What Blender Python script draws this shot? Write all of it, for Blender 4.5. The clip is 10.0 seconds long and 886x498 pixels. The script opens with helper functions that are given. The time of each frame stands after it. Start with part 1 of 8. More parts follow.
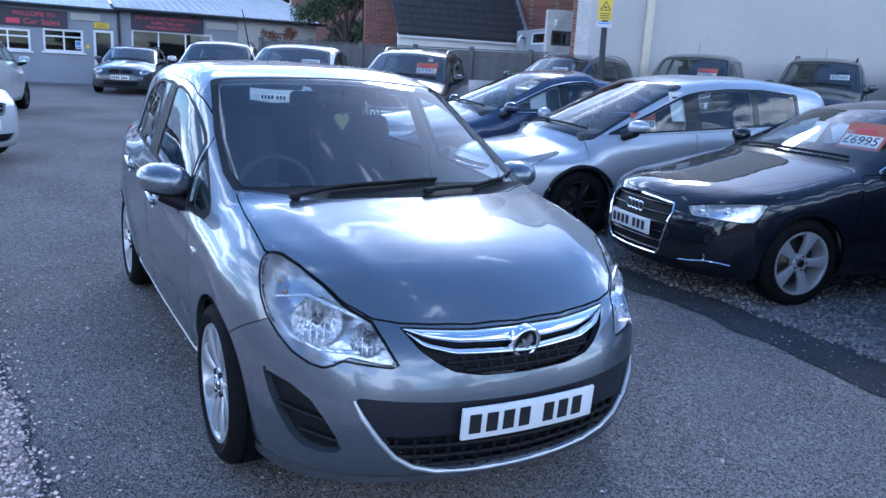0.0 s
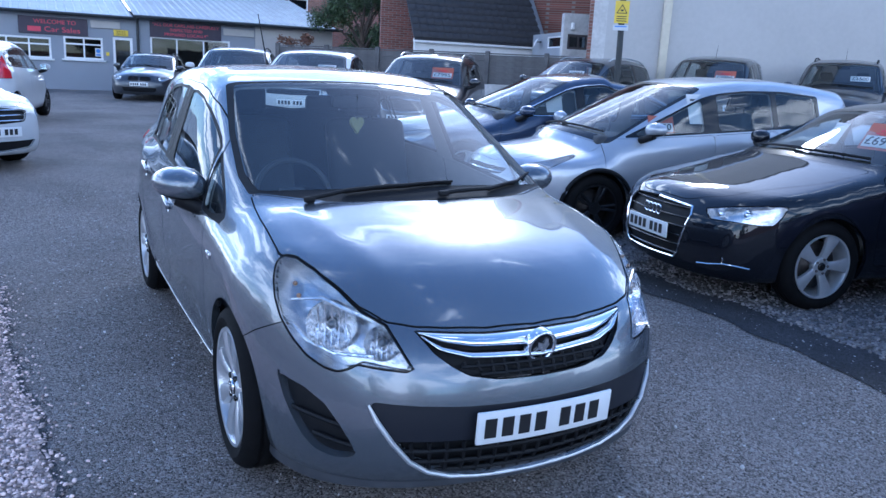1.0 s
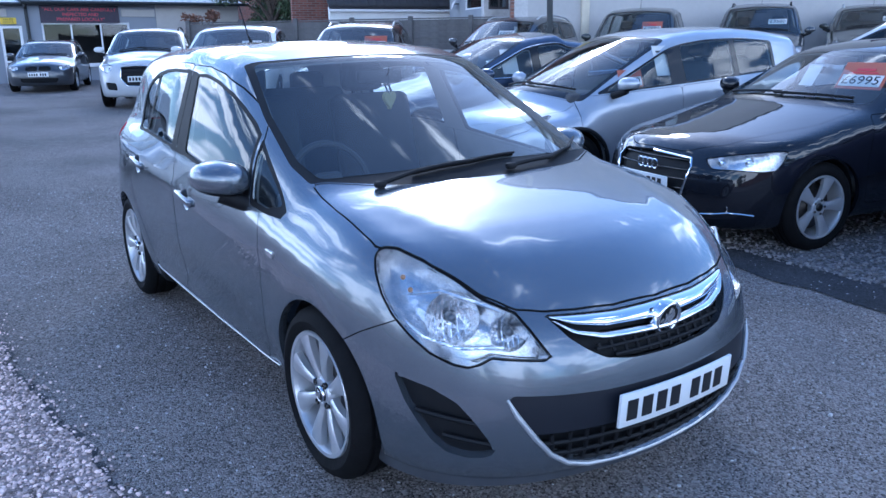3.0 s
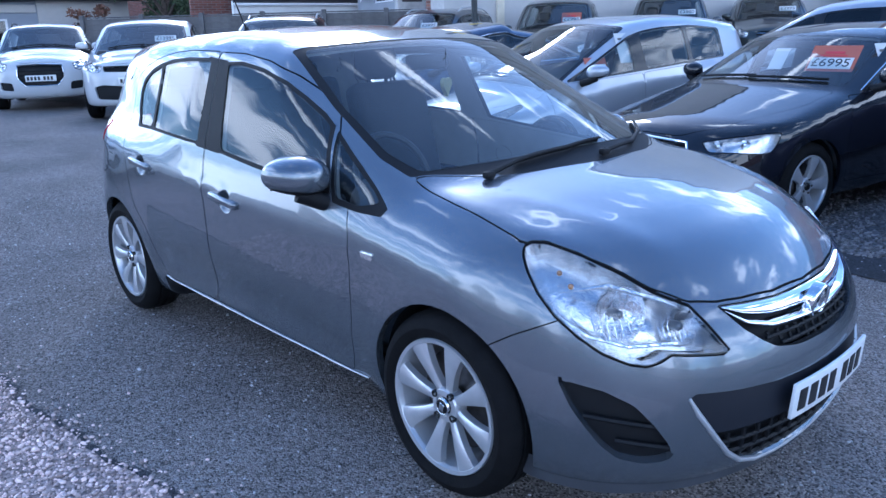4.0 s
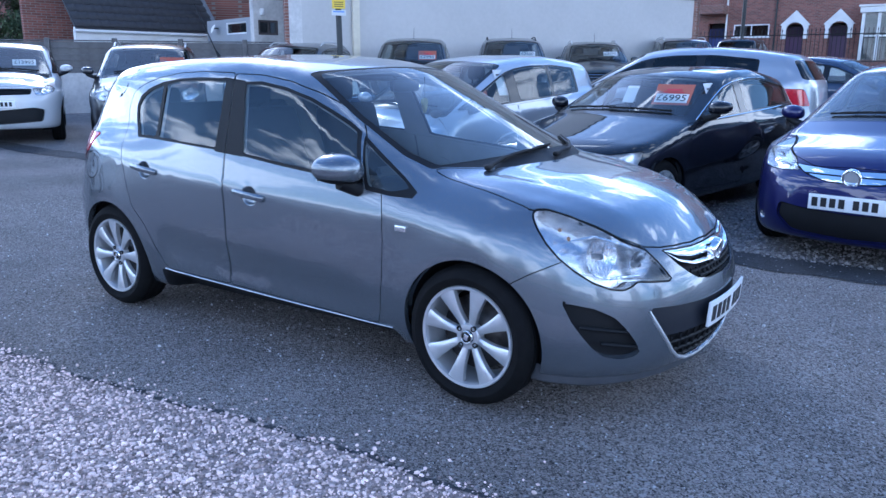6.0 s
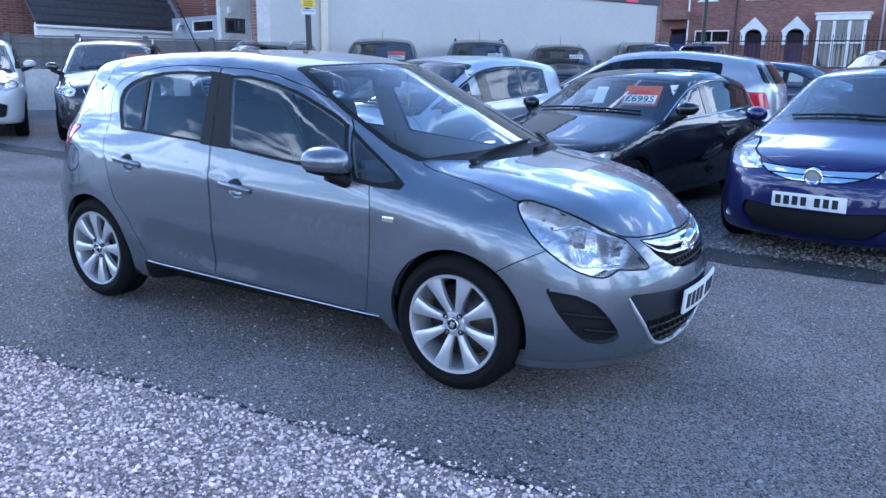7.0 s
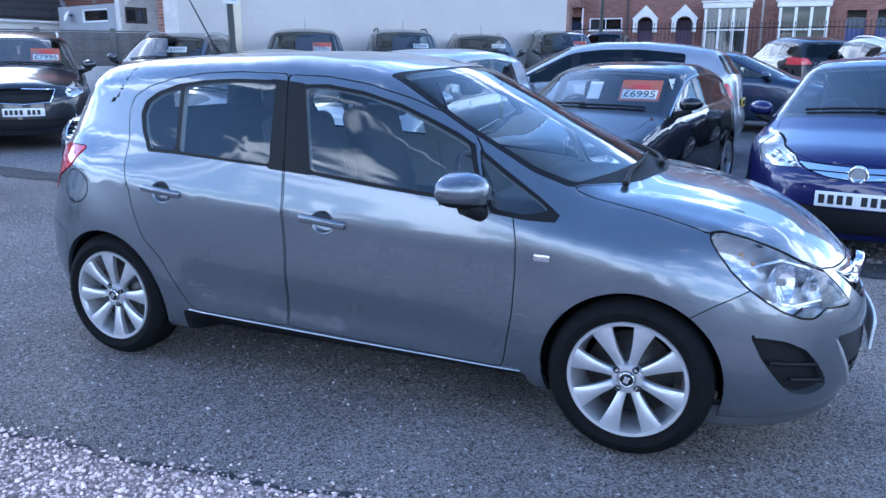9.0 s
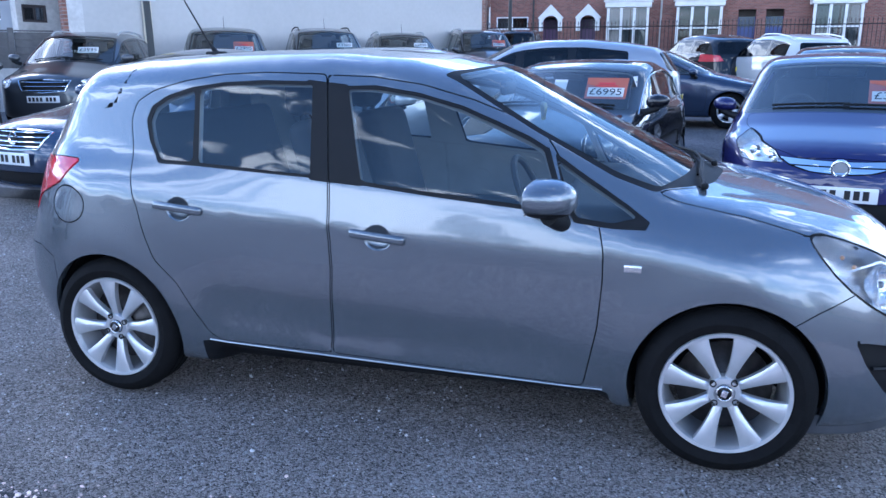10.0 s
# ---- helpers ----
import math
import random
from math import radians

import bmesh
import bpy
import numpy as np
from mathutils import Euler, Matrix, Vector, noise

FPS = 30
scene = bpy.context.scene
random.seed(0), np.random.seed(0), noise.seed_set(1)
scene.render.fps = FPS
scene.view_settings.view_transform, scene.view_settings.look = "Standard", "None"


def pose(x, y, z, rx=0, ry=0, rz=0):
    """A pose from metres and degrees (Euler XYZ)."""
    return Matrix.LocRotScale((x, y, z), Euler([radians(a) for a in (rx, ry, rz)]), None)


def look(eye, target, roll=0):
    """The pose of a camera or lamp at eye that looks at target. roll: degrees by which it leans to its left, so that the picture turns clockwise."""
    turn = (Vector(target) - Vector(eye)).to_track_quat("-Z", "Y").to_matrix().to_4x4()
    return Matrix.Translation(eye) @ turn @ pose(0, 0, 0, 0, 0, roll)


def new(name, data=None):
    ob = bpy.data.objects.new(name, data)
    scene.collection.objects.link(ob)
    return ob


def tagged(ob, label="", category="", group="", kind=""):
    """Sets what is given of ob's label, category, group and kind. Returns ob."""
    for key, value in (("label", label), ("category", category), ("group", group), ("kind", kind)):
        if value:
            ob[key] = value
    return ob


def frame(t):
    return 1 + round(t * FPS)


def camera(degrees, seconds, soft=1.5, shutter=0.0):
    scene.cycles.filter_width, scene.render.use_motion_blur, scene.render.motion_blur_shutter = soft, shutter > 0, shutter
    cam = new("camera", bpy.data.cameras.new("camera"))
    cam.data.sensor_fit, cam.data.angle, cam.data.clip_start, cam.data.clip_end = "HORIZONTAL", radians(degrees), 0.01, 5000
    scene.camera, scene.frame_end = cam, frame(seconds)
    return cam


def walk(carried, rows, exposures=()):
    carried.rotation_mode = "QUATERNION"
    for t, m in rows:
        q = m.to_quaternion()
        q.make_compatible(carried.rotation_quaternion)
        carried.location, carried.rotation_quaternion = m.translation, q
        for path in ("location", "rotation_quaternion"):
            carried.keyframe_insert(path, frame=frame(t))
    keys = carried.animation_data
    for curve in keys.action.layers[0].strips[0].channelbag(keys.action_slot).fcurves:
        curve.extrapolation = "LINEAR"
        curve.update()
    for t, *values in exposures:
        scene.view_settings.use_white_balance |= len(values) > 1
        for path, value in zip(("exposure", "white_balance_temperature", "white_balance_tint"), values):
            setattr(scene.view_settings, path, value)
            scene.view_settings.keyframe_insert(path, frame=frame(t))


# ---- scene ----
cam = camera(60.3, 10.0)
PATH = [
    (0, (-1.418, -2.708, 1.484), (-0.461, -1.011, 1.03), 3.3),
    (0.5, (-1.416, -2.7, 1.482), (-0.486, -0.987, 1.036), 3.1),
    (1, (-1.404, -2.695, 1.474), (-0.485, -0.976, 1.03), 2.9),
    (1.5, (-1.407, -2.687, 1.469), (-0.468, -0.979, 1.022), 2.6),
    (2, (-1.416, -2.668, 1.463), (-0.434, -0.989, 1.001), 1.8),
    (2.5, (-1.608, -2.526, 1.447), (-0.571, -0.886, 0.963), 0.6),
    (2.7, (-1.718, -2.419, 1.471), (-0.662, -0.796, 0.969), 0.0),
    (3.8, (-2.143, -1.696, 1.424), (-0.885, -0.236, 0.889), -1.5),
    (4, (-2.285, -1.609, 1.423), (-0.982, -0.19, 0.886), -1.4),
    (4.5, (-2.571, -1.504, 1.442), (-1.159, -0.185, 0.927), -0.9),
    (5, (-2.868, -1.604, 1.405), (-1.363, -0.379, 0.921), -0.3),
    (5.2, (-2.964, -1.641, 1.434), (-1.437, -0.445, 0.947), -0.4),
    (6.3, (-3.49, -1.646, 1.383), (-1.864, -0.569, 0.94), 0.6),
    (6.5, (-3.513, -1.652, 1.378), (-1.877, -0.591, 0.936), 0.7),
    (7, (-3.537, -1.623, 1.369), (-1.88, -0.597, 0.92), 1.0),
    (7.5, (-3.508, -1.459, 1.357), (-1.832, -0.473, 0.891), 1.0),
    (8, (-3.396, -1.128, 1.376), (-1.691, -0.198, 0.898), 1.0),
    (8.5, (-3.422, -0.781, 1.381), (-1.681, 0.078, 0.901), 0.7),
    (9, (-3.493, -0.411, 1.434), (-1.709, 0.358, 0.959), 0.4),
    (9.5, (-3.498, -0.089, 1.41), (-1.67, 0.571, 0.94), 0.2),
    (10, (-3.464, 0.262, 1.428), (-1.597, 0.799, 0.952), 0.0),
]
walk(cam, [(t, look(eye, target, roll)) for t, eye, target, roll in PATH], exposures=[(0, 1.14, 5060, 10), (4.5, 1.30, 4960, 10), (8, 1.42, 5040, 10), (10, 1.58, 5120, 10)])

# ---- daylight ----
SUN_EL, SUN_AZ = 34.0, 54.0   # height of the sun, and its bearing from +x towards +y
world = bpy.data.worlds.new("sky")
scene.world = world
world.use_nodes = True
wn = world.node_tree
wn.nodes.clear()


def wnode(kind, **kw):
    n = wn.nodes.new(kind)
    for k, v in kw.items():
        n.inputs[k].default_value = v
    return n


sky = wnode("ShaderNodeTexSky")
sky.sky_type, sky.sun_disc = "NISHITA", False
sky.sun_elevation, sky.sun_rotation = radians(SUN_EL), radians(90 - SUN_AZ)
sky.air_density, sky.dust_density, sky.ozone_density = 1.0, 0.5, 3.2
coord = wnode("ShaderNodeTexCoord")
squash = wnode("ShaderNodeMapping")
squash.inputs["Rotation"].default_value = (0, 0, radians(60))
squash.inputs["Location"].default_value = (0.5, 1.1, 0.6)
squash.inputs["Scale"].default_value = (1.0, 1.0, 3.8)
cloud = wnode("ShaderNodeTexNoise", Scale=3.1, Detail=9.0, Roughness=0.57, Distortion=0.35)
ramp = wnode("ShaderNodeValToRGB")
ramp.color_ramp.elements[0].position, ramp.color_ramp.elements[1].position = 0.545, 0.62
tone = wnode("ShaderNodeMix")
tone.data_type = "RGBA"
# clouds are brightest round the sun
sun_dir = wnode("ShaderNodeVectorMath")
sun_dir.operation = "DOT_PRODUCT"
sun_dir.inputs[1].default_value = (math.cos(radians(SUN_EL)) * math.cos(radians(SUN_AZ)), math.cos(radians(SUN_EL)) * math.sin(radians(SUN_AZ)), math.sin(radians(SUN_EL)))
glow = wnode("ShaderNodeMapRange")
for key, value in (("From Min", 0.2), ("From Max", 1.0), ("To Min", 13.0), ("To Max", 20.0)):
    glow.inputs[key].default_value = value
body = wnode("ShaderNodeVectorMath")
body.operation = "SCALE"
body.inputs[0].default_value = (0.98, 0.99, 1.02)
back = wnode("ShaderNodeBackground", Strength=0.14)
out = wnode("ShaderNodeOutputWorld")
wn.links.new(coord.outputs["Generated"], squash.inputs["Vector"])
wn.links.new(squash.outputs["Vector"], cloud.inputs["Vector"])
# clouds gather towards the horizon and thin out overhead
split_dir = wnode("ShaderNodeSeparateXYZ")
bank = wnode("ShaderNodeMapRange")
for key, value in (("From Min", 0.15), ("From Max", 0.80), ("To Min", 0.11), ("To Max", -0.09)):
    bank.inputs[key].default_value = value
heap = wnode("ShaderNodeMath")
wn.links.new(coord.outputs["Generated"], split_dir.inputs["Vector"])
wn.links.new(split_dir.outputs["Z"], bank.inputs["Value"])
wn.links.new(cloud.outputs["Fac"], heap.inputs[0])
wn.links.new(bank.outputs["Result"], heap.inputs[1])
wn.links.new(heap.outputs["Value"], ramp.inputs["Fac"])
wn.links.new(ramp.outputs["Color"], tone.inputs["Factor"])
wn.links.new(coord.outputs["Generated"], sun_dir.inputs[0])
wn.links.new(sun_dir.outputs["Value"], glow.inputs["Value"])
wn.links.new(glow.outputs["Result"], body.inputs["Scale"])
wn.links.new(body.outputs["Vector"], tone.inputs["B"])
wn.links.new(sky.outputs["Color"], tone.inputs["A"])
wn.links.new(tone.outputs["Result"], back.inputs["Color"])
wn.links.new(back.outputs["Background"], out.inputs["Surface"])

sun = new("sun", bpy.data.lights.new("sun", "SUN"))
sun.data.energy, sun.data.angle, sun.data.color = 0.22, radians(9), (1.0, 0.93, 0.84)
ce = math.cos(radians(SUN_EL))
sun.matrix_world = look((ce * math.cos(radians(SUN_AZ)) * 50, ce * math.sin(radians(SUN_AZ)) * 50, math.sin(radians(SUN_EL)) * 50), (0, 0, 0))

# ---- materials ----
def material(name, color, rough=0.5, metal=0.0, vary=0.0, scale=8.0, bump=0.0, bscale=60.0, coat=0.0, spec=0.5, island=0.0, fine=0.0, fscale=300.0):
    """A Principled material with variation of colour at two scales and fine relief."""
    m = bpy.data.materials.new(name)
    m.use_nodes = True
    t = m.node_tree
    b = t.nodes["Principled BSDF"]
    b.inputs["Base Color"].default_value = (*color, 1)
    b.inputs["Roughness"].default_value = rough
    b.inputs["Metallic"].default_value = metal
    b.inputs["Coat Weight"].default_value = coat
    b.inputs["Coat Roughness"].default_value = 0.03
    b.inputs["Specular IOR Level"].default_value = spec
    co = t.nodes.new("ShaderNodeTexCoord")

    def noise_at(sc, detail=5.0):
        n = t.nodes.new("ShaderNodeTexNoise")
        n.inputs["Scale"].default_value, n.inputs["Detail"].default_value = sc, detail
        t.links.new(co.outputs["Object"], n.inputs["Vector"])
        return n.outputs["Fac"]
    col = None
    for amount, sc in ((vary, scale), (fine, fscale)):
        if amount:
            r = t.nodes.new("ShaderNodeMapRange")
            r.inputs["From Min"].default_value, r.inputs["From Max"].default_value = 0.3, 0.7
            r.inputs["To Min"].default_value, r.inputs["To Max"].default_value = 1 - amount, 1 + amount
            t.links.new(noise_at(sc), r.inputs["Value"])
            v = t.nodes.new("ShaderNodeVectorMath")
            v.operation = "SCALE"
            if col:
                t.links.new(col, v.inputs[0])
            else:
                v.inputs[0].default_value = color
            t.links.new(r.outputs["Result"], v.inputs["Scale"])
            col = v.outputs["Vector"]
    if island:
        oi = t.nodes.new("ShaderNodeNewGeometry")
        r = t.nodes.new("ShaderNodeMapRange")
        r.inputs["To Min"].default_value, r.inputs["To Max"].default_value = 1 - island, 1 + island
        t.links.new(oi.outputs["Random Per Island"], r.inputs["Value"])
        v = t.nodes.new("ShaderNodeVectorMath")
        v.operation = "SCALE"
        if col:
            t.links.new(col, v.inputs[0])
        else:
            v.inputs[0].default_value = color
        t.links.new(r.outputs["Result"], v.inputs["Scale"])
        col = v.outputs["Vector"]
    if col:
        t.links.new(col, b.inputs["Base Color"])
    if bump:
        n = t.nodes.new("ShaderNodeBump")
        n.inputs["Strength"].default_value, n.inputs["Distance"].default_value = bump, 0.01
        t.links.new(noise_at(bscale), n.inputs["Height"])
        t.links.new(n.outputs["Normal"], b.inputs["Normal"])
    return m


def glass_material(name, tint, ior=1.56):
    """A pane: clear or tinted, with the gloss of glass."""
    m = bpy.data.materials.new(name)
    m.use_nodes = True
    t = m.node_tree
    t.nodes.clear()
    tr, gl, mx = t.nodes.new("ShaderNodeBsdfTransparent"), t.nodes.new("ShaderNodeBsdfGlossy"), t.nodes.new("ShaderNodeMixShader")
    o = t.nodes.new("ShaderNodeOutputMaterial")
    tr.inputs["Color"].default_value = (*tint, 1)
    gl.inputs["Roughness"].default_value = 0.0
    # gloss of a thin sheet, alike from both sides
    lw, p5, ad = t.nodes.new("ShaderNodeLayerWeight"), t.nodes.new("ShaderNodeMath"), t.nodes.new("ShaderNodeMath")
    f0 = ((ior - 1) / (ior + 1)) ** 2
    lw.inputs["Blend"].default_value = 0.5
    p5.operation, ad.operation = "POWER", "MULTIPLY_ADD"
    p5.inputs[1].default_value, ad.inputs[1].default_value, ad.inputs[2].default_value = 5.0, 1 - f0, f0
    t.links.new(lw.outputs["Facing"], p5.inputs[0])
    t.links.new(p5.outputs["Value"], ad.inputs[0])
    t.links.new(ad.outputs["Value"], mx.inputs["Fac"])
    t.links.new(tr.outputs["BSDF"], mx.inputs[1])
    t.links.new(gl.outputs["BSDF"], mx.inputs[2])
    t.links.new(mx.outputs["Shader"], o.inputs["Surface"])
    return m


def paint(name, color, metal=0.55, rough=0.33, coat=1.0, spec=0.3):
    return material(name, color, rough, metal, spec=spec, vary=0.03, scale=1.5, coat=coat, fine=0.10 if metal else 0.02, fscale=900.0)


M = dict(
    silver=paint("silver_blue_paint", (0.156, 0.176, 0.202), 0.70, 0.27),
    black=paint("black_paint", (0.006, 0.007, 0.011), 0.0, 0.5, 1.0, 0.05),
    family=paint("mid_silver_paint", (0.34, 0.36, 0.40), 0.6, 0.3),
    white=paint("white_paint", (0.50, 0.51, 0.52), 0.0, 0.3),
    pale=paint("pale_silver_paint", (0.40, 0.425, 0.47), 0.45, 0.3),
    blue=paint("deep_blue_paint", (0.012, 0.013, 0.078), 0.3, 0.38, 1.0, 0.1),
    navy=paint("dark_blue_paint", (0.03, 0.045, 0.085), 0.4, 0.27),
    brown=paint("dark_brown_paint", (0.016, 0.017, 0.022), 0.2, 0.3),
    green=paint("dark_green_paint", (0.03, 0.035, 0.033), 0.3, 0.3),
    grey=paint("dark_grey_paint", (0.06, 0.065, 0.075), 0.4, 0.28),
    glass=glass_material("window_glass", (0.80, 0.85, 0.85), 1.8),
    tint=glass_material("tinted_glass", (0.12, 0.13, 0.14)),
    lens=glass_material("lamp_lens", (0.95, 0.96, 0.97), 1.45),
    pane=glass_material("building_glass", (0.5, 0.53, 0.55)),
    plastic=material("black_plastic", (0.008, 0.0085, 0.010), 0.6, spec=0.22, vary=0.1, bump=0.15, bscale=400),
    trim=material("dark_grey_trim", (0.012, 0.0135, 0.020), 0.5, spec=0.3, vary=0.06, bump=0.05, bscale=300),
    chin=material("dull_grey_lip", (0.055, 0.058, 0.066), 0.5, 0.2, vary=0.15, scale=9, bump=0.1, bscale=200),
    gloss=material("gloss_black_trim", (0.006, 0.006, 0.007), 0.25, vary=0.05, coat=0.3, spec=0.3),
    seal=material("rubber_seal", (0.006, 0.006, 0.0065), 0.8, spec=0.1, vary=0.1),
    rubber=material("tyre_rubber", (0.007, 0.007, 0.0075), 0.8, vary=0.2, scale=25, bump=0.2, bscale=120, spec=0.12),
    alloy=material("silver_alloy", (0.56, 0.57, 0.59), 0.32, 0.6, vary=0.05, scale=20, coat=0.4),
    darkalloy=material("black_alloy", (0.02, 0.02, 0.022), 0.35, 0.4, vary=0.1),
    steel=material("brake_steel", (0.10, 0.09, 0.085), 0.45, 0.9, vary=0.25, scale=30),
    chrome=material("chrome", (0.86, 0.87, 0.89), 0.07, 1.0, vary=0.02),
    cloth=material("dark_seat_cloth", (0.035, 0.037, 0.042), 0.9, vary=0.15, scale=40, bump=0.3, bscale=500),
    lining=material("grey_cabin_lining", (0.24, 0.245, 0.25), 0.85, vary=0.08, bump=0.1, bscale=300),
    dash=material("dark_dashboard", (0.030, 0.031, 0.034), 0.6, vary=0.1, bump=0.2, bscale=500),
    red=material("red_lamp_lens", (0.55, 0.015, 0.03), 0.12, vary=0.12, scale=30, coat=1.0),
    amber=material("amber_bulb", (0.34, 0.17, 0.07), 0.2, vary=0.05, coat=1.0),
    reflector=material("lamp_reflector", (0.66, 0.66, 0.67), 0.20, 0.88, vary=0.12, scale=35, bump=0.25, bscale=45),
    facet=material("faceted_lamp_reflector", (0.90, 0.90, 0.91), 0.08, 1.0, vary=0.10, scale=60, bump=0.6, bscale=55),
    plate=material("white_plate", (0.75, 0.76, 0.76), 0.35, vary=0.03),
    yellowplate=material("yellow_plate", (0.72, 0.55, 0.05), 0.35, vary=0.03),
    darkbowl=material("dark_lamp_housing", (0.16, 0.165, 0.175), 0.3, 0.6, vary=0.15, scale=30),
    ink=material("black_ink", (0.012, 0.012, 0.014), 0.5, vary=0.1),
    paper=material("white_card", (0.58, 0.59, 0.60), 0.7, vary=0.04),
    orange=material("orange_red_card", (0.34, 0.09, 0.055), 0.6, vary=0.06),
    redcloth=material("red_badge", (0.45, 0.03, 0.04), 0.4, vary=0.05),
)


# ---- mesh helpers ----
def mesh_part(name, V, F, mat, parent=None, label="", normals=None, smooth=True):
    me = bpy.data.meshes.new(name)
    me.from_pydata([tuple(v) for v in V], [], [tuple(f) for f in F])
    me.materials.append(mat)
    if smooth:
        me.shade_smooth()
    if normals is not None:
        me.normals_split_custom_set_from_vertices([tuple(n) for n in normals])
    ob = new(name, me)
    if parent:
        ob.parent = parent
    if label:
        tagged(ob, label)
    return ob


def part(name, bm, mat, parent=None, label="", smooth=True):
    me = bpy.data.meshes.new(name)
    bmesh.ops.recalc_face_normals(bm, faces=bm.faces)
    bm.to_mesh(me)
    bm.free()
    me.materials.append(mat)
    if smooth:
        me.shade_smooth()
        me.set_sharp_from_angle(angle=radians(38))
    ob = new(name, me)
    if parent:
        ob.parent = parent
    if label:
        tagged(ob, label)
    return ob


def rbox(size, at=(0, 0, 0), bevel=0.01, seg=2, rot=None, bm=None):
    """A box with rounded edges, added to bm."""
    b = bmesh.new()
    bmesh.ops.create_cube(b, size=1.0)
    bmesh.ops.scale(b, vec=size, verts=b.verts)
    if bevel:
        bmesh.ops.bevel(b, geom=b.edges[:], offset=min(bevel, 0.49 * min(size)), segments=seg, affect="EDGES", profile=0.5)
    m = Matrix.Translation(at) @ (rot.to_4x4() if rot else Matrix.Identity(4))
    bmesh.ops.transform(b, matrix=m, verts=b.verts)
    if bm is None:
        return b
    me = bpy.data.meshes.new("tmp")
    b.to_mesh(me)
    b.free()
    bm.from_mesh(me)
    bpy.data.meshes.remove(me)
    return bm


def lathe(profile, n=48, axis="x"):
    """Vertices and faces of a profile (along, radius) turned round an axis."""
    P = len(profile)
    V, F = [], []
    for i in range(n):
        a = 2 * math.pi * i / n
        for d, r in profile:
            V.append((d, r * math.cos(a), r * math.sin(a)) if axis == "x" else (r * math.cos(a), r * math.sin(a), d))
    for i in range(n):
        j = (i + 1) % n
        for k in range(P - 1):
            F.append((i * P + k, i * P + k + 1, j * P + k + 1, j * P + k))
    return V, F


def tube(points, r, n=8):
    """A bmesh rod along points; r is a radius or one for each point."""
    bm = bmesh.new()
    rings = []
    pts = [Vector(p) for p in points]
    for i, p in enumerate(pts):
        t = (pts[min(i + 1, len(pts) - 1)] - pts[max(i - 1, 0)]).normalized()
        a = t.cross(Vector((0, 0, 1)) if abs(t.z) < 0.9 else Vector((1, 0, 0))).normalized()
        b = t.cross(a)
        rr = r[i] if isinstance(r, (list, tuple)) else r
        rings.append([bm.verts.new(p + (a * math.cos(2 * math.pi * k / n) + b * math.sin(2 * math.pi * k / n)) * rr) for k in range(n)])
    for A, B in zip(rings, rings[1:]):
        for k in range(n):
            bm.faces.new((A[k], A[(k + 1) % n], B[(k + 1) % n], B[k]))
    bm.faces.new(rings[0])
    bm.faces.new(rings[-1])
    return bm


def bm_of(V, F):
    bm = bmesh.new()
    vs = [bm.verts.new(v) for v in V]
    for f in F:
        bm.faces.new([vs[i] for i in f])
    return bm


def slab(poly, z0, z1, bevel=0.0):
    """A plate of a polygon in the plane x, y between two heights."""
    bm = bmesh.new()
    a = [bm.verts.new((x, y, z0)) for x, y in poly]
    b = [bm.verts.new((x, y, z1)) for x, y in poly]
    bm.faces.new(a[::-1])
    bm.faces.new(b)
    n = len(poly)
    for i in range(n):
        bm.faces.new((a[i], a[(i + 1) % n], b[(i + 1) % n], b[i]))
    if bevel:
        bmesh.ops.bevel(bm, geom=[e for e in bm.edges if e.verts[0].co.z == e.verts[1].co.z], offset=bevel, segments=2, affect="EDGES")
    return bm


def text_mesh(body, size, align="CENTER", spacing=1.0):
    cu = bpy.data.curves.new("lettering", "FONT")
    cu.body, cu.size, cu.align_x, cu.align_y, cu.space_character = body, size, align, "CENTER", spacing
    cu.extrude = 0.0015
    ob = bpy.data.objects.new("lettering", cu)
    scene.collection.objects.link(ob)
    me = bpy.data.meshes.new_from_object(ob.evaluated_get(bpy.context.evaluated_depsgraph_get()))
    bpy.data.objects.remove(ob)
    bpy.data.curves.remove(cu)
    return me


def lettering(body, size, m, mat, parent, wide=None, name="lettering", spacing=1.0):
    me = text_mesh(body, size, spacing=spacing)
    me.materials.clear()
    me.materials.append(mat)
    ob = new(name, me)
    ob.parent = parent
    k = 1.0
    if wide:
        xs = [v.co.x for v in me.vertices]
        k = wide / max(max(xs) - min(xs), 1e-6)
    ob.matrix_local = m @ Matrix.Diagonal((k, 1, 1, 1))
    return ob

# ---- car body maths: every car is a smooth closed form cut into panels ----
def curve1(pts, sm=0.02, step=0.01):
    """A smoothed polyline as a function of its first coordinate."""
    p = np.array(sorted(pts), float)
    g = np.arange(p[0, 0] - 0.5, p[-1, 0] + 0.5, step)
    v = np.interp(g, p[:, 0], p[:, 1])
    lo, hi = (p[1, 1] - p[0, 1]) / (p[1, 0] - p[0, 0]), (p[-1, 1] - p[-2, 1]) / (p[-1, 0] - p[-2, 0])
    v = np.where(g < p[0, 0], p[0, 1] + lo * (g - p[0, 0]), np.where(g > p[-1, 0], p[-1, 1] + hi * (g - p[-1, 0]), v))
    if sm > 0:
        r = int(3 * sm / step) + 1
        k = np.exp(-0.5 * (np.arange(-r, r + 1) * step / sm) ** 2)
        v = np.convolve(np.pad(v, r, mode="reflect", reflect_type="odd"), k / k.sum(), mode="valid")
    return lambda t: np.interp(t, g, v)


def smax(a, b, k):
    h = np.maximum(k - np.abs(a - b), 0) / k
    return np.maximum(a, b) + h * h * k * 0.25


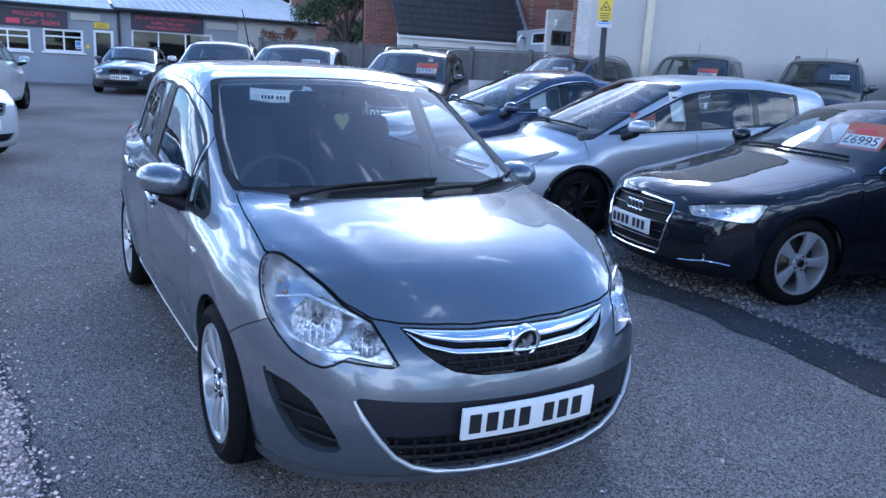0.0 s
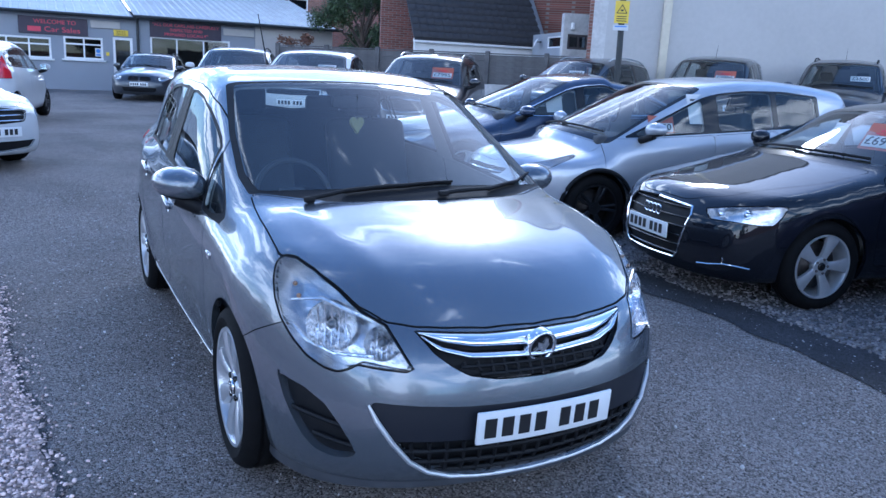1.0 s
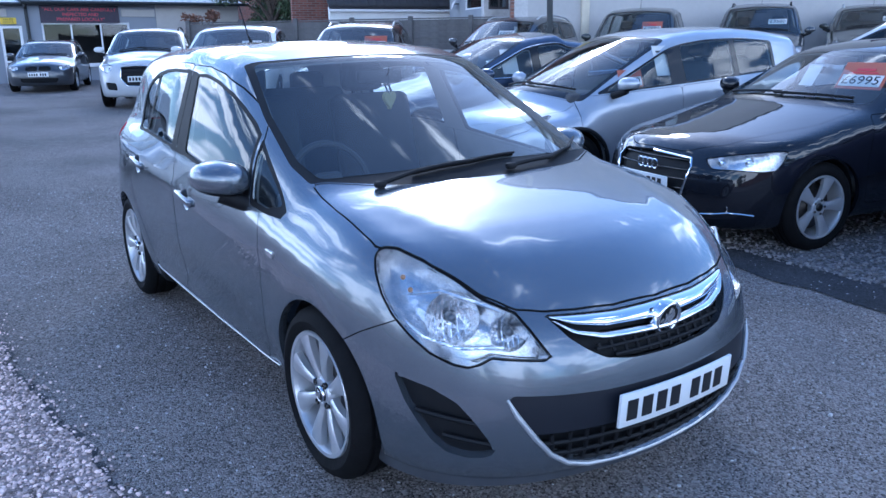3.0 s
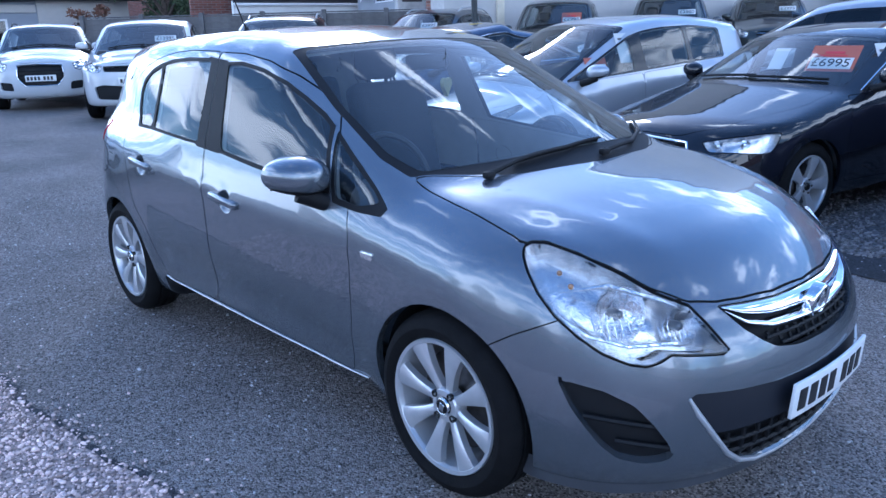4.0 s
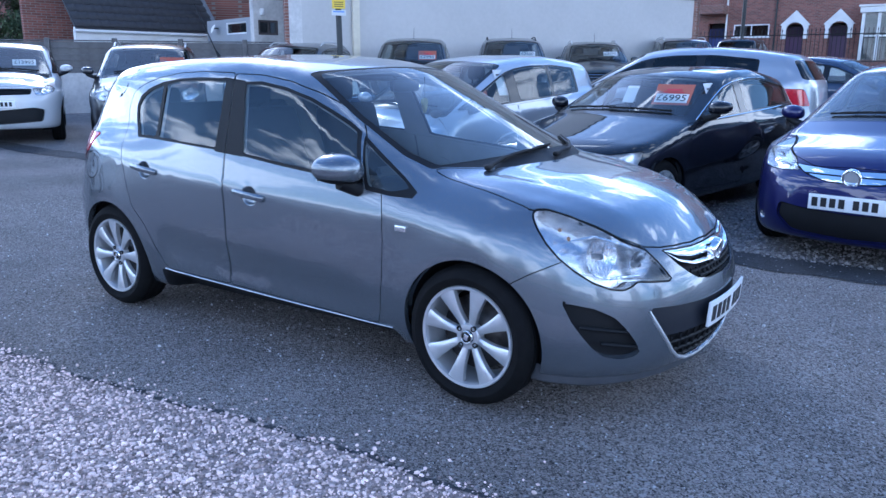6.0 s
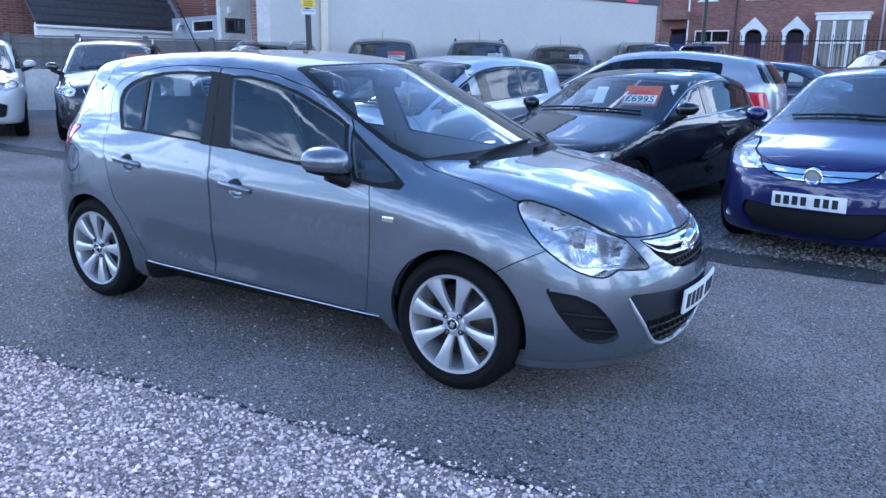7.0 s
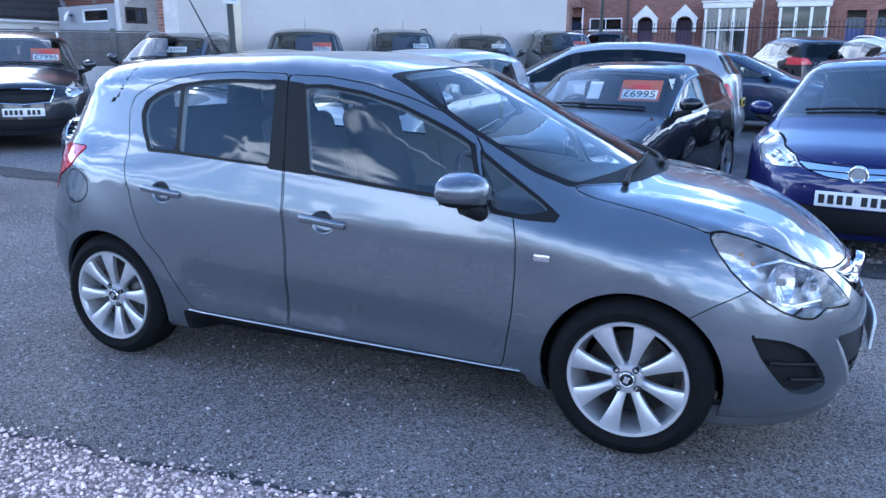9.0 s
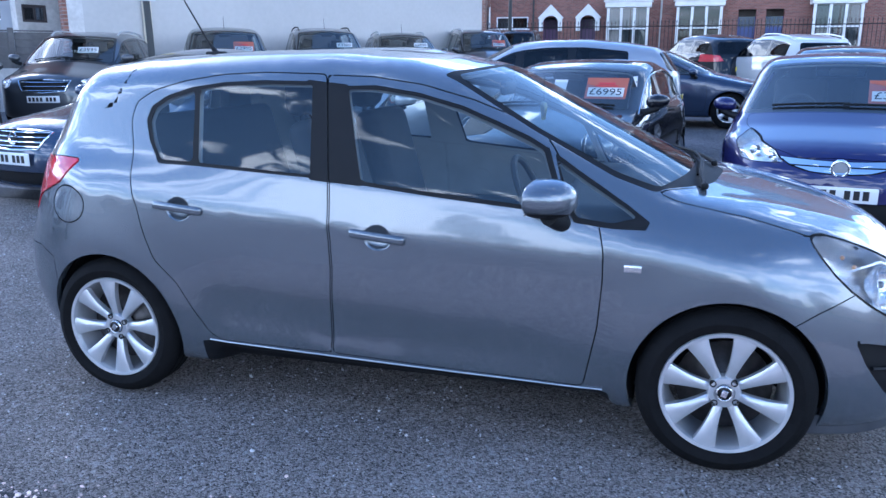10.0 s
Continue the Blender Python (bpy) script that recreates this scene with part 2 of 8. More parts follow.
def sstep(t, a, b):
    u = np.clip((t - a) / (b - a), 0, 1)
    return u * u * (3 - 2 * u)


def make_form(s):
    """The signed form of a car body (negative inside) from its profile curves."""
    top, nose, tail = curve1(s["top"], s.get("sm", 0.03)), curve1(s["nose"], 0.03), curve1(s["tail"], 0.03)
    plan, tuck, belt = curve1(s["plan"], 0.12), curve1(s["tuck"], 0.03), curve1(s["belt"], 0.05)
    hw, wb, ra = s["hw"], s["wb"], s["ra"]
    ya, yb = s["mid"] - 0.25, s["mid"] + 0.25

    def topz(x, y):
        bow = s["bow"] * (1 - sstep(y, ya, yb)) - s.get("rbow", 0.1) * sstep(y, ya, yb)
        crown = s["hcrown"] + (s["rcrown"] - s["hcrown"]) * sstep(y, s["cy"] - 0.1, s["cy"] + 0.7)
        rib = 0.0
        if s.get("hcrease"):
            rib = s["hcrease"] * np.exp(-((np.abs(x) - 0.60 - 0.28 * (y - 0.1)) / 0.045) ** 2) * sstep(y, -0.62, -0.45) * (1 - sstep(y, 0.0, 0.15))
        return top(y - bow * x * x) + rib - crown * x * x - s.get("hc6", 0.0) * (1 - sstep(y, s["cy"] - .1, s["cy"] + .3)) * x ** 6

    def wide(y, z):
        w = hw * plan(y) - tuck(z)
        e = z - belt(y)
        w = w - s["lean"] * 0.5 * (e + np.sqrt(e * e + s.get("bs", 0.03) ** 2)) - s.get("lean2", 0.16) * np.maximum(e - .1, 0) ** 2
        gh = sstep(z - belt(y), -0.10, 0.06)
        w = w - gh * (s.get("rtaper", 0.04) * np.maximum(y - 1.7, 0) + s.get("ftaper", 0.05) * np.maximum(0.65 - y, 0))
        for c in (0.0, wb):
            r = np.hypot(y - c, z - s["R"])
            w = w + s["flare"] * np.exp(-((r - ra - 0.015) / 0.075) ** 2) * sstep(z, 0.12, 0.3)
        # shoulder crease and hollow of the lower doors
        w = w + s.get("crease", 0.008) * np.exp(-((z - s["cz"] - s.get("cs", .09) * (y - 1.2)) / 0.035) ** 2) * sstep(y, 0.25, 0.7) * (1 - sstep(y, wb + .1, wb + .4))
        w = w - s.get("scoop", 0.014) * np.exp(-((z - 0.40 - 0.06 * (y - 1.2)) / 0.09) ** 2) * sstep(y, 0.45, 0.8) * (1 - sstep(y, wb - 0.6, wb - 0.3))
        # ledge along the foot of the doors
        led = s.get("ledge", 0.0)
        if led:
            # foot of the flank pulled in so the sill sinks into shade
            w = w - 0.11 * (1 - sstep(z - 0.026 * (y - 0.45), 0.165, 0.256)) * sstep(y, 0.36, 0.46) * (1 - sstep(y, 1.98, 2.06))
            w = w + led * (1 - sstep(z - 0.312 - 0.026 * (y - 0.45), -0.011, 0.011)) * sstep(y, 0.40, 0.55) * (1 - sstep(y, 1.95, 2.08))
        return w

    def form(p):
        x, y, z = p[:, 0], p[:, 1], p[:, 2]
        ax = np.abs(x)
        side = (ax - wide(y, z)) * 0.93
        up = (z - topz(x, y)) * (1 - 0.22 * sstep(y, s["cy"] - .05, s["cy"] + .2) * (1 - sstep(y, s["wy"] - .1, s["wy"] + .1)))
        fr = nose(z) + s["cf2"] * x * x + s["cf6"] * ax ** 6 - y
        re = y - tail(z) + s["cr2"] * x * x + s["cr6"] * ax ** 6
        k = s["rk"] + (s["hk"] - s["rk"]) * (1 - sstep(y, s["cy"] - 0.15, s["cy"] + 0.4))
        d = smax(side, up, k)
        d = smax(d, fr * 0.9, s["fk"])
        d = smax(d, re * 0.9, s["bk"])
        return smax(d, s["zs"] - z, 0.05)
    return form


def grad(form, p, e=0.004):
    g = np.stack([form(p + np.eye(3)[i] * e) - form(p - np.eye(3)[i] * e) for i in range(3)], 1)
    return g


def settle(form, p, n=3):
    for _ in range(n):
        g = grad(form, p)
        p = p - (form(p) / np.maximum((g * g).sum(1), 1e-12) * 0.008)[:, None] * g
    return p


def poly_sdf(u, v, poly):
    """Signed distance to a closed polygon, negative inside."""
    P = np.array(poly, float)
    Q = np.roll(P, -1, 0)
    near = (u > P[:, 0].min() - 0.06) & (u < P[:, 0].max() + 0.06) & (v > P[:, 1].min() - 0.06) & (v < P[:, 1].max() + 0.06)
    if len(u) > 400 and not near.all():
        full = np.full(len(u), 0.06)
        if near.any():
            full[near] = poly_sdf(u[near], v[near], poly)
        return full
    d2 = np.full(len(u), 1e9)
    ins = np.zeros(len(u), bool)
    for (ax, ay), (bx, by) in zip(P, Q):
        ex, ey = bx - ax, by - ay
        t = np.clip(((u - ax) * ex + (v - ay) * ey) / max(ex * ex + ey * ey, 1e-12), 0, 1)
        d2 = np.minimum(d2, (u - ax - t * ex) ** 2 + (v - ay - t * ey) ** 2)
        if ay != by:
            ins ^= ((ay > v) != (by > v)) & (u < (bx - ax) * (v - ay) / (by - ay) + ax)
    return np.where(ins, -1, 1) * np.sqrt(d2)


def rounded(poly, r=0.03, n=4):
    """The polygon with its corners rounded; a point may carry its own radius as a third number."""
    out, P = [], [(p[0], p[1], p[2] if len(p) > 2 else r) for p in poly]
    for i, (x, y, rr) in enumerate(P):
        a, b, c = np.array(P[i - 1][:2]), np.array((x, y)), np.array(P[(i + 1) % len(P)][:2])
        la, lc = max(np.linalg.norm(a - b), 1e-9), max(np.linalg.norm(c - b), 1e-9)
        d = min(rr, 0.45 * la, 0.45 * lc)
        p, q = b + (a - b) / la * d, b + (c - b) / lc * d
        for k in range(n + 1):
            t = k / n
            out.append(tuple((1 - t) ** 2 * p + 2 * t * (1 - t) * b + t * t * q))
    return out


def surface(form, s, cell):
    """Triangles of the body's half with x below zero."""
    lo = np.array([-s["hw"] - 0.12, -s["fo"] - 0.1, s["zs"] - 0.1])
    hi = np.array([0.06, s["wb"] + s["ro"] + 0.12, s["H"] + 0.1])
    n = np.ceil((hi - lo) / cell).astype(int) + 1
    ax = [lo[i] + np.arange(n[i]) * cell for i in range(3)]
    G = np.stack(np.meshgrid(*ax, indexing="ij"), -1).reshape(-1, 3)
    D = form(G).reshape(n)
    S = D < 0
    cn = n - 1
    acc, cnt = np.zeros((*cn, 3)), np.zeros(cn)
    off = [np.array(o) for o in np.ndindex(2, 2, 2)]
    for a in off:
        for b in off:
            if (b - a).sum() == 1 and (b - a).min() == 0:
                da = D[a[0]:a[0] + cn[0], a[1]:a[1] + cn[1], a[2]:a[2] + cn[2]]
                db = D[b[0]:b[0] + cn[0], b[1]:b[1] + cn[1], b[2]:b[2] + cn[2]]
                cross = (da < 0) != (db < 0)
                t = np.where(cross, da / np.where(cross, da - db, 1), 0)
                for i in range(3):
                    acc[..., i] += np.where(cross, a[i] + t * (b[i] - a[i]), 0)
                cnt += cross
    act = cnt > 0
    idx = np.full(cn, -1)
    idx[act] = np.arange(act.sum())
    base = np.stack(np.meshgrid(*[np.arange(c) for c in cn], indexing="ij"), -1)[act]
    V = lo + (base + acc[act] / cnt[act][:, None]) * cell
    quads = []
    for i in range(3):
        j, k = (i + 1) % 3, (i + 2) % 3
        sl = [slice(1, c) for c in cn]
        sl[i] = slice(0, cn[i])
        sh = list(sl)
        sh[i] = slice(1, cn[i] + 1)
        s0, s1 = S[tuple(sl)], S[tuple(sh)]
        flip = s0 & ~s1
        for m, rev in ((flip, False), (s1 & ~s0, True)):
            c = np.argwhere(m) + np.array([0 if q == i else 1 for q in range(3)])
            ej, ek = np.eye(3, dtype=int)[j], np.eye(3, dtype=int)[k]
            q = np.stack([idx[tuple((c - ej - ek).T)], idx[tuple((c - ek).T)], idx[tuple(c.T)], idx[tuple((c - ej).T)]], 1)
            quads.append(q[:, ::-1] if rev else q)
    Q = np.concatenate(quads)
    Q = Q[(Q >= 0).all(1)]
    V = settle(form, V)
    d0, d1 = np.linalg.norm(V[Q[:, 0]] - V[Q[:, 2]], axis=1), np.linalg.norm(V[Q[:, 1]] - V[Q[:, 3]], axis=1)
    a = d0 < d1
    F = np.concatenate([Q[a][:, [0, 1, 2]], Q[a][:, [0, 2, 3]], Q[~a][:, [0, 1, 3]], Q[~a][:, [1, 2, 3]]])
    V, F, L = split(V, F, np.zeros(len(F), int), V[:, 0])
    keep = V[F][:, :, 0].mean(1) < 0
    return V, F[keep], L[keep]


def split(V, F, L, d, eps=0.0006):
    """Cuts the triangles along d = 0; L, their labels, are carried over."""
    d = np.where(np.abs(d) < eps, 0.0, d)
    sg = np.sign(d)
    f = sg[F]
    cut = (f.max(1) > 0) & (f.min(1) < 0)
    if not cut.any():
        return V, F, L
    C, LC = F[cut], L[cut]
    E = np.concatenate([C[:, [0, 1]], C[:, [1, 2]], C[:, [2, 0]]])
    E = np.sort(E, 1)
    E = E[sg[E[:, 0]] * sg[E[:, 1]] < 0]
    key, _ = np.unique(E[:, 0].astype(np.int64) * 10000000 + E[:, 1], return_inverse=True)
    a, b = key // 10000000, key % 10000000
    t = d[a] / (d[a] - d[b])
    nv = V[a] + t[:, None] * (V[b] - V[a])
    n0 = len(V)

    def mid(p, q):
        k = np.minimum(p, q).astype(np.int64) * 10000000 + np.maximum(p, q)
        return n0 + np.searchsorted(key, k)
    out, lab = [F[~cut]], [L[~cut]]
    s = sg[C]
    zero = (s == 0).any(1)
    if zero.any():
        T, Z = C[zero], np.argmax(s[zero] == 0, 1)
        r = np.arange(len(T))
        A, B, D = T[r, Z], T[r, (Z + 1) % 3], T[r, (Z + 2) % 3]
        m = mid(B, D)
        out += [np.stack([A, B, m], 1), np.stack([A, m, D], 1)]
        lab += [LC[zero]] * 2
    if (~zero).any():
        T, ss = C[~zero], s[~zero]
        lone = np.argmax(ss * ss.sum(1, keepdims=True) < 0, 1)
        r = np.arange(len(T))
        A, B, D = T[r, lone], T[r, (lone + 1) % 3], T[r, (lone + 2) % 3]
        m1, m2 = mid(A, B), mid(A, D)
        out += [np.stack([A, m1, m2], 1), np.stack([m1, B, D], 1), np.stack([m1, D, m2], 1)]
        lab += [LC[~zero]] * 3
    return np.concatenate([V, nv]), np.concatenate(out), np.concatenate(lab)


def carve(form, s, cell, feats):
    """Cuts the half body into named regions. A feature: name, angle of view (0 from ahead, 90 from the side, 'top', 'screen'), polygon, gap, where."""
    V, F, L = surface(form, s, cell)
    names = ["body", "gap"]
    done = []
    for f in feats:
        name, az, poly, gap, where = f
        if name not in names:
            names.append(name)
        uv = project(s, az)

        def field(P):
            d = poly_sdf(*uv(P), poly)
            m = where(P)
            return np.where(m, d, np.maximum(np.abs(d), 0.05))
        levels = [-gap / 2, gap / 2] if gap else [0.0]
        for lv in levels:
            n0 = len(V)
            V, F, L = split(V, F, L, field(V) - lv)
            if len(V) > n0:
                V[n0:] = settle(form, V[n0:], 1)
        d = field(V[F].mean(1))
        L = np.where(d < (-gap / 2 if gap else 0), names.index(name), L)
        if gap:
            L = np.where((np.abs(d) <= gap / 2), 1, L)
    return V, F, L, names


def project(s, az):
    if az == "top":
        return lambda P: (-P[:, 0], P[:, 1])
    if az == "screen":
        return lambda P: (-P[:, 0], P[:, 1] - s["bow"] * P[:, 0] ** 2)
    if az == "back":
        return lambda P: (-P[:, 0], P[:, 2])
    c, n = math.cos(math.radians(az)), math.sin(math.radians(az))
    return lambda P: (-P[:, 0] * c + P[:, 1] * n, P[:, 2])


def hatch_spec(**o):
    """Profile curves of a car; lengths in metres from the front axle."""
    s = dict(fo=0.845, wb=2.511, ro=0.643, hw=0.862, H=1.488, R=0.305, ra=0.345, zs=0.19, cy=0.34, wy=1.12, mid=1.75, hz=0.70, cwz=1.0, ry=2.86, rz=1.39, ty=3.08, tz=0.97,
             bow=0.34, hcrown=0.16, rcrown=0.10, lean=0.36, flare=0.012, cz=0.80, cf2=0.36, cf6=1.5, cr2=0.12, cr6=1.2, rk=0.16, hk=0.13, fk=0.12, bk=0.10, boot=0.0, bz0=0.86, bz1=1.03)
    s.update(o)
    fo, H, cy, cw, wy, ry, rz, wb = s["fo"], s["H"], s["cy"], s["cwz"], s["wy"], s["ry"], s["rz"], s["wb"]
    end = wb + s["ro"]
    hz = s["hz"]
    if "top" not in s:
        hood = [(-fo - 0.2, hz - 0.28), (-fo + 0.06, hz - 0.04), (-fo + 0.13, hz + 0.03), (-fo + 0.3, hz + 0.35 * (cw - hz)), (-0.15, hz + 0.66 * (cw - hz)), (cy - .02, cw)]
        roof = [(wy, H - 0.075), (wy + 0.2, H - 0.033), (wy + 0.5, H - 0.004), ((wy + ry) / 2 + .1, H), (ry - 0.45, H - 0.4 * (H - rz)), (ry, rz)]
        rear = [(end + 0.3, rz - 0.12)]
        if s["boot"]:
            rear = [(s["ty"], s["tz"]), (s["ty"] + .12, s["tz"] - .005), (end - 0.08, s["tz"] - 0.02), (end + 0.2, s["tz"] - 0.05)]
        s["top"] = hood + roof + rear
    if "nose" not in s:
        s["nose"] = [(0.12, -fo + 0.15), (0.22, -fo + 0.05), (0.36, -fo), (0.5, -fo + 0.008), (hz - 0.08, -fo + 0.04), (hz, -fo + 0.08), (hz + 0.2, -fo + 0.22)]
    if "tail" not in s:
        if s["boot"]:
            s["tail"] = [(0.15, end - 0.15), (0.3, end - 0.04), (0.5, end), (0.75, end - 0.02), (s["tz"], end - 0.03), (1.5, end + 0.1)]
        else:
            s["tail"] = [(0.15, end - 0.17), (0.3, end - 0.05), (0.48, end), (0.64, end - 0.005), (0.72, end - 0.045), (s["tz"], s["ty"]), (rz, ry + 0.02), (rz + .15, ry - 0.05)]
    s.setdefault("plan", [(-fo, 0.90), (-0.45, 0.955), (0.0, 0.985), (0.9, 1.0), (wb - 0.4, 1.0), (wb, 0.985), (end - 0.3, 0.93), (end, 0.86)])
    s.setdefault("tuck", [(0.1, 0.10), (0.22, 0.06), (0.35, 0.022), (0.5, 0.006), (0.66, 0.0), (0.8, 0.008), (0.95, 0.035), (1.1, 0.05), (1.6, 0.05)])
    s.setdefault("belt", [(-0.5, s["bz0"] - .03), (cy, s["bz0"]), (end, s["bz1"])])
    return s

# ---- cars ----
SIDE = lambda P: P[:, 0] < -0.3
FRONT = lambda P: P[:, 1] < 0.15
REAR = lambda ry: (lambda P: P[:, 1] > ry)


def wheel_meshes(R, rim, spokes, kind, width=0.2):
    """Tyre, rim and disc meshes of one wheel; its outer face looks along -x."""
    w = width / 2
    tyre = [(-w + 0.02, rim - 0.004), (-w + 0.004, rim + 0.012), (-w - 0.004, rim + 0.45 * (R - rim)), (-w + 0.006, R - 0.022), (-w + 0.03, R - 0.004)]
    for g in (-0.045, 0.0, 0.045):
        tyre += [(g - 0.008, R), (g - 0.006, R - 0.008), (g + 0.006, R - 0.008), (g + 0.008, R)]
    tyre += [(w - 0.03, R - 0.004), (w - 0.006, R - 0.022), (w + 0.004, rim + 0.45 * (R - rim)), (w - 0.004, rim + 0.012), (w - 0.02, rim - 0.004)]
    V1, F1 = lathe(tyre, 56)
    barrel = [(-w + 0.022, rim - 0.016), (-w + 0.006, rim - 0.010), (-w + 0.004, rim + 0.002), (-w + 0.014, rim + 0.006), (-w + 0.02, rim - 0.004), (-w + 0.02, rim - 0.012), (0.0, rim - 0.03), (w - 0.03, rim - 0.028), (w - 0.02, rim - 0.004)]
    V2, F2 = lathe(barrel, 56)
    bm = bm_of(V2, F2)
    xo = -w + 0.014

    def spoke(a0, w0, w1, r0, r1, twist=0.0):
        n = 8
        rows = []
        for i in range(n + 1):
            t = i / n
            r = r0 + (r1 - r0) * t
            hwid = (w0 + (w1 - w0) * t * t) / 2
            a = a0 + twist * t
            x = xo + 0.020 - 0.022 * math.sin(math.pi * min(t * 1.15, 1.0) * 0.5) - 0.004
            row = []
            for q, dx in ((-1, 0.03), (-1, 0.006), (-0.55, 0.0), (0.55, 0.0), (1, 0.006), (1, 0.03)):
                row.append((x + dx, r * math.cos(a) - q * hwid * math.sin(a), r * math.sin(a) + q * hwid * math.cos(a)))
            rows.append([bm.verts.new(v) for v in row])
        for A, B in zip(rows, rows[1:]):
            for k in range(5):
                bm.faces.new((A[k], A[k + 1], B[k + 1], B[k]))
            bm.faces.new((A[5], A[0], B[0], B[5]))
    for i in range(spokes):
        a = 2 * math.pi * (i + 0.5) / spokes
        if kind == "twin":
            for d in (-0.13, 0.13):
                spoke(a + d, 0.03, 0.028, 0.05, rim - 0.012, 0)
        else:
            spoke(a, 0.030 if spokes > 6 else 0.05, (0.076 if spokes > 6 else 0.10) * rim / 0.2, 0.035, rim - 0.010)
    hr = 0.058 if spokes == 8 else 0.064
    hub = [(xo + 0.05, hr), (xo + 0.014, hr), (xo + 0.006, hr - 0.006), (xo + 0.005, 0.036), (xo + 0.008, 0.034), (xo + 0.008, 0.0005)]
    V3, F3 = lathe(hub, 32)
    me = bpy.data.meshes.new("hub")
    me.from_pydata(V3, [], F3)
    bm.from_mesh(me)
    bpy.data.meshes.remove(me)
    V4, F4 = lathe([(0.0, 0.001), (-0.012, 0.06), (-0.005, 0.062), (-0.004, rim - 0.055), (0.012, rim - 0.055), (0.012, 0.05)], 40)
    capV, capF = lathe([(xo + 0.008, 0.03), (xo - 0.001, 0.028), (xo - 0.004, 0.018), (xo - 0.005, 0.0005)], 24)
    nb = 4 if spokes == 8 else 5
    br = 0.012 if spokes == 8 else 0.009
    bolt = lathe([(xo + 0.012, br), (xo + 0.0005, br), (xo - 0.001, br - 0.003), (xo + 0.006, br - 0.004), (xo + 0.006, 0.0003)], 12)
    ring = lathe([(xo + 0.002, 0.030), (xo - 0.003, 0.028), (xo - 0.005, 0.026), (xo - 0.003, 0.024)], 28)
    spots = [(0, 0.05 * math.cos(2 * math.pi * (i + 0.5) / nb), 0.05 * math.sin(2 * math.pi * (i + 0.5) / nb)) for i in range(nb)]
    return dict(tyre=(V1, F1), rim=bm, disc=(V4, F4), cap=(capV, capF), bolt=bolt, ring=ring, spots=spots)


def add_wheels(root, s, rim, spokes, kind, rimmat, width=0.2, inset=0.03, fine=True, turns=(0.0, 0.0)):
    W = wheel_meshes(s["R"], rim, spokes, kind, width)
    first = {}
    xw = s["hw"] - inset - width / 2
    for y, turn in ((0.0, turns[0]), (s["wb"], turns[1])):
        for sx in (-1, 1):
            m = pose(sx * xw, y, s["R"], 0, 0, 0 if sx < 0 else 180) @ Matrix.Rotation(radians(turn), 4, "X")
            if not first:
                wheel = mesh_part("wheel", *W["disc"], M["steel"], root, "wheel with steel brake disc behind alloy spokes")
                first["tyre"] = mesh_part("tyre", *W["tyre"], M["rubber"], wheel)
                first["tyre"].data.set_sharp_from_angle(angle=radians(38))
                first["rim"] = part("rim", W["rim"], rimmat, wheel)
                if fine:
                    first["cap"] = mesh_part("hub_cap", *W["cap"], M["gloss"], wheel)
                    if spokes == 8:
                        first["capring"] = mesh_part("cap_ring", *W["ring"], M["chrome"], wheel)
                        first["emblem"] = part("cap_emblem", rbox((0.003, 0.020, 0.026), (-width / 2 + 0.0085, 0, 0), 0.001, 1, Matrix.Rotation(radians(25), 3, "X")), M["chrome"], wheel)
                    for k, p in enumerate(W["spots"]):
                        first["bolt%d" % k] = mesh_part("wheel_bolt", *W["bolt"], M["gloss"] if spokes == 8 else M["steel"], wheel) if k == 0 else new("wheel_bolt", first["bolt0"].data)
                        first["bolt%d" % k].parent, first["bolt%d" % k].location = wheel, p
                first["wheel"] = wheel
            else:
                wheel = new("wheel", first["wheel"].data)
                wheel.parent = root
                tagged(wheel, "wheel with steel brake disc behind alloy spokes")
                for k, o in first.items():
                    if k != "wheel":
                        c = new(o.name.split(".")[0], o.data)
                        c.parent, c.location = wheel, o.location
            wheel.matrix_local = m


def dlo_piece(s, y0, y1, inset=0.0, top_m=0.085):
    """The outline of side glass between two stations, from belt line to roof rail."""
    top, belt = curve1(s["top"], 0.03), curve1(s["belt"], 0.05)
    ys = np.linspace(s["cy"], s["wb"] + s["ro"], 160)
    bow = np.where(ys < s["mid"], s["bow"], -s.get("rbow", .1)) * 0.36
    zt = top(ys - bow) - s["rcrown"] * 0.36 - top_m
    if not s["boot"]:
        tail = curve1(s["tail"], 0.03)
        zr = np.array([np.interp(y + 0.16, [s["ry"], s["ty"]], [s["rz"], s["tz"]]) for y in ys])
        zt = np.where(ys + 0.16 > s["ry"], np.minimum(zt, zr - 0.02), zt)
    zb = belt(ys) + s.get("bm", 0.025)
    ok = (zt - inset > zb + inset + 0.012) & (ys >= y0) & (ys <= y1)
    ys, zt, zb = ys[ok][::3], zt[ok][::3], zb[ok][::3]
    return rounded([(y, z - inset) for y, z in zip(ys[::-1], zt[::-1])][::1] + [(y, z + inset) for y, z in list(zip(ys, zb))[::4]] + [(ys[-1], zb[-1] + inset)], 0.02, 1)


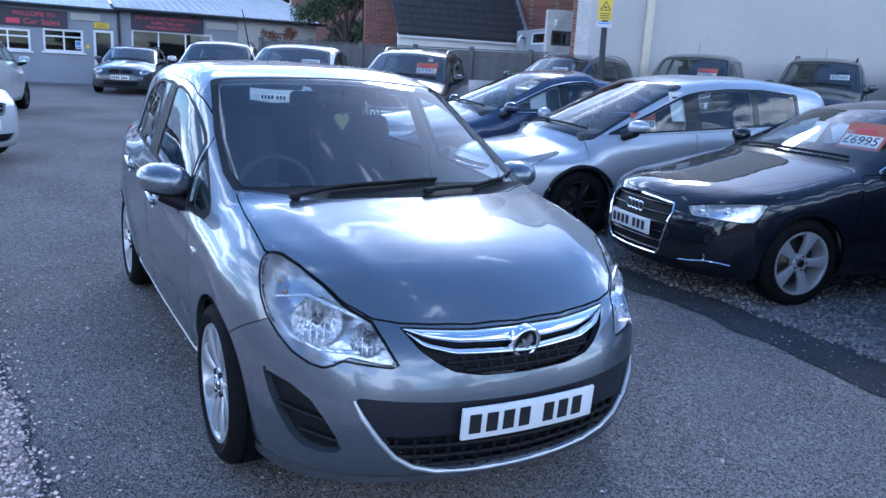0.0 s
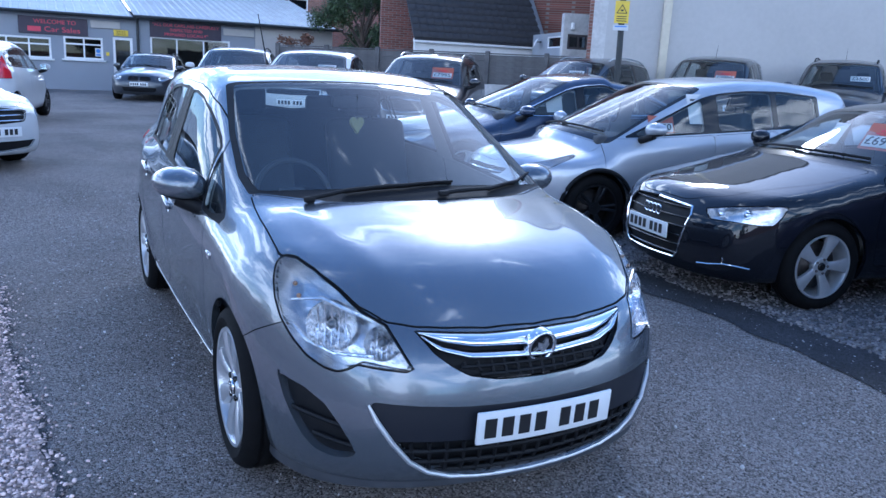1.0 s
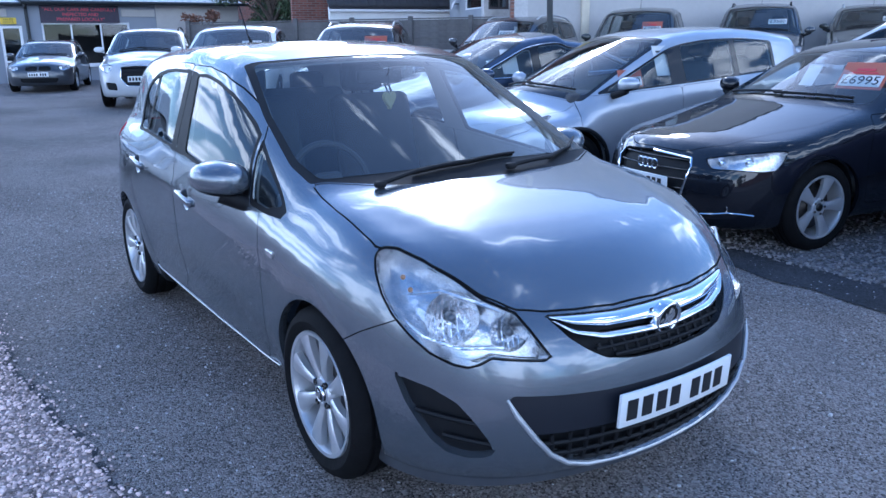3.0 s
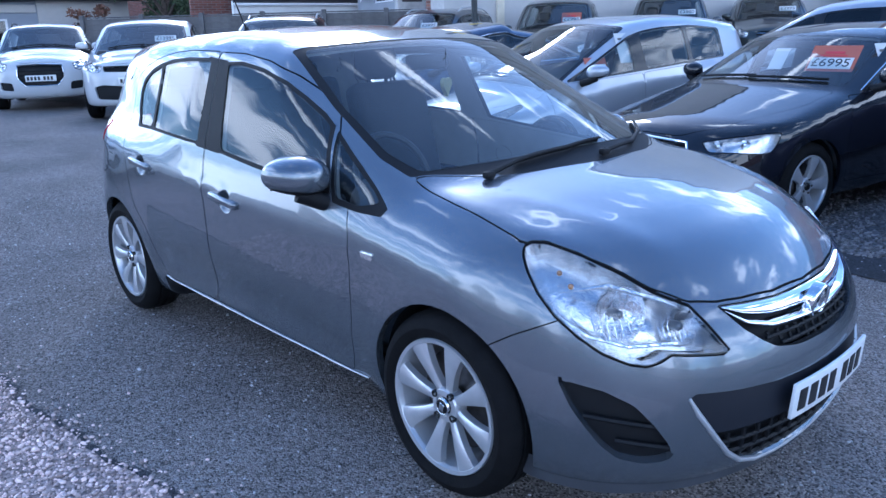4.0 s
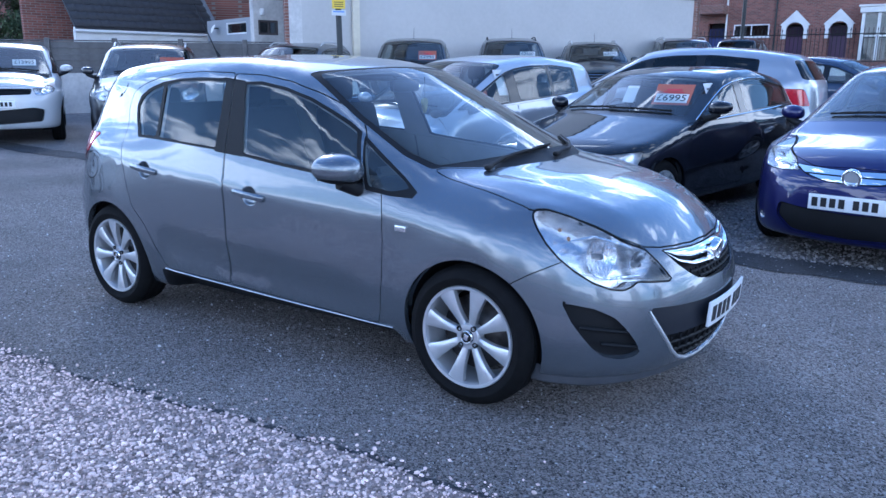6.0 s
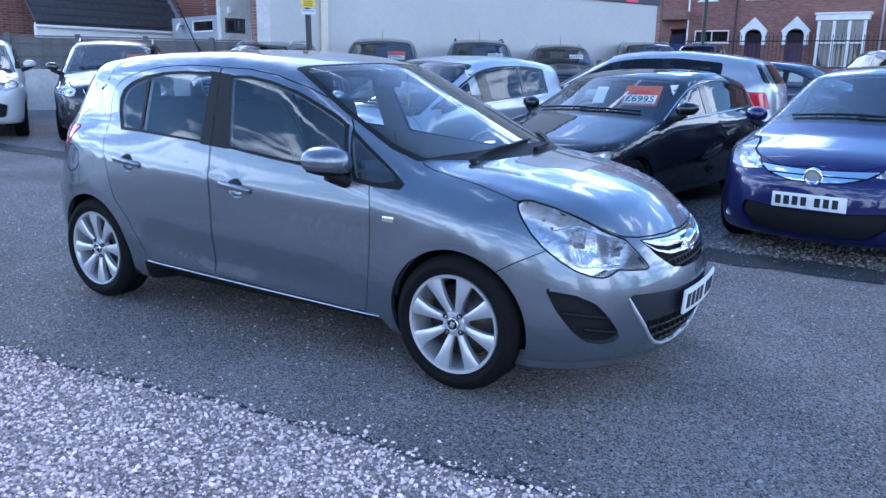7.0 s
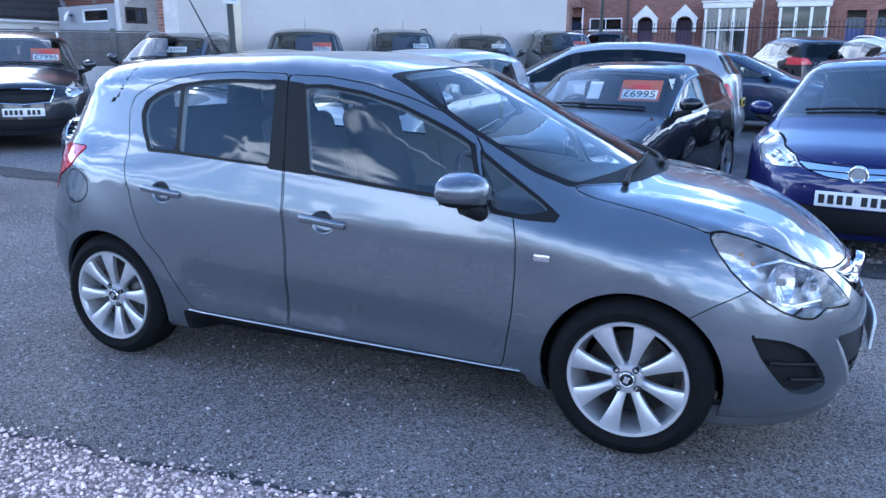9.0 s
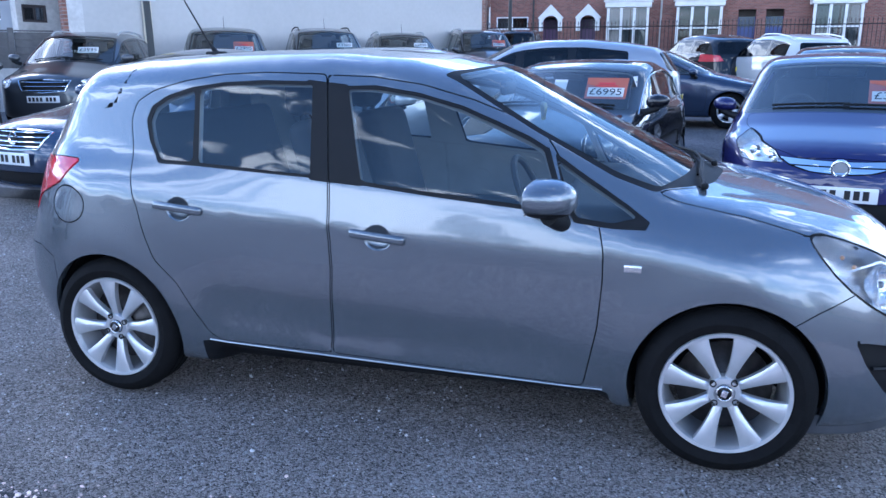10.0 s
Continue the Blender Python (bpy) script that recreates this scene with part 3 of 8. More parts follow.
def skirts(V, F, N, depth):
    """Quads that turn the rim of a panel inwards, for thickness."""
    E = np.concatenate([F[:, [0, 1]], F[:, [1, 2]], F[:, [2, 0]]])
    k = np.sort(E, 1)
    key = k[:, 0].astype(np.int64) * 10000000 + k[:, 1]
    u, inv, c = np.unique(key, return_inverse=True, return_counts=True)
    E = E[c[inv] == 1]
    E = E[~((np.abs(V[E[:, 0], 0]) < 1e-4) & (np.abs(V[E[:, 1], 0]) < 1e-4))]
    a, b = V[E[:, 0]], V[E[:, 1]]
    na, nb = N[E[:, 0]], N[E[:, 1]]
    nrm = np.cross(b - a, na)
    nrm /= np.maximum(np.linalg.norm(nrm, axis=1), 1e-9)[:, None]
    P = np.stack([a, b, b - nb * depth, a - na * depth], 1).reshape(-1, 3)
    i = np.arange(len(E)) * 4
    T = np.concatenate([np.stack([i + 1, i, i + 3], 1), np.stack([i + 1, i + 3, i + 2], 1)])
    return P, T, np.repeat(nrm, 4, 0)


def take(V, F, N, sel, off=0.0, skirt=0.0):
    f = F[sel]
    ids, inv = np.unique(f, return_inverse=True)
    v, n, f = V[ids], N[ids], inv.reshape(-1, 3)
    v = v + n * off
    if skirt and len(f):
        P, T, Q = skirts(v, f, n, skirt)
        f = np.concatenate([f, T + len(v)])
        v, n = np.concatenate([v, P]), np.concatenate([n, Q])
    return v, f, n


def flip(v, f, n):
    return v * (-1, 1, 1), f[:, ::-1], n * (-1, 1, 1)


def build_car(name, s, coat, label, feats, looks, cell=0.03, group="", wheels=(0.2, 5, "plain", "alloy"), cabin=True, fine=True, turns=(0.0, 0.0), inset=0.03):
    """A car from its form: looks says for each region of feats the part's name, material, depth, whether it spans both sides, and rim depth."""
    root = new(name)
    tagged(root, label, "car", group)
    form = make_form(s)
    R, wb, ra = s["R"], s["wb"], s["ra"]
    arcs = []
    for c in (0.0, wb):
        arc = [(c + ra * math.cos(a), R + ra * math.sin(a)) for a in np.linspace(-0.55, math.pi + 0.55, 34)]
        arcs.append(("arch", 90, arc + [(c - ra * .85, 0.0), (c + ra * .85, 0.0)], 0, SIDE))
    V, F, L, names = carve(form, s, cell, feats + arcs)
    N = grad(form, V, 0.012)
    N /= np.maximum(np.linalg.norm(N, axis=1), 1e-9)[:, None]
    for _ in range(6 if cell < 0.03 else 3):
        S = N.copy()
        for a, b in ((0, 1), (1, 2), (2, 0)):
            np.add.at(S, F[:, a], N[F[:, b]])
            np.add.at(S, F[:, b], N[F[:, a]])
        N = S / np.maximum(np.linalg.norm(S, axis=1), 1e-9)[:, None]
    N /= np.maximum(np.linalg.norm(N, axis=1), 1e-9)[:, None]
    looks = dict(looks)
    looks["body"] = ("body", coat, 0.0, True, 0.03)
    looks["gap"] = ("panel_gap", M["seal"], -0.007, True, 0)
    for k, nm in enumerate(names):
        if nm == "arch" or nm == "hole":
            continue
        sel = L == k
        if not sel.any() or nm not in looks:
            continue
        pn, mat, off, both, sk = looks[nm][:5]
        lab = looks[nm][5] if len(looks[nm]) > 5 else ""
        v, f, n = take(V, F, N, sel, off, sk)
        v2, f2, n2 = flip(v, f, n)
        if both:
            mesh_part(pn, np.concatenate([v, v2]), np.concatenate([f, f2 + len(v)]), mat, root, lab, np.concatenate([n, n2]))
        else:
            mesh_part(pn, v, f, mat, root, lab, n)
            mesh_part(pn, v2, f2, mat, root, lab, n2)
    # inner lining of everything opaque round the cabin
    glassy = np.isin(L, [names.index(q) for q in names if q in ("window", "windscreen", "rear_window", "arch", "hole", "lamp", "quarter", "front_quarter")])
    cen = V[F].mean(1)
    sel = ~glassy & (cen[:, 1] > s["cy"] - 0.05) & (cen[:, 2] > R + ra + 0.04)
    v, f, n = take(V, F, N, sel, -0.028)
    v2, f2, n2 = flip(v, f, n)
    mesh_part("cabin_lining", np.concatenate([v, v2]), np.concatenate([f[:, ::-1], f2[:, ::-1] + len(v)]), M["lining"], root, "", -np.concatenate([n, n2]))
    # wheel wells
    plan, tuckc = curve1(s["plan"], 0.12), curve1(s["tuck"], 0.03)
    for c in (0.0, wb):
        for sx in (-1, 1):
            arc = [(c + (ra + .004) * math.cos(a), R + (ra + .004) * math.sin(a)) for a in np.linspace(-0.38, math.pi + 0.38, 22)]
            xi = sx * (s["hw"] - 0.36)
            Vv = [(sx * (s["hw"] * float(plan(y)) - 0.05 - float(tuckc(z))), y, z) for y, z in arc] + [(xi, y, z) for y, z in arc] + [(xi, c, R)]
            n = len(arc)
            Ff = [(i, i + 1, n + i + 1, n + i) for i in range(n - 1)] + [(n + i, n + i + 1, 2 * n) for i in range(n - 1)]
            mesh_part("wheel_well", Vv, Ff, M["plastic"], root)
    rim, sp, kind, rm = wheels
    add_wheels(root, s, rim, sp, kind, M[rm], fine=fine, turns=turns, inset=inset)
    if cabin:
        add_cabin(root, s, fine)
    return root, form


def add_cabin(root, s, fine=True):
    """Seats, dashboard, steering wheel and floor behind the glass."""
    cy, wy, wb, hw = s["cy"], s["wy"], s["wb"], s["hw"]
    z0 = s["R"] + 0.02
    belt = s["bz0"]
    part("cabin_floor", rbox((1.5 * hw, wb - 0.75, 0.05), (0, wb / 2 + 0.02, z0 - 0.03), 0.01, 1), M["dash"], root)
    part("dashboard", rbox((1.60 * hw, 0.52, 0.26), (0, cy + 0.36, belt - 0.075), 0.07, 3), M["dash"], root)
    part("parcel_shelf", rbox((1.25 * hw, 0.42, 0.03), (0, min(wb + 0.22, s["ry"] + .02), belt + 0.02), 0.01, 1), M["dash"], root)

    def seat(x, y, wide, nm="front_seat"):
        bm = rbox((wide, 0.50, 0.16), (x, y, z0 + 0.24), 0.05, 3)
        rbox((wide, 0.13, 0.60), (x, y + 0.32, z0 + 0.58), 0.055, 3, Matrix.Rotation(radians(-16), 3, "X"), bm)
        return part(nm, bm, M["cloth"], root)
    ys = wy + 0.38
    hz = min(s["H"] - 0.20, z0 + 1.0)
    for x in (-0.36, 0.36):
        seat(x, ys, 0.50)
        bm = rbox((0.26, 0.10, 0.17), (x, ys + 0.47, hz), 0.045, 3)
        rbox((0.02, 0.02, 0.15), (x - 0.06, ys + 0.46, hz - 0.13), 0.004, 1, None, bm)
        rbox((0.02, 0.02, 0.15), (x + 0.06, ys + 0.46, hz - 0.13), 0.004, 1, None, bm)
        part("headrest", bm, M["cloth"], root)
    if wb > 2.2:
        seat(0.0, ys + 0.82, 1.22, "rear_seat")
        for x in (-0.38, 0.38):
            part("headrest", rbox((0.24, 0.08, 0.13), (x, ys + 1.26, hz - 0.06), 0.035, 2), M["cloth"], root)
    # the wheel stands on the right-hand side
    n, q = 36, 8
    V, F = [], []
    for i in range(n):
        a = 2 * math.pi * i / n
        for k in range(q):
            b = 2 * math.pi * k / q
            V.append(((0.18 + 0.014 * math.cos(b)) * math.cos(a), (0.18 + 0.014 * math.cos(b)) * math.sin(a), 0.014 * math.sin(b)))
    for i in range(n):
        for k in range(q):
            F.append((i * q + k, ((i + 1) % n) * q + k, ((i + 1) % n) * q + (k + 1) % q, i * q + (k + 1) % q))
    bm = bm_of(V, F)
    rbox((0.13, 0.11, 0.04), (0, 0, -0.02), 0.02, 2, None, bm)
    rbox((0.34, 0.03, 0.015), (0, 0, -0.01), 0.006, 1, None, bm)
    ob = part("steering_wheel", bm, M["dash"], root)
    ob.matrix_local = pose(-0.36, cy + 0.72, belt + 0.02, 66, 0, 0)
    part("inner_mirror", rbox((0.24, 0.035, 0.065), (0, wy + 0.02, s["H"] - 0.17), 0.02, 2), M["plastic"], root)


def door_mirror(root, s, at, coat, size=(0.20, 0.11, 0.15), fwd=0.03):
    """Shell, underside darkened for its shade, stalk and glass of both door mirrors; at is the shell's centre, its x
    outwards.
    """
    for sx in (1, -1):
        def shell(lower):
            b = bmesh.new()
            bmesh.ops.create_uvsphere(b, u_segments=28, v_segments=18, radius=0.5)
            cut = -0.30
            if lower:
                bmesh.ops.delete(b, geom=[v for v in b.verts if v.co.z > cut + 0.04], context="VERTS")
            k = 1.012 if lower else 1.0
            for v in b.verts:
                x, y, z = v.co * k
                x, z = math.copysign(abs(2 * x) ** 0.84, x), math.copysign(abs(2 * z) ** 0.82, z)
                z *= (0.86 if z < 0 else 1.0) * (1 - 0.16 * max(x, 0))
                y = math.copysign(abs(2 * y) ** (0.9 if y < 0 else 0.4), y) * (1.15 if y < 0 else 0.5)
                v.co = Vector((x * size[0] / 2, y * size[1] / 2 + 0.03 * max(x, 0), z * size[2] / 2 + 0.006 * x))
            bmesh.ops.transform(b, matrix=Matrix.Translation((sx * at[0], at[1], at[2])) @ Matrix.Diagonal((sx, 1, 1, 1)), verts=b.verts)
            return b
        mir = part("door_mirror", shell(False), coat, root)
        # dark cap over the painted shell stands for shade beneath it
        part("mirror_under_shade", shell(True), M["plastic"], mir)
        part("mirror_stalk", tube([(sx * (at[0] + 0.01), at[1] - 0.02, at[2] - size[2] * 0.34), (sx * (at[0] - size[0] * 0.30), at[1] - 0.05, at[2] - size[2] * 0.60), (sx * (at[0] - size[0] * 0.62), at[1] - 0.07, at[2] - size[2] * 0.72)], [0.036, 0.032, 0.036], 10), M["plastic"], mir)
        part("mirror_glass", rbox((size[0] * 0.72, 0.006, size[2] * 0.62), (sx * at[0], at[1] + size[1] * 0.25 + 0.004, at[2]), 0.002, 1), M["chrome"], mir)


def number_plate(root, form, z, yaw=0.0, y=None, mat="plate", front=True, wide=0.52, tall=0.111):
    """A plate with plain bars in place of its characters."""
    o = np.array([[0.0, -2.0 if front else 6.0, z]])
    if y is None:
        lo, hi = (-1.6, 0.5) if front else (5.0, 2.0)
        for _ in range(30):
            m = (lo + hi) / 2
            if form(np.array([[0.0, m, z]]))[0] > 0:
                lo = m
            else:
                hi = m
        y = lo
    k = 1 if front else -1
    b = rbox((wide, 0.012, tall), (0, 0, 0), 0.004, 2)
    pl = part("number_plate", b, M[mat], root, "white plate with dark bars" if mat == "plate" else "yellow plate with dark bars")
    pl.matrix_local = pose(0, y - 0.012 * k, z, 0, 0, 0 if front else 180)
    x, first = -0.215, None
    for i in range(8):
        if i == 4:
            x += 0.035
            continue
        if first is None:
            first = bar = part("bar", rbox((0.040, 0.003, 0.066), (0, 0, 0), 0.0, 1), M["ink"], pl, smooth=False)
        else:
            bar = new("bar", first.data)
            bar.parent = pl
        bar.location = (x, -0.007, 0)
        x += 0.0605
    return pl


def price_card(root, text, at, yaw, tilt, white=False):
    """An orange and white price card inside a windscreen."""
    if white:
        c = part("price_card", rbox((0.36, 0.006, 0.12), (0, 0, 0), 0.002, 1), M["paper"], root, "white price card behind the screen")
        c.matrix_local = pose(*at, tilt, 0, yaw)
        lettering(text, 0.098, pose(0, -0.0045, 0, 90, 0, 0), M["ink"], c, 0.30)
        return
    c = part("price_card", rbox((0.40, 0.006, 0.23), (0, 0, 0), 0.002, 1), M["orange"], root, "orange-red price card with a white panel")
    c.matrix_local = pose(*at, tilt, 0, yaw)
    part("price_panel", rbox((0.35, 0.004, 0.098), (0, -0.006, -0.045), 0.001, 1), M["paper"], c)
    lettering(text, 0.098, pose(0, -0.0095, -0.045, 90, 0, 0), M["ink"], c, 0.31)
    part("bar", rbox((0.16, 0.003, 0.02), (0, -0.005, 0.05), 0, 1), M["redcloth"], c, smooth=False)
    part("bar", rbox((0.22, 0.003, 0.012), (0, -0.005, 0.024), 0, 1), M["redcloth"], c, smooth=False)


def plain_feats(s, yb, yend, ydoor=None, lamp=None, grille=None, low=None, tail=None, doors=True, gapw=0.0045, yc=None):
    """Glass, doors, bonnet and lamps of a car, from its stations."""
    f = []
    dl = dlo_piece(s, s["cy"] - 0.3, yend)
    if doors:
        yd0 = s["cy"] + 0.12
        bel = curve1(s["belt"], 0.05)
        f.append(("door", 90, rounded([(yd0, 0.30), (yd0 - 0.03, 0.6), (yd0 + 0.02, bel(yd0) + .02), (yb, bel(yb) + .01), (yb, 0.27)], 0.05), gapw, SIDE))
        if yc:
            f.append(("rear_door", 90, rounded([(yb, 0.27), (yb, bel(yb) + .01), (yc, bel(yc) + .01), (yc - 0.02, 0.78), (s["wb"] - s["ra"] - .02, 0.5), (s["wb"] - s["ra"] - .06, 0.28)], 0.05), gapw, SIDE))
        f.append(("bonnet", "screen", rounded([(-0.8, -s["fo"] + 0.13), (0.3, -s["fo"] + 0.10), (0.52, -s["fo"] + 0.20), (s["hw"] * 0.80, -0.1), (s["hw"] * 0.80, s["cy"] - 0.03), (-0.8, s["cy"] - 0.03)], 0.06), gapw, lambda P: (P[:, 1] < s["cy"] + 0.3) & (P[:, 2] > s["hz"] - .05)))
    f.append(("pillar", 90, dl, 0, SIDE))
    f.append(("window", 90, dlo_piece(s, s["cy"] - 0.3, yb - 0.045, 0.018), 0, SIDE))
    if yc:
        f.append(("window", 90, dlo_piece(s, yb + 0.045, yc - 0.03, 0.018), 0, SIDE))
        if yend > yc + 0.16:
            f.append(("window", 90, dlo_piece(s, yc + 0.02, yend, 0.018), 0, SIDE))
    else:
        f.append(("window", 90, dlo_piece(s, yb + 0.045, yend, 0.018), 0, SIDE))
    xb, xt = s["hw"] * 0.855, s["hw"] * 0.70
    f.append(("screen_band", "screen", rounded([(-.5, s["cy"] - 0.02), (xb, s["cy"] - 0.02), (xt, s["wy"] + .02), (-.5, s["wy"] + .02)], 0.05), 0, lambda P: (P[:, 1] < s["wy"] + 0.4) & (P[:, 2] > s["cwz"] - 0.16)))
    f.append(("windscreen", "screen", rounded([(-.5, s["cy"] + 0.06), (xb - .04, s["cy"] + 0.06), (xt - .03, s["wy"] - .03), (-.5, s["wy"] - .03)], 0.06), 0, lambda P: (P[:, 1] < s["wy"] + 0.4) & (P[:, 2] > s["cwz"] - 0.16)))
    if not s["boot"]:
        zt = s["rz"] - 0.07
        f.append(("rear_window", "back", rounded([(-.5, s["tz"] + .03), (s["hw"] * 0.70, s["tz"] + .03), (s["hw"] * 0.62, zt), (-.5, zt)], 0.06), 0, REAR(s["ry"] - 0.15)))
    else:
        f.append(("rear_window", "top", rounded([(-.5, s["ry"] + .05), (s["hw"] * 0.60, s["ry"] + .05), (s["hw"] * 0.72, s["ty"] - .04), (-.5, s["ty"] - .04)], 0.06), 0, lambda P: (P[:, 1] > s["ry"] - 0.1) & (P[:, 2] > s["tz"] + .01)))
    if lamp:
        f.append(("lamp", 40, rounded(lamp, 0.02), 0.006, FRONT))
    if grille:
        f.append(("grille", 0, rounded(grille, 0.03), 0.008, FRONT))
    if low:
        f.append(("intake", 0, rounded(low, 0.03), 0.006, FRONT))
    if tail:
        f.append(("tail_lamp", "back", rounded(tail, 0.03), 0.006, REAR(s["wb"] + .1)))
    return f


def plain_looks(coat, glass="glass", rearglass="tint"):
    return {
        "door": ("door", coat, 0, False, 0.012), "rear_door": ("rear_door", coat, 0, False, 0.012), "bonnet": ("bonnet", coat, 0, True, 0.012),
        "pillar": ("pillar_trim", M["gloss"], 0.0, False, 0.0), "window": ("window", M[glass], -0.004, False, 0.0), "screen_band": ("screen_band", M["gloss"], 0, True, 0),
        "windscreen": ("windscreen", M[glass], 0.0, True, 0), "rear_window": ("rear_window", M[rearglass], 0, True, 0),
        "lamp": ("headlight", M["lens"], 0, False, 0), "grille": ("grille", M["plastic"], -0.02, True, 0.02), "intake": ("lower_grille", M["plastic"], -0.02, True, 0.02),
        "tail_lamp": ("tail_lamp", M["red"], 0.004, False, 0.01),
    }



# ---- ground ----
def ground_z(x, y):
    """The yard is level by the silver hatchback and rises gently beyond."""
    return 0.036 * 0.5 * ((x - 4.5) + math.hypot(x - 4.5, 1.5)) + 0.016 * 0.5 * ((min(y, 24) - 6) + math.hypot(min(y, 24) - 6, 1.5)) - 0.011 + 0.11 * float(sstep(y, 4.0, 6.5) - sstep(y, 14.0, 22.0))


def heading(x, y, fx, fy):
    """The pose of a car whose front axle stands over x, y and whose nose points along fx, fy."""
    n = math.hypot(fx, fy)
    fx, fy = fx / n, fy / n
    a = Vector((fx, fy, (ground_z(x + 0.5 * fx, y + 0.5 * fy) - ground_z(x - 2.6 * fx, y - 2.6 * fy)) / 3.1)).normalized()
    left = Vector((0, 0, 1)).cross(a).normalized()
    up = a.cross(left)
    r = Matrix((left, -a, up)).transposed().to_4x4()
    return Matrix.Translation((x, y, ground_z(x, y))) @ r


FACE = {}


def front_y(form, x, z, off=0.0):
    """The station of a car's front face at x, z, read from a fine grid."""
    if form not in FACE:
        xs, zs = np.arange(0, 1.0, 0.02), np.arange(0.14, 1.10, 0.02)
        X, Z = [a.ravel() for a in np.meshgrid(-xs, zs, indexing="ij")]
        lo, hi = np.full(len(X), -1.6), np.full(len(X), 0.4)
        for _ in range(18):
            m = (lo + hi) / 2
            o = form(np.stack([X, m, Z], 1)) > 0
            lo, hi = np.where(o, m, lo), np.where(o, hi, m)
        FACE[form] = lo.reshape(len(xs), len(zs))
    G = FACE[form]
    a, b = min(abs(x) / 0.02, G.shape[0] - 1.01), min(max((z - 0.14) / 0.02, 0), G.shape[1] - 1.01)
    i, j = int(a), int(b)
    a, b = a - i, b - j
    return float((G[i, j] * (1 - b) + G[i, j + 1] * b) * (1 - a) + (G[i + 1, j] * (1 - b) + G[i + 1, j + 1] * b) * a) + off


def side_x(form, y, z, off=0.0):
    """The half width of a car's flank at y, z, on the right-hand side."""
    lo, hi = -1.3, -0.2
    for _ in range(15):
        m = (lo + hi) / 2
        if form(np.array([[m, y, z]]))[0] > 0:
            lo = m
        else:
            hi = m
    return lo - off


def front_bars(name, form, rows, cols, mat, root, sink=0.018, r=0.0042, label=""):
    """A lattice behind a grille opening: each bar follows the curve of the front."""
    for pts in rows + cols:
        path = []
        for (x0, z0), (x1, z1) in zip(pts, pts[1:]):
            n = max(2, int(abs(x1 - x0) / 0.05))
            path += [(x0 + (x1 - x0) * i / n, z0 + (z1 - z0) * i / n) for i in range(n)]
        path.append(pts[-1])
        part(name, tube([(x, front_y(form, x, z, sink), z) for x, z in path], r, 6), mat, root, label)


def bowl(name, at, axis, r, depth, mat, root):
    """A round lamp reflector open along axis."""
    V, F = lathe([(0.0, r), (-depth * 0.12, r * 0.97), (-depth * 0.5, r * 0.75), (-depth * 0.85, r * 0.4), (-depth, r * 0.02)], 28, "z")
    ob = mesh_part(name, V, F, mat, root)
    q = Vector(axis).normalized().to_track_quat("Z", "Y").to_matrix().to_4x4()
    ob.matrix_local = Matrix.Translation(at) @ q
    return ob


def sphere(name, at, r, mat, root, sq=(1, 1, 1)):
    bm = bmesh.new()
    bmesh.ops.create_uvsphere(bm, u_segments=16, v_segments=10, radius=r)
    bmesh.ops.scale(bm, vec=sq, verts=bm.verts)
    bmesh.ops.translate(bm, vec=at, verts=bm.verts)
    return part(name, bm, mat, root)


# ---- the silver hatchback ----
hero_s = hatch_spec(
    hw=0.865, ledge=0.010, hcrease=0.008, H=1.488, cy=0.05, wy=0.93, mid=1.6, ry=2.80, rz=1.415, ty=3.02, tz=0.99, hz=0.70, cwz=0.985, bow=0.32, hcrown=0.05, rcrown=0.085, zs=0.17,
    lean=0.30, lean2=0.22, bs=0.05, flare=0.010, cf2=0.335, cf6=1.05, cr2=0.09, cr6=0.85, rtaper=0.07, ftaper=0.09, rk=0.11, hk=0.06, fk=0.07, bk=0.10, cz=0.80, cs=0.085, ra=0.335,
    top=[(-1.0, 0.42), (-0.80, 0.64), (-0.745, 0.705), (-0.66, 0.780), (-0.55, 0.840), (-0.40, 0.894), (-0.2, 0.942), (0.05, 0.985), (0.93, 1.415), (1.15, 1.462), (1.45, 1.486), (1.75, 1.488), (2.1, 1.481), (2.45, 1.462), (2.80, 1.42), (3.3, 1.31)],
    nose=[(0.12, -0.70), (0.18, -0.765), (0.25, -0.812), (0.34, -0.838), (0.46, -0.832), (0.56, -0.808), (0.63, -0.778), (0.69, -0.745), (0.85, -0.58)],
    tail=[(0.15, 3.00), (0.28, 3.115), (0.45, 3.17), (0.62, 3.172), (0.70, 3.14), (0.85, 3.085), (0.99, 3.03), (1.40, 2.80), (1.5, 2.76)],
    plan=[(-0.84, 0.888), (-0.45, 0.956), (0.0, 0.970), (0.4, 0.977), (1.0, 0.994), (1.7, 1.0), (2.4, 0.998), (2.75, 0.972), (3.17, 0.885)],
    tuck=[(0.1, 0.10), (0.2, 0.068), (0.31, 0.040), (0.42, 0.016), (0.55, 0.006), (0.70, 0.002), (0.80, 0.004), (0.90, 0.020), (1.0, 0.036), (1.2, 0.05), (1.6, 0.05)],
    belt=[(-0.5, 0.80), (0.29, 0.868), (0.9, 0.945), (1.48, 0.988), (2.28, 1.035), (3.1, 1.06)])
FRONT_ALL = lambda P: P[:, 1] < 0.1
lamp_o = [(0.394, 0.849), (0.375, 0.860), (0.332, 0.860), (0.248, 0.834), (0.147, 0.790), (0.068, 0.746), (-0.032, 0.707), (-0.079, 0.659), (-0.134, 0.594), (-0.122, 0.581), (-0.001, 0.590), (0.033, 0.594), (0.066, 0.575), (0.101, 0.564), (0.147, 0.569), (0.215, 0.593), (0.277, 0.633), (0.334, 0.683), (0.372, 0.735), (0.395, 0.789), (0.402, 0.828)]
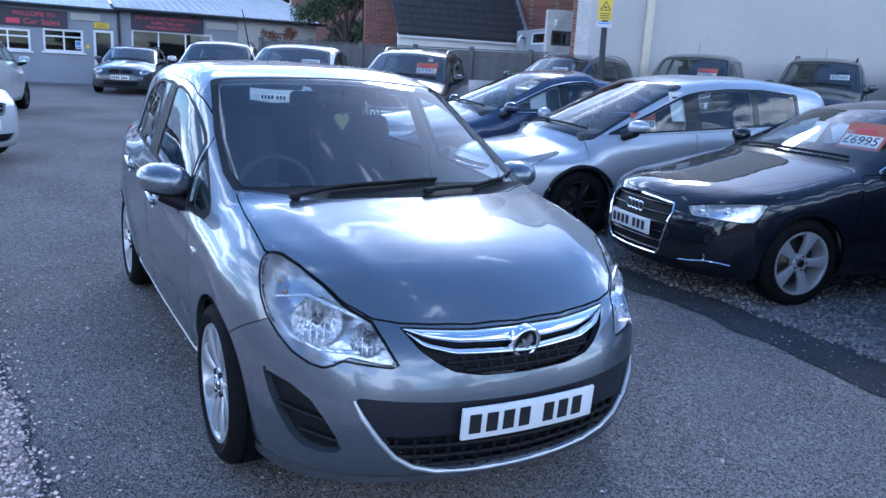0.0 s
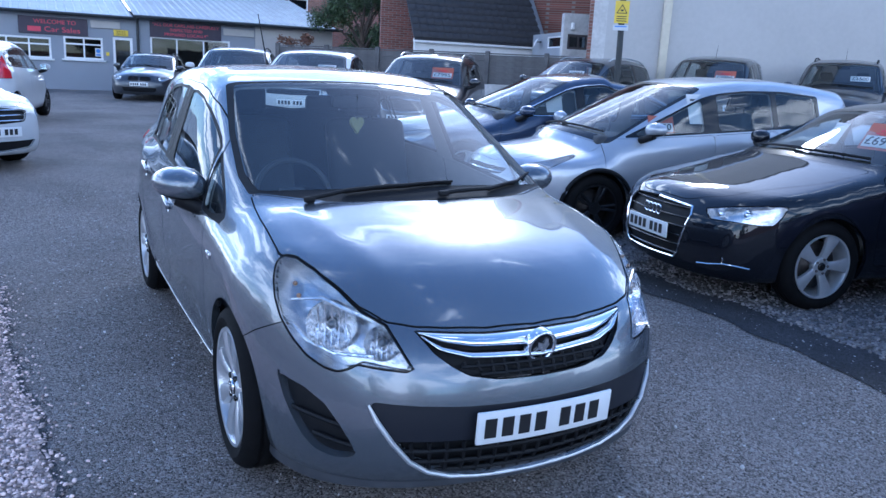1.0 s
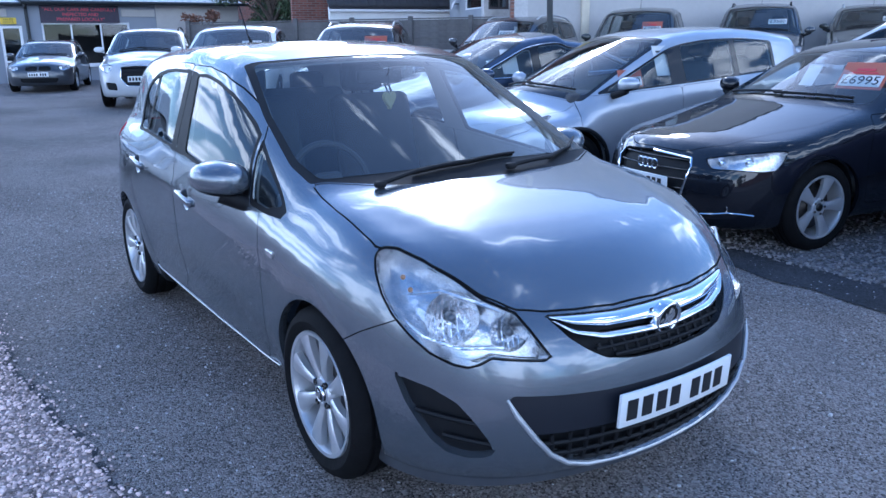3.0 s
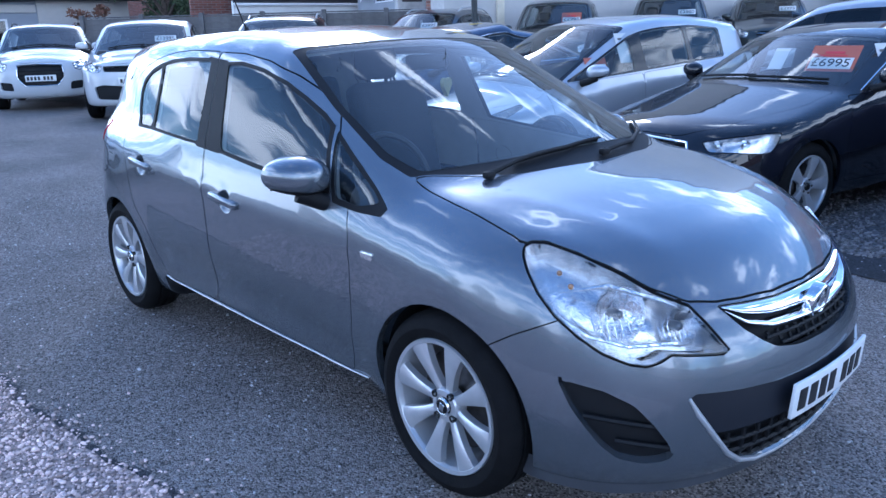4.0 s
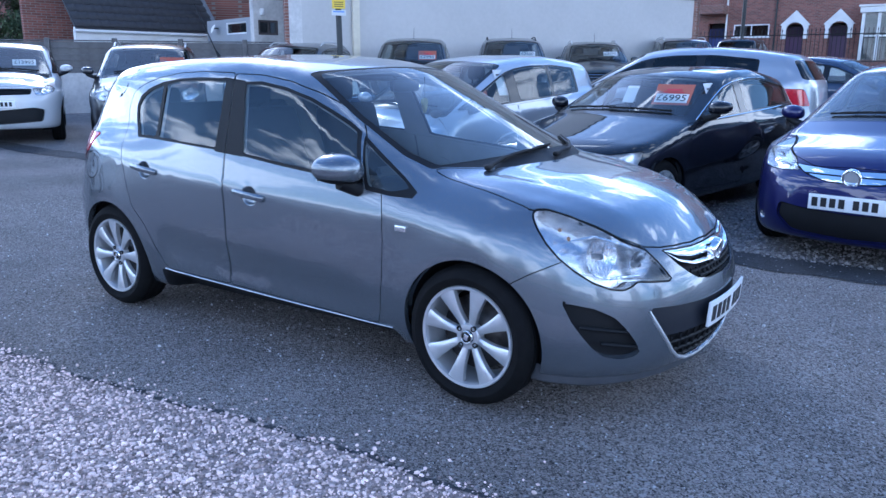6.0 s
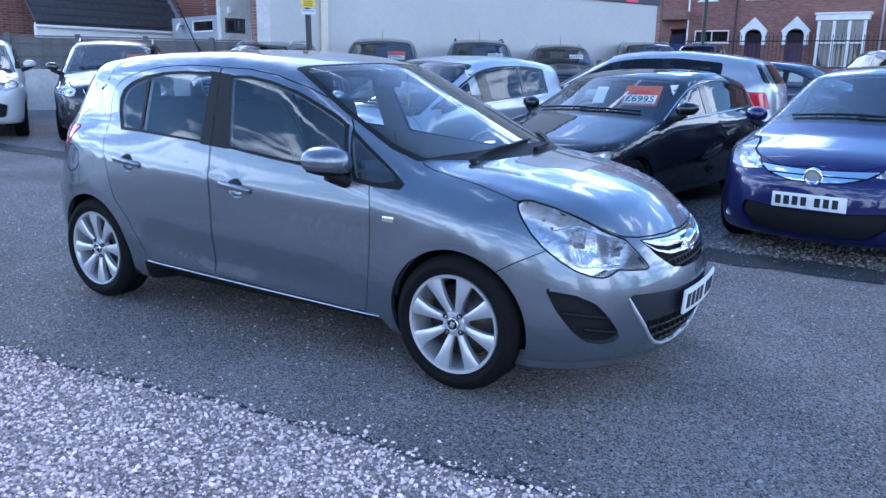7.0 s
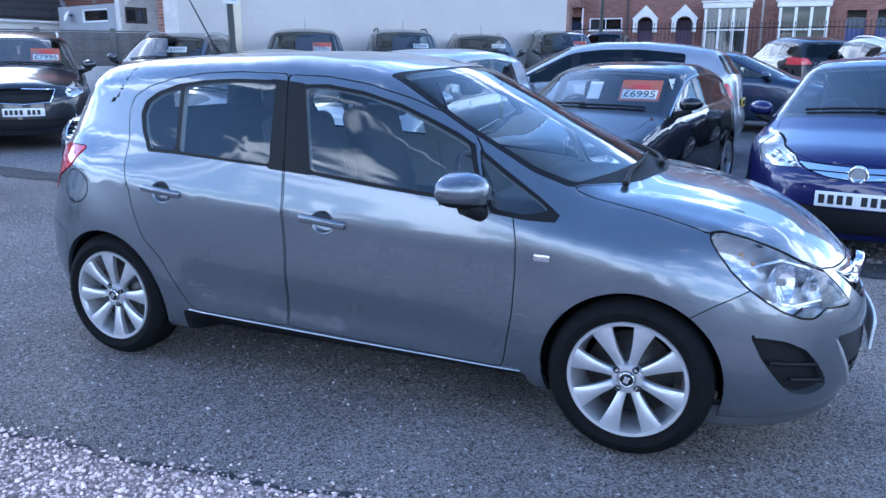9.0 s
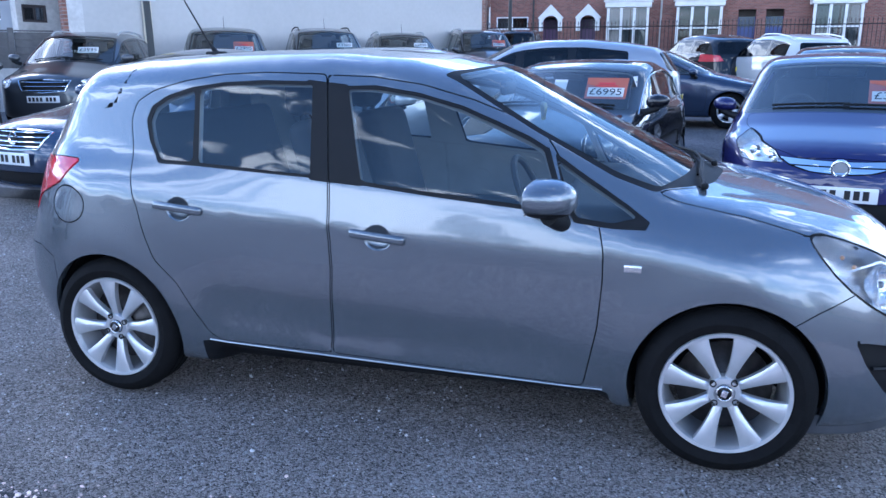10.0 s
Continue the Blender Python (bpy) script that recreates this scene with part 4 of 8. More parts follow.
rear_o = [(2.24, 1.030), (2.300, 1.112), (2.330, 1.196), (2.313, 1.248), (2.245, 1.290), (2.131, 1.325), (1.980, 1.346), (1.804, 1.355), (1.598, 1.354), (1.543, 1.000), (1.856, 1.017), (2.068, 1.027)]
front_o = [(1.457, 1.339), (1.327, 1.339), (1.153, 1.313), (0.983, 1.268), (0.843, 1.211), (0.728, 1.162), (0.655, 1.122), (0.568, 0.905), (0.732, 0.924), (1.074, 0.954), (1.352, 0.983)]
quart_o = [(0.631, 1.112), (0.520, 1.036), (0.365, 0.939), (0.289, 0.886), (0.298, 0.866), (0.414, 0.868), (0.545, 0.884), (0.575, 0.950)]


def grow(poly, d):
    """The outline moved outwards by d."""
    P = [Vector(p[:2]) for p in poly]
    area = sum(a.x * b.y - b.x * a.y for a, b in zip(P, P[1:] + P[:1]))
    out = []
    for i, p in enumerate(P):
        t = (P[(i + 1) % len(P)] - P[i - 1]).normalized()
        n = Vector((t.y, -t.x)) * (1 if area > 0 else -1)
        out.append(tuple(p + n * d))
    return out


hero_feats = [
    ("front_bumper", 90, [(-0.17, 0.552), (-0.273, 0.615), (-0.394, 0.676), (-0.47, 0.72), (-1.2, 0.72), (-1.2, 0.0), (-0.28, 0.0), (-0.28, 0.42)], 0.004, FRONT_ALL),
    ("rear_bumper", 90, [(2.80, 0.60), (2.90, 0.64), (3.5, 0.64), (3.5, 0.0), (2.75, 0.0)], 0.004, lambda P: P[:, 1] > 2.3),
    ("front_door", 90, rounded([(1.525, 1.379), (1.338, 1.374), (1.138, 1.345), (0.949, 1.293), (0.789, 1.231), (0.685, 1.181), (0.640, 1.132), (0.459, 0.878), (0.438, 0.786), (0.436, 0.681), (0.447, 0.505), (0.491, 0.266), (0.966, 0.280), (1.478, 0.297), (1.455, 0.658), (1.470, 0.992)], 0.02), 0.0045, SIDE),
    ("rear_door", 90, rounded([(1.532, 1.383), (1.788, 1.389), (1.992, 1.380), (2.171, 1.353), (2.315, 1.314), (2.395, 1.268), (2.412, 1.194), (2.371, 1.037), (2.357, 0.955), (2.327, 0.859), (2.294, 0.736), (2.254, 0.637), (2.157, 0.543), (2.089, 0.415), (2.033, 0.324), (1.979, 0.302), (1.486, 0.297), (1.463, 0.658), (1.478, 0.992)], 0.02), 0.0045, SIDE),
    ("bonnet", "top", rounded([(-0.5, -0.722), (0.0, -0.727), (0.176, -0.715), (0.309, -0.687), (0.401, -0.658), (0.481, -0.617), (0.547, -0.541), (0.584, -0.462), (0.634, -0.363), (0.675, -0.281), (0.710, -0.226), (0.704, 0.047), (0.686, 0.262), (0.497, 0.125), (0.340, 0.060), (0.091, 0.019), (0.0, 0.012), (-0.5, 0.10)], 0.01), 0.005, lambda P: (P[:, 1] < 0.5) & (P[:, 2] > 0.66)),
    ("screen_band", "screen", rounded([(-0.4, 0.012), (0.0, 0.012), (0.40, 0.03), (0.69, 0.12), (0.70, 0.265), (0.672, 0.558), (0.605, 0.962), (0.42, 0.952), (0.0, 0.952), (-0.4, 0.952)], 0.015), 0, lambda P: (P[:, 1] < 1.4) & (P[:, 2] > 0.84)),
    ("windscreen", "screen", rounded([(-0.4, 0.125), (0.0, 0.125), (0.42, 0.120), (0.655, 0.125), (0.675, 0.265), (0.648, 0.558), (0.578, 0.925), (0.42, 0.928), (0.0, 0.930), (-0.4, 0.930)], 0.03), 0, lambda P: (P[:, 1] < 1.4) & (P[:, 2] > 0.84)),
    ("pillar", 90, grow(rear_o, 0.004), 0, SIDE),
    ("pillar", 90, grow(front_o, 0.004), 0, SIDE),
    ("pillar", 90, grow(quart_o, 0.003), 0, SIDE),
    ("pillar", 90, [(1.61, 1.362), (1.44, 1.345), (1.34, 0.975), (1.555, 0.990)], 0, SIDE),
    ("gap", 90, [(1.530, 1.372), (1.524, 1.372), (1.471, 0.985), (1.477, 0.985)], 0, SIDE),
    ("window", 90, rounded([(1.585, 1.343), (1.804, 1.345), (1.980, 1.336), (2.090, 1.321), (2.055, 1.037), (1.856, 1.026), (1.553, 1.010)], 0.012), 0, SIDE),
    ("quarter", 90, rounded([(2.083, 1.038), (2.113, 1.316), (2.235, 1.281), (2.297, 1.243), (2.317, 1.196), (2.288, 1.115), (2.235, 1.042)], 0.02), 0, SIDE),
    ("window", 90, rounded([(1.435, 1.329), (1.327, 1.328), (1.153, 1.303), (0.983, 1.258), (0.843, 1.201), (0.728, 1.151), (0.672, 1.122), (0.592, 0.921), (0.732, 0.936), (1.074, 0.966), (1.345, 0.994)], 0.012), 0, SIDE),
    ("front_quarter", 90, rounded([(0.620, 1.090), (0.520, 1.022), (0.375, 0.935), (0.330, 0.902), (0.414, 0.884), (0.535, 0.899), (0.562, 0.950)], 0.012), 0, SIDE),
    ("rear_window", "back", rounded([(-0.5, 1.02), (0.56, 1.02), (0.60, 1.08), (0.50, 1.34), (0.0, 1.36), (-0.5, 1.36)], 0.05), 0.004, REAR(2.62)),
    ("fuel_flap", 90, [(2.69 + 0.095 * math.cos(a), 0.841 + 0.079 * math.sin(a)) for a in np.linspace(0, 2 * math.pi, 28, endpoint=False)], 0.006, lambda P: (P[:, 0] < -0.3) & (P[:, 1] > 2.3)),
    ("tail_lamp", 90, rounded([(2.640, 1.030), (2.76, 1.035), (2.90, 1.03), (3.3, 1.00), (3.3, 0.76), (2.97, 0.78), (2.93, 0.85), (2.735, 0.930)], 0.03), 0.005, lambda P: (P[:, 0] < -0.38) & (P[:, 1] > 2.5)),
    ("handle_cup", 90, [(2.125 + 0.058 * math.cos(a), 0.853 + 0.050 * math.sin(a)) for a in np.linspace(0, 2 * math.pi, 24, endpoint=False)], 0, SIDE),
    ("front_cup", 90, [(1.268 + 0.058 * math.cos(a), 0.789 + 0.050 * math.sin(a)) for a in np.linspace(0, 2 * math.pi, 24, endpoint=False)], 0, SIDE),
    ("lamp_rim", 40, lamp_o, 0.004, FRONT_ALL),
    ("lamp", 40, grow(lamp_o, -0.006), 0, FRONT_ALL),
    ("upper_grille", 0, rounded([(-0.3, 0.683), (0.0, 0.683), (0.178, 0.682), (0.311, 0.688), (0.406, 0.694), (0.360, 0.632), (0.311, 0.594), (0.262, 0.567), (0.166, 0.550), (0.0, 0.546), (-0.3, 0.56)], 0.008), 0.004, FRONT_ALL),
    ("lower_panel", 0, rounded([(-0.3, 0.472), (0.0, 0.472), (0.274, 0.475), (0.447, 0.484), (0.560, 0.490, 0.02), (0.541, 0.430), (0.500, 0.362), (-0.3, 0.352)], 0.006), 0, FRONT_ALL),
    ("lower_mesh", 0, rounded([(-0.3, 0.352), (0.500, 0.362), (0.445, 0.294), (0.384, 0.251), (0.302, 0.226), (0.112, 0.206), (-0.3, 0.208)], 0.006), 0, FRONT_ALL),
    ("inset", 40, rounded([(0.330, 0.516), (0.293, 0.509), (0.212, 0.495), (0.135, 0.461), (0.081, 0.406), (0.037, 0.346), (0.026, 0.308), (0.048, 0.292), (0.102, 0.284), (0.168, 0.296), (0.215, 0.331), (0.254, 0.379), (0.294, 0.435)], 0.01), 0, FRONT_ALL),
    # band below the doors, given a dark colour for the shade there
    ("sill", 90, [(0.36, 0.0), (0.40, 0.242), (0.43, 0.251), (2.03, 0.291), (2.08, 0.285), (2.08, 0.0)], 0, SIDE),
    ("gap", 90, [(2.425, 1.455), (2.432, 1.455), (2.518, 1.264), (2.568, 1.240), (2.565, 1.233), (2.511, 1.258)], 0, lambda P: P[:, 0] < -0.35),
]
S_ = M["silver"]
hero_looks = {
    "front_bumper": ("front_bumper", S_, 0, True, 0.03), "rear_bumper": ("rear_bumper", S_, 0, True, 0.02),
    "front_door": ("front_door", S_, 0, False, 0.03), "rear_door": ("rear_door", S_, 0, False, 0.03), "bonnet": ("bonnet", S_, 0, True, 0.03, "silver-blue bonnet reflecting the clouds"),
    "screen_band": ("screen_surround", M["plastic"], -0.002, True, 0), "windscreen": ("windscreen", M["glass"], 0, True, 0), "pillar": ("window_trim", M["plastic"], -0.002, False, 0),
    "window": ("window", M["glass"], -0.006, False, 0), "quarter": ("rear_quarter_window", M["glass"], -0.006, False, 0), "front_quarter": ("front_quarter_window", M["glass"], -0.006, False, 0), "rear_window": ("rear_window", M["glass"], -0.002, True, 0),
    "fuel_flap": ("fuel_flap", S_, 0, False, 0.012), "tail_lamp": ("tail_lamp", M["red"], 0.004, False, 0.015, "red tail lamp"), 
    "lamp_rim": ("headlight_surround", M["gloss"], -0.006, False, 0.012), "lamp": ("headlight", M["lens"], 0.0, False, 0.012, "clear headlight with chrome bowls"),
    "upper_grille": ("upper_grille", M["plastic"], -0.035, True, 0), "lower_panel": ("lower_panel", M["trim"], -0.012, True, 0.01), "lower_mesh": ("lower_grille", M["plastic"], -0.045, True, 0),
    "inset": ("bumper_inset", M["plastic"], -0.03, False, 0),
    "sill": ("sill", M["plastic"], -0.002, False, 0, "sill coloured dark for the shade below the doors"),
}
hero, hero_form = build_car("silver_hatchback", hero_s, S_, "silver-blue five-door hatchback parked on dark asphalt", hero_feats, hero_looks, cell=0.02, wheels=(0.219, 8, "plain", "alloy"), turns=(-7.5, 18.0), inset=0.025)
# the headlights' bowls sit behind their lenses
for ob in [o for o in hero.children if o.name.split(".")[0] == "headlight"]:
    sx = 1 if sum(v.co.x for v in ob.data.vertices) > 0 else -1
    me = ob.data
    V = np.array([v.co[:] for v in me.vertices])
    F = np.array([p.vertices[:] for p in me.polygons])
    G = grad(hero_form, V)
    G /= np.linalg.norm(G, axis=1)[:, None]
    on = np.abs(hero_form(V)) < 0.002
    keep = on[F].all(1)
    mesh_part("lamp_housing", V - G * 0.085 + np.array((0, 0.015, 0)), F[keep], M["reflector"], ob)
    # outer wall of the housing, and the pale rim behind the lens
    P, T, Q = skirts(V[:], F[keep], G, 0.098)
    mesh_part("lamp_wall", P, T, M["reflector"], ob, "", None)
    axis = (sx * 0.42, -1, 0.16)
    for x, y, z, r, d in ((0.618, -0.498, 0.682, 0.082, 0.060), (0.487, -0.605, 0.640, 0.058, 0.05)):
        bowl("lamp_bowl", (sx * x, y, z), axis, r, d, M["facet"], ob)
        q = Vector(axis).normalized().to_track_quat("Z", "Y").to_matrix().to_4x4()
        V5, F5 = lathe([(-d * 0.8, 0.013), (-0.004, 0.013), (0.002, 0.009), (0.003, 0.0005)], 16, "z")
        cap = mesh_part("bulb", V5, F5, M["darkbowl"], ob)
        cap.matrix_local = Matrix.Translation((sx * x, y, z)) @ q
        for k in range(-3, 4):
            h = math.sqrt(max(r * r - (k * r * 0.27) ** 2, 0)) * 0.9
            rib = part("reflector_rib", tube([(k * r * 0.27, -h, -d * 0.30), (k * r * 0.27, 0, -d * 0.75), (k * r * 0.27, h, -d * 0.30)], 0.0022, 5), M["facet"], ob)
            rib.matrix_local = Matrix.Translation((sx * x, y, z)) @ q
    for y, z in ((-0.345, 0.785), (-0.385, 0.755)):
        sphere("indicator_bulb", (sx * 0.690, y, z), 0.008, M["amber"], ob)
    part("lamp_fin", tube([(sx * 0.705, -0.355, 0.735), (sx * 0.640, -0.470, 0.765), (sx * 0.545, -0.560, 0.725), (sx * 0.43, -0.640, 0.665)], [0.003, 0.007, 0.007, 0.003], 6), M["reflector"], ob)
    part("lamp_fin", tube([(sx * 0.735, -0.30, 0.70), (sx * 0.68, -0.44, 0.62), (sx * 0.62, -0.53, 0.598), (sx * 0.52, -0.62, 0.605)], 0.006, 6), M["facet"], ob)

# grille bars, chrome blades and badge
edge_top = [(0.0, 0.677), (0.178, 0.676), (0.311, 0.683), (0.398, 0.690)]


def blade(name, upper, lower, lift, mat, root, n=26):
    """A bright strip across the front between two outlines, proud of the surface."""
    up, dn = curve1(upper, 0.0), curve1(lower, 0.0)
    xe = min(upper[-1][0], lower[-1][0])
    V, F = [], []
    xs = np.linspace(-xe, xe, 2 * n + 1)
    for x in xs:
        a, b = float(up(abs(x))), float(dn(abs(x)))
        for t, l in ((0.0, -0.03), (0.0, 0.0), (0.25, lift * 0.8), (0.5, lift), (0.75, lift * 0.8), (1.0, 0.0), (1.0, -0.03)):
            z = a + (b - a) * t
            V.append((x, front_y(hero_form, x, z) - l, z))
    for i in range(len(xs) - 1):
        for k in range(6):
            F.append((i * 7 + k, i * 7 + k + 1, i * 7 + 8 + k, i * 7 + 7 + k))
    return mesh_part(name, V, F, mat, root, "bright chrome strip")


blade("grille_strip", edge_top, [(0.0, 0.640), (0.235, 0.648), (0.330, 0.664), (0.398, 0.688)], 0.006, M["chrome"], hero)
blade("grille_blade", [(0.0, 0.618), (0.245, 0.628), (0.335, 0.648), (0.392, 0.682)], [(0.0, 0.604), (0.249, 0.615), (0.345, 0.640), (0.392, 0.678)], 0.004, M["chrome"], hero)
front_bars("grille_bar", hero_form, [[(-0.28, 0.588), (0.28, 0.588)], [(-0.22, 0.563), (0.22, 0.563)]], [[(x, 0.602), (x + 0.006, 0.548 + 0.5 * x * x)] for x in np.linspace(-0.27, 0.27, 13)], M["plastic"], hero, 0.014, 0.006)
front_bars("lower_grille_bar", hero_form, [[(-0.47, 0.325), (0, 0.318), (0.47, 0.325)], [(-0.43, 0.285), (0, 0.275), (0.43, 0.285)], [(-0.36, 0.245), (0, 0.235), (0.36, 0.245)]], [[(x, 0.356), (x * 0.97, 0.212 + 0.32 * x * x)] for x in np.linspace(-0.44, 0.44, 17)], M["plastic"], hero, 0.020, 0.0075)
lip = [(-0.561, 0.478), (-0.541, 0.430), (-0.498, 0.360), (-0.445, 0.294), (-0.384, 0.250), (-0.302, 0.222), (-0.2, 0.208), (-0.112, 0.202), (0.0, 0.200)]
lip = lip + [(-x, z) for x, z in lip[-2::-1]]
part("lip_strip", tube([(x, front_y(hero_form, x, z, 0.001), z) for x, z in lip], [0.004] + [0.0085] * (len(lip) - 2) + [0.004], 8), M["alloy"], hero, "bright strip along the lower grille")
rim_line = [(side_x(hero_form, y, 0.215, -0.012), y) for y in np.linspace(-0.275, -0.50, 8)]
x_in = rim_line[-1][0]
rim_line += [(x, front_y(hero_form, x, 0.215, 0.014)) for x in np.linspace(x_in, 0.0, 16) if front_y(hero_form, x, 0.215, 0.014) < -0.50]
rim_line += [(-x, y) for x, y in rim_line[-2::-1]]
V, F = [], []
for x, y in rim_line:
    low = 0.152 + 0.016 * sstep(-y, 0.45, 0.75)
    k = 1 - 0.018 / math.hypot(x, y)
    V += [(x, y, 0.235), (x, y, low + 0.012), (x * k, y * k, low), (x * k * 0.96, y * k * 0.96, low), (x * 0.93, y * 0.93, 0.235)]
for i in range(len(rim_line) - 1):
    F += [(i * 5 + q, i * 5 + q + 1, i * 5 + q + 6, i * 5 + q + 5) for q in range(4)]
F += [(0, 1, 2, 3, 4), tuple(len(V) - 5 + q for q in (4, 3, 2, 1, 0))]
part("bumper_lip", bm_of(V, F), M["chin"], hero, "dull grey lip under the front bumper")
for sx in (-1, 1):
    for k, (z, a, b) in enumerate(((0.415, 0.62, 0.735), (0.350, 0.585, 0.69))):
        part("inset_fin", tube([(sx * (a + (b - a) * i / 5), front_y(hero_form, sx * (a + (b - a) * i / 5), z - 0.02 * (5 - i) / 5, 0.016), z - 0.02 * (5 - i) / 5) for i in range(6)], 0.008, 6), M["plastic"], hero)
yb = front_y(hero_form, 0, 0.632)
V, F = lathe([(0.02, 0.056), (-0.006, 0.056), (-0.013, 0.052), (-0.013, 0.046), (-0.007, 0.043)], 40, "z")
badge = mesh_part("badge", V, F, M["chrome"], hero, "round chrome badge ring")
badge.matrix_local = pose(0, yb - 0.006, 0.634, -90 + 10 + 180, 0, 0) @ Matrix.Rotation(math.pi, 4, "X")
V, F = lathe([(-0.006, 0.044), (-0.0075, 0.02), (-0.008, 0.0005)], 32, "z")
mesh_part("badge_field", V, F, M["gloss"], badge)
bm = slab([(-0.03, 0.012), (-0.018, 0.0), (-0.022, -0.02), (0.0, -0.012), (0.014, -0.03), (0.024, -0.006), (0.012, 0.014), (0.02, 0.03), (0.002, 0.026), (-0.008, 0.008)], -0.012, -0.007)
part("badge_emblem", bm, M["chrome"], badge, smooth=False)
plate = number_plate(hero, hero_form, 0.410, y=-0.838)
plate.rotation_euler = (radians(4), 0, 0)
plate_bend = 0.22
bm = bmesh.new()
bm.from_mesh(plate.data)
bmesh.ops.subdivide_edges(bm, edges=[e for e in bm.edges if abs(e.verts[0].co.x - e.verts[1].co.x) > 0.3], cuts=10)
for v in bm.verts:
    v.co.y += plate_bend * v.co.x ** 2
bm.to_mesh(plate.data)
bm.free()
for bar in plate.children:
    bar.rotation_euler.z = 2 * plate_bend * bar.location.x
    bar.location.y += plate_bend * bar.location.x ** 2

# highlight on the doors' lower edge, made as a bright line along the sills
for sx in (-1, 1):
    line = [(0.42 + 1.62 * i / 20, 0.256 + 0.040 * i / 20) for i in range(21)]
    part("sill_highlight", tube([(sx * -side_x(hero_form, y, z, 0.002), y, z) for y, z in line], 0.0026, 6), M["alloy"], hero, "thin pale strip standing for the highlight along the sill")

# mirrors, handles, side lamp, wipers, aerial
door_mirror(hero, hero_s, (0.895, 0.640, 0.970), S_, (0.215, 0.20, 0.150))
for y, z in ((2.125, 0.856), (1.268, 0.792)):
    for sx in (-1, 1):
        x = side_x(hero_form, y, z)
        V, F = [], []
        for i, k in enumerate((1.02, 1.0, 0.85, 0.65, 0.4, 0.02)):
            for q in range(24):
                a = 2 * math.pi * q / 24
                yy, zz = y + 0.058 * k * math.cos(a), z - 0.003 + 0.050 * k * math.sin(a)
                V.append((sx * -(side_x(hero_form, yy, zz) + (0.024 * (1 - k * k) ** 0.6 if k < 1 else 0.0005)), yy, zz))
        for i in range(5):
            F += [(i * 24 + q, i * 24 + (q + 1) % 24, i * 24 + 24 + (q + 1) % 24, i * 24 + 24 + q) for q in range(24)]
        mesh_part("handle_cup", V, F, S_, hero)
        bm = rbox((0.026, 0.225, 0.034), (0, 0, 0), 0.012, 3)
        for v in bm.verts:
            v.co.x += 0.016 * (v.co.y / 0.11) ** 2
        bmesh.ops.transform(bm, matrix=Matrix.Translation((x - 0.020, y, z + 0.002)) @ Matrix.Rotation(radians(5.2), 4, "X"), verts=bm.verts)
        if sx > 0:
            bmesh.ops.scale(bm, vec=(-1, 1, 1), verts=bm.verts)
        part("door_handle", bm, S_, hero)
for sx in (-1, 1):
    x = side_x(hero_form, 0.335, 0.734)
    part("side_indicator", rbox((0.014, 0.062, 0.028), (x if sx < 0 else -x, 0.335, 0.734), 0.005, 2), M["reflector"], hero, "small clear side indicator")
    part("indicator_bulb", rbox((0.010, 0.010, 0.010), (x if sx < 0 else -x, 0.318, 0.732), 0.003, 1), M["amber"], hero)


def glass_z(x, y):
    """Height of the hatchback's upper surface."""
    lo, hi = 0.5, 1.7
    for _ in range(15):
        m = (lo + hi) / 2
        if hero_form(np.array([[x, y, m]]))[0] > 0:
            hi = m
        else:
            lo = m
    return hi


for pts in ([(-0.50, 0.115), (-0.35, 0.125), (-0.1, 0.115), (0.13, 0.135)], [(0.05, 0.055), (0.30, 0.105), (0.50, 0.205), (0.64, 0.325)]):
    path = []
    for (x0, y0), (x1, y1) in zip(pts, pts[1:]):
        path += [(x0 + (x1 - x0) * i / 4, y0 + (y1 - y0) * i / 4) for i in range(4)]
    path.append(pts[-1])
    w = part("wiper", tube([(x, y - 0.012, glass_z(x, y) + 0.016) for x, y in path], [0.011 - 0.006 * i / (len(path) - 1) for i in range(len(path))], 8), M["plastic"], hero)
    part("wiper_blade", tube([(x, y, glass_z(x, y) + 0.006) for x, y in path[4:]], 0.005, 6), M["rubber"], w)
    x, y = path[0]
    part("wiper_pivot", rbox((0.045, 0.028, 0.026), (x, y - 0.012, glass_z(x, y) + 0.012), 0.010, 2), M["plastic"], w)
az0 = glass_z(-0.045, 2.40)
bm = tube([(-0.045, 2.40, az0), (-0.047, 2.435, az0 + 0.045), (-0.05, 2.44, az0 + 0.055), (-0.06, 2.61, az0 + 0.345)], [0.016, 0.007, 0.0045, 0.003], 10)
part("aerial", bm, M["plastic"], hero)
part("aerial_base", rbox((0.05, 0.10, 0.022), (-0.045, 2.405, az0 + 0.004), 0.010, 3), M["plastic"], hero)
# hanging heart ornament behind the screen
heart = []
for i in range(28):
    a = 2 * math.pi * i / 28
    heart.append((0.0027 * 16 * math.sin(a) ** 3, 0.0027 * (13 * math.cos(a) - 5 * math.cos(2 * a) - 2 * math.cos(3 * a) - math.cos(4 * a))))
orn = part("heart_ornament", slab(heart, -0.008, 0.008, 0.003), material("yellow_ornament", (0.24, 0.23, 0.08), 0.5, vary=0.1), None)
orn.matrix_world = pose(-0.05, 0.78, 1.225, 90, 0, 20)
tagged(orn, "small yellow heart ornament hanging behind the windscreen", "ornament")
part("ornament_cord", tube([(0, 0.035, 0), (0.0, 0.14, 0)], 0.0015, 5), M["seal"], orn)


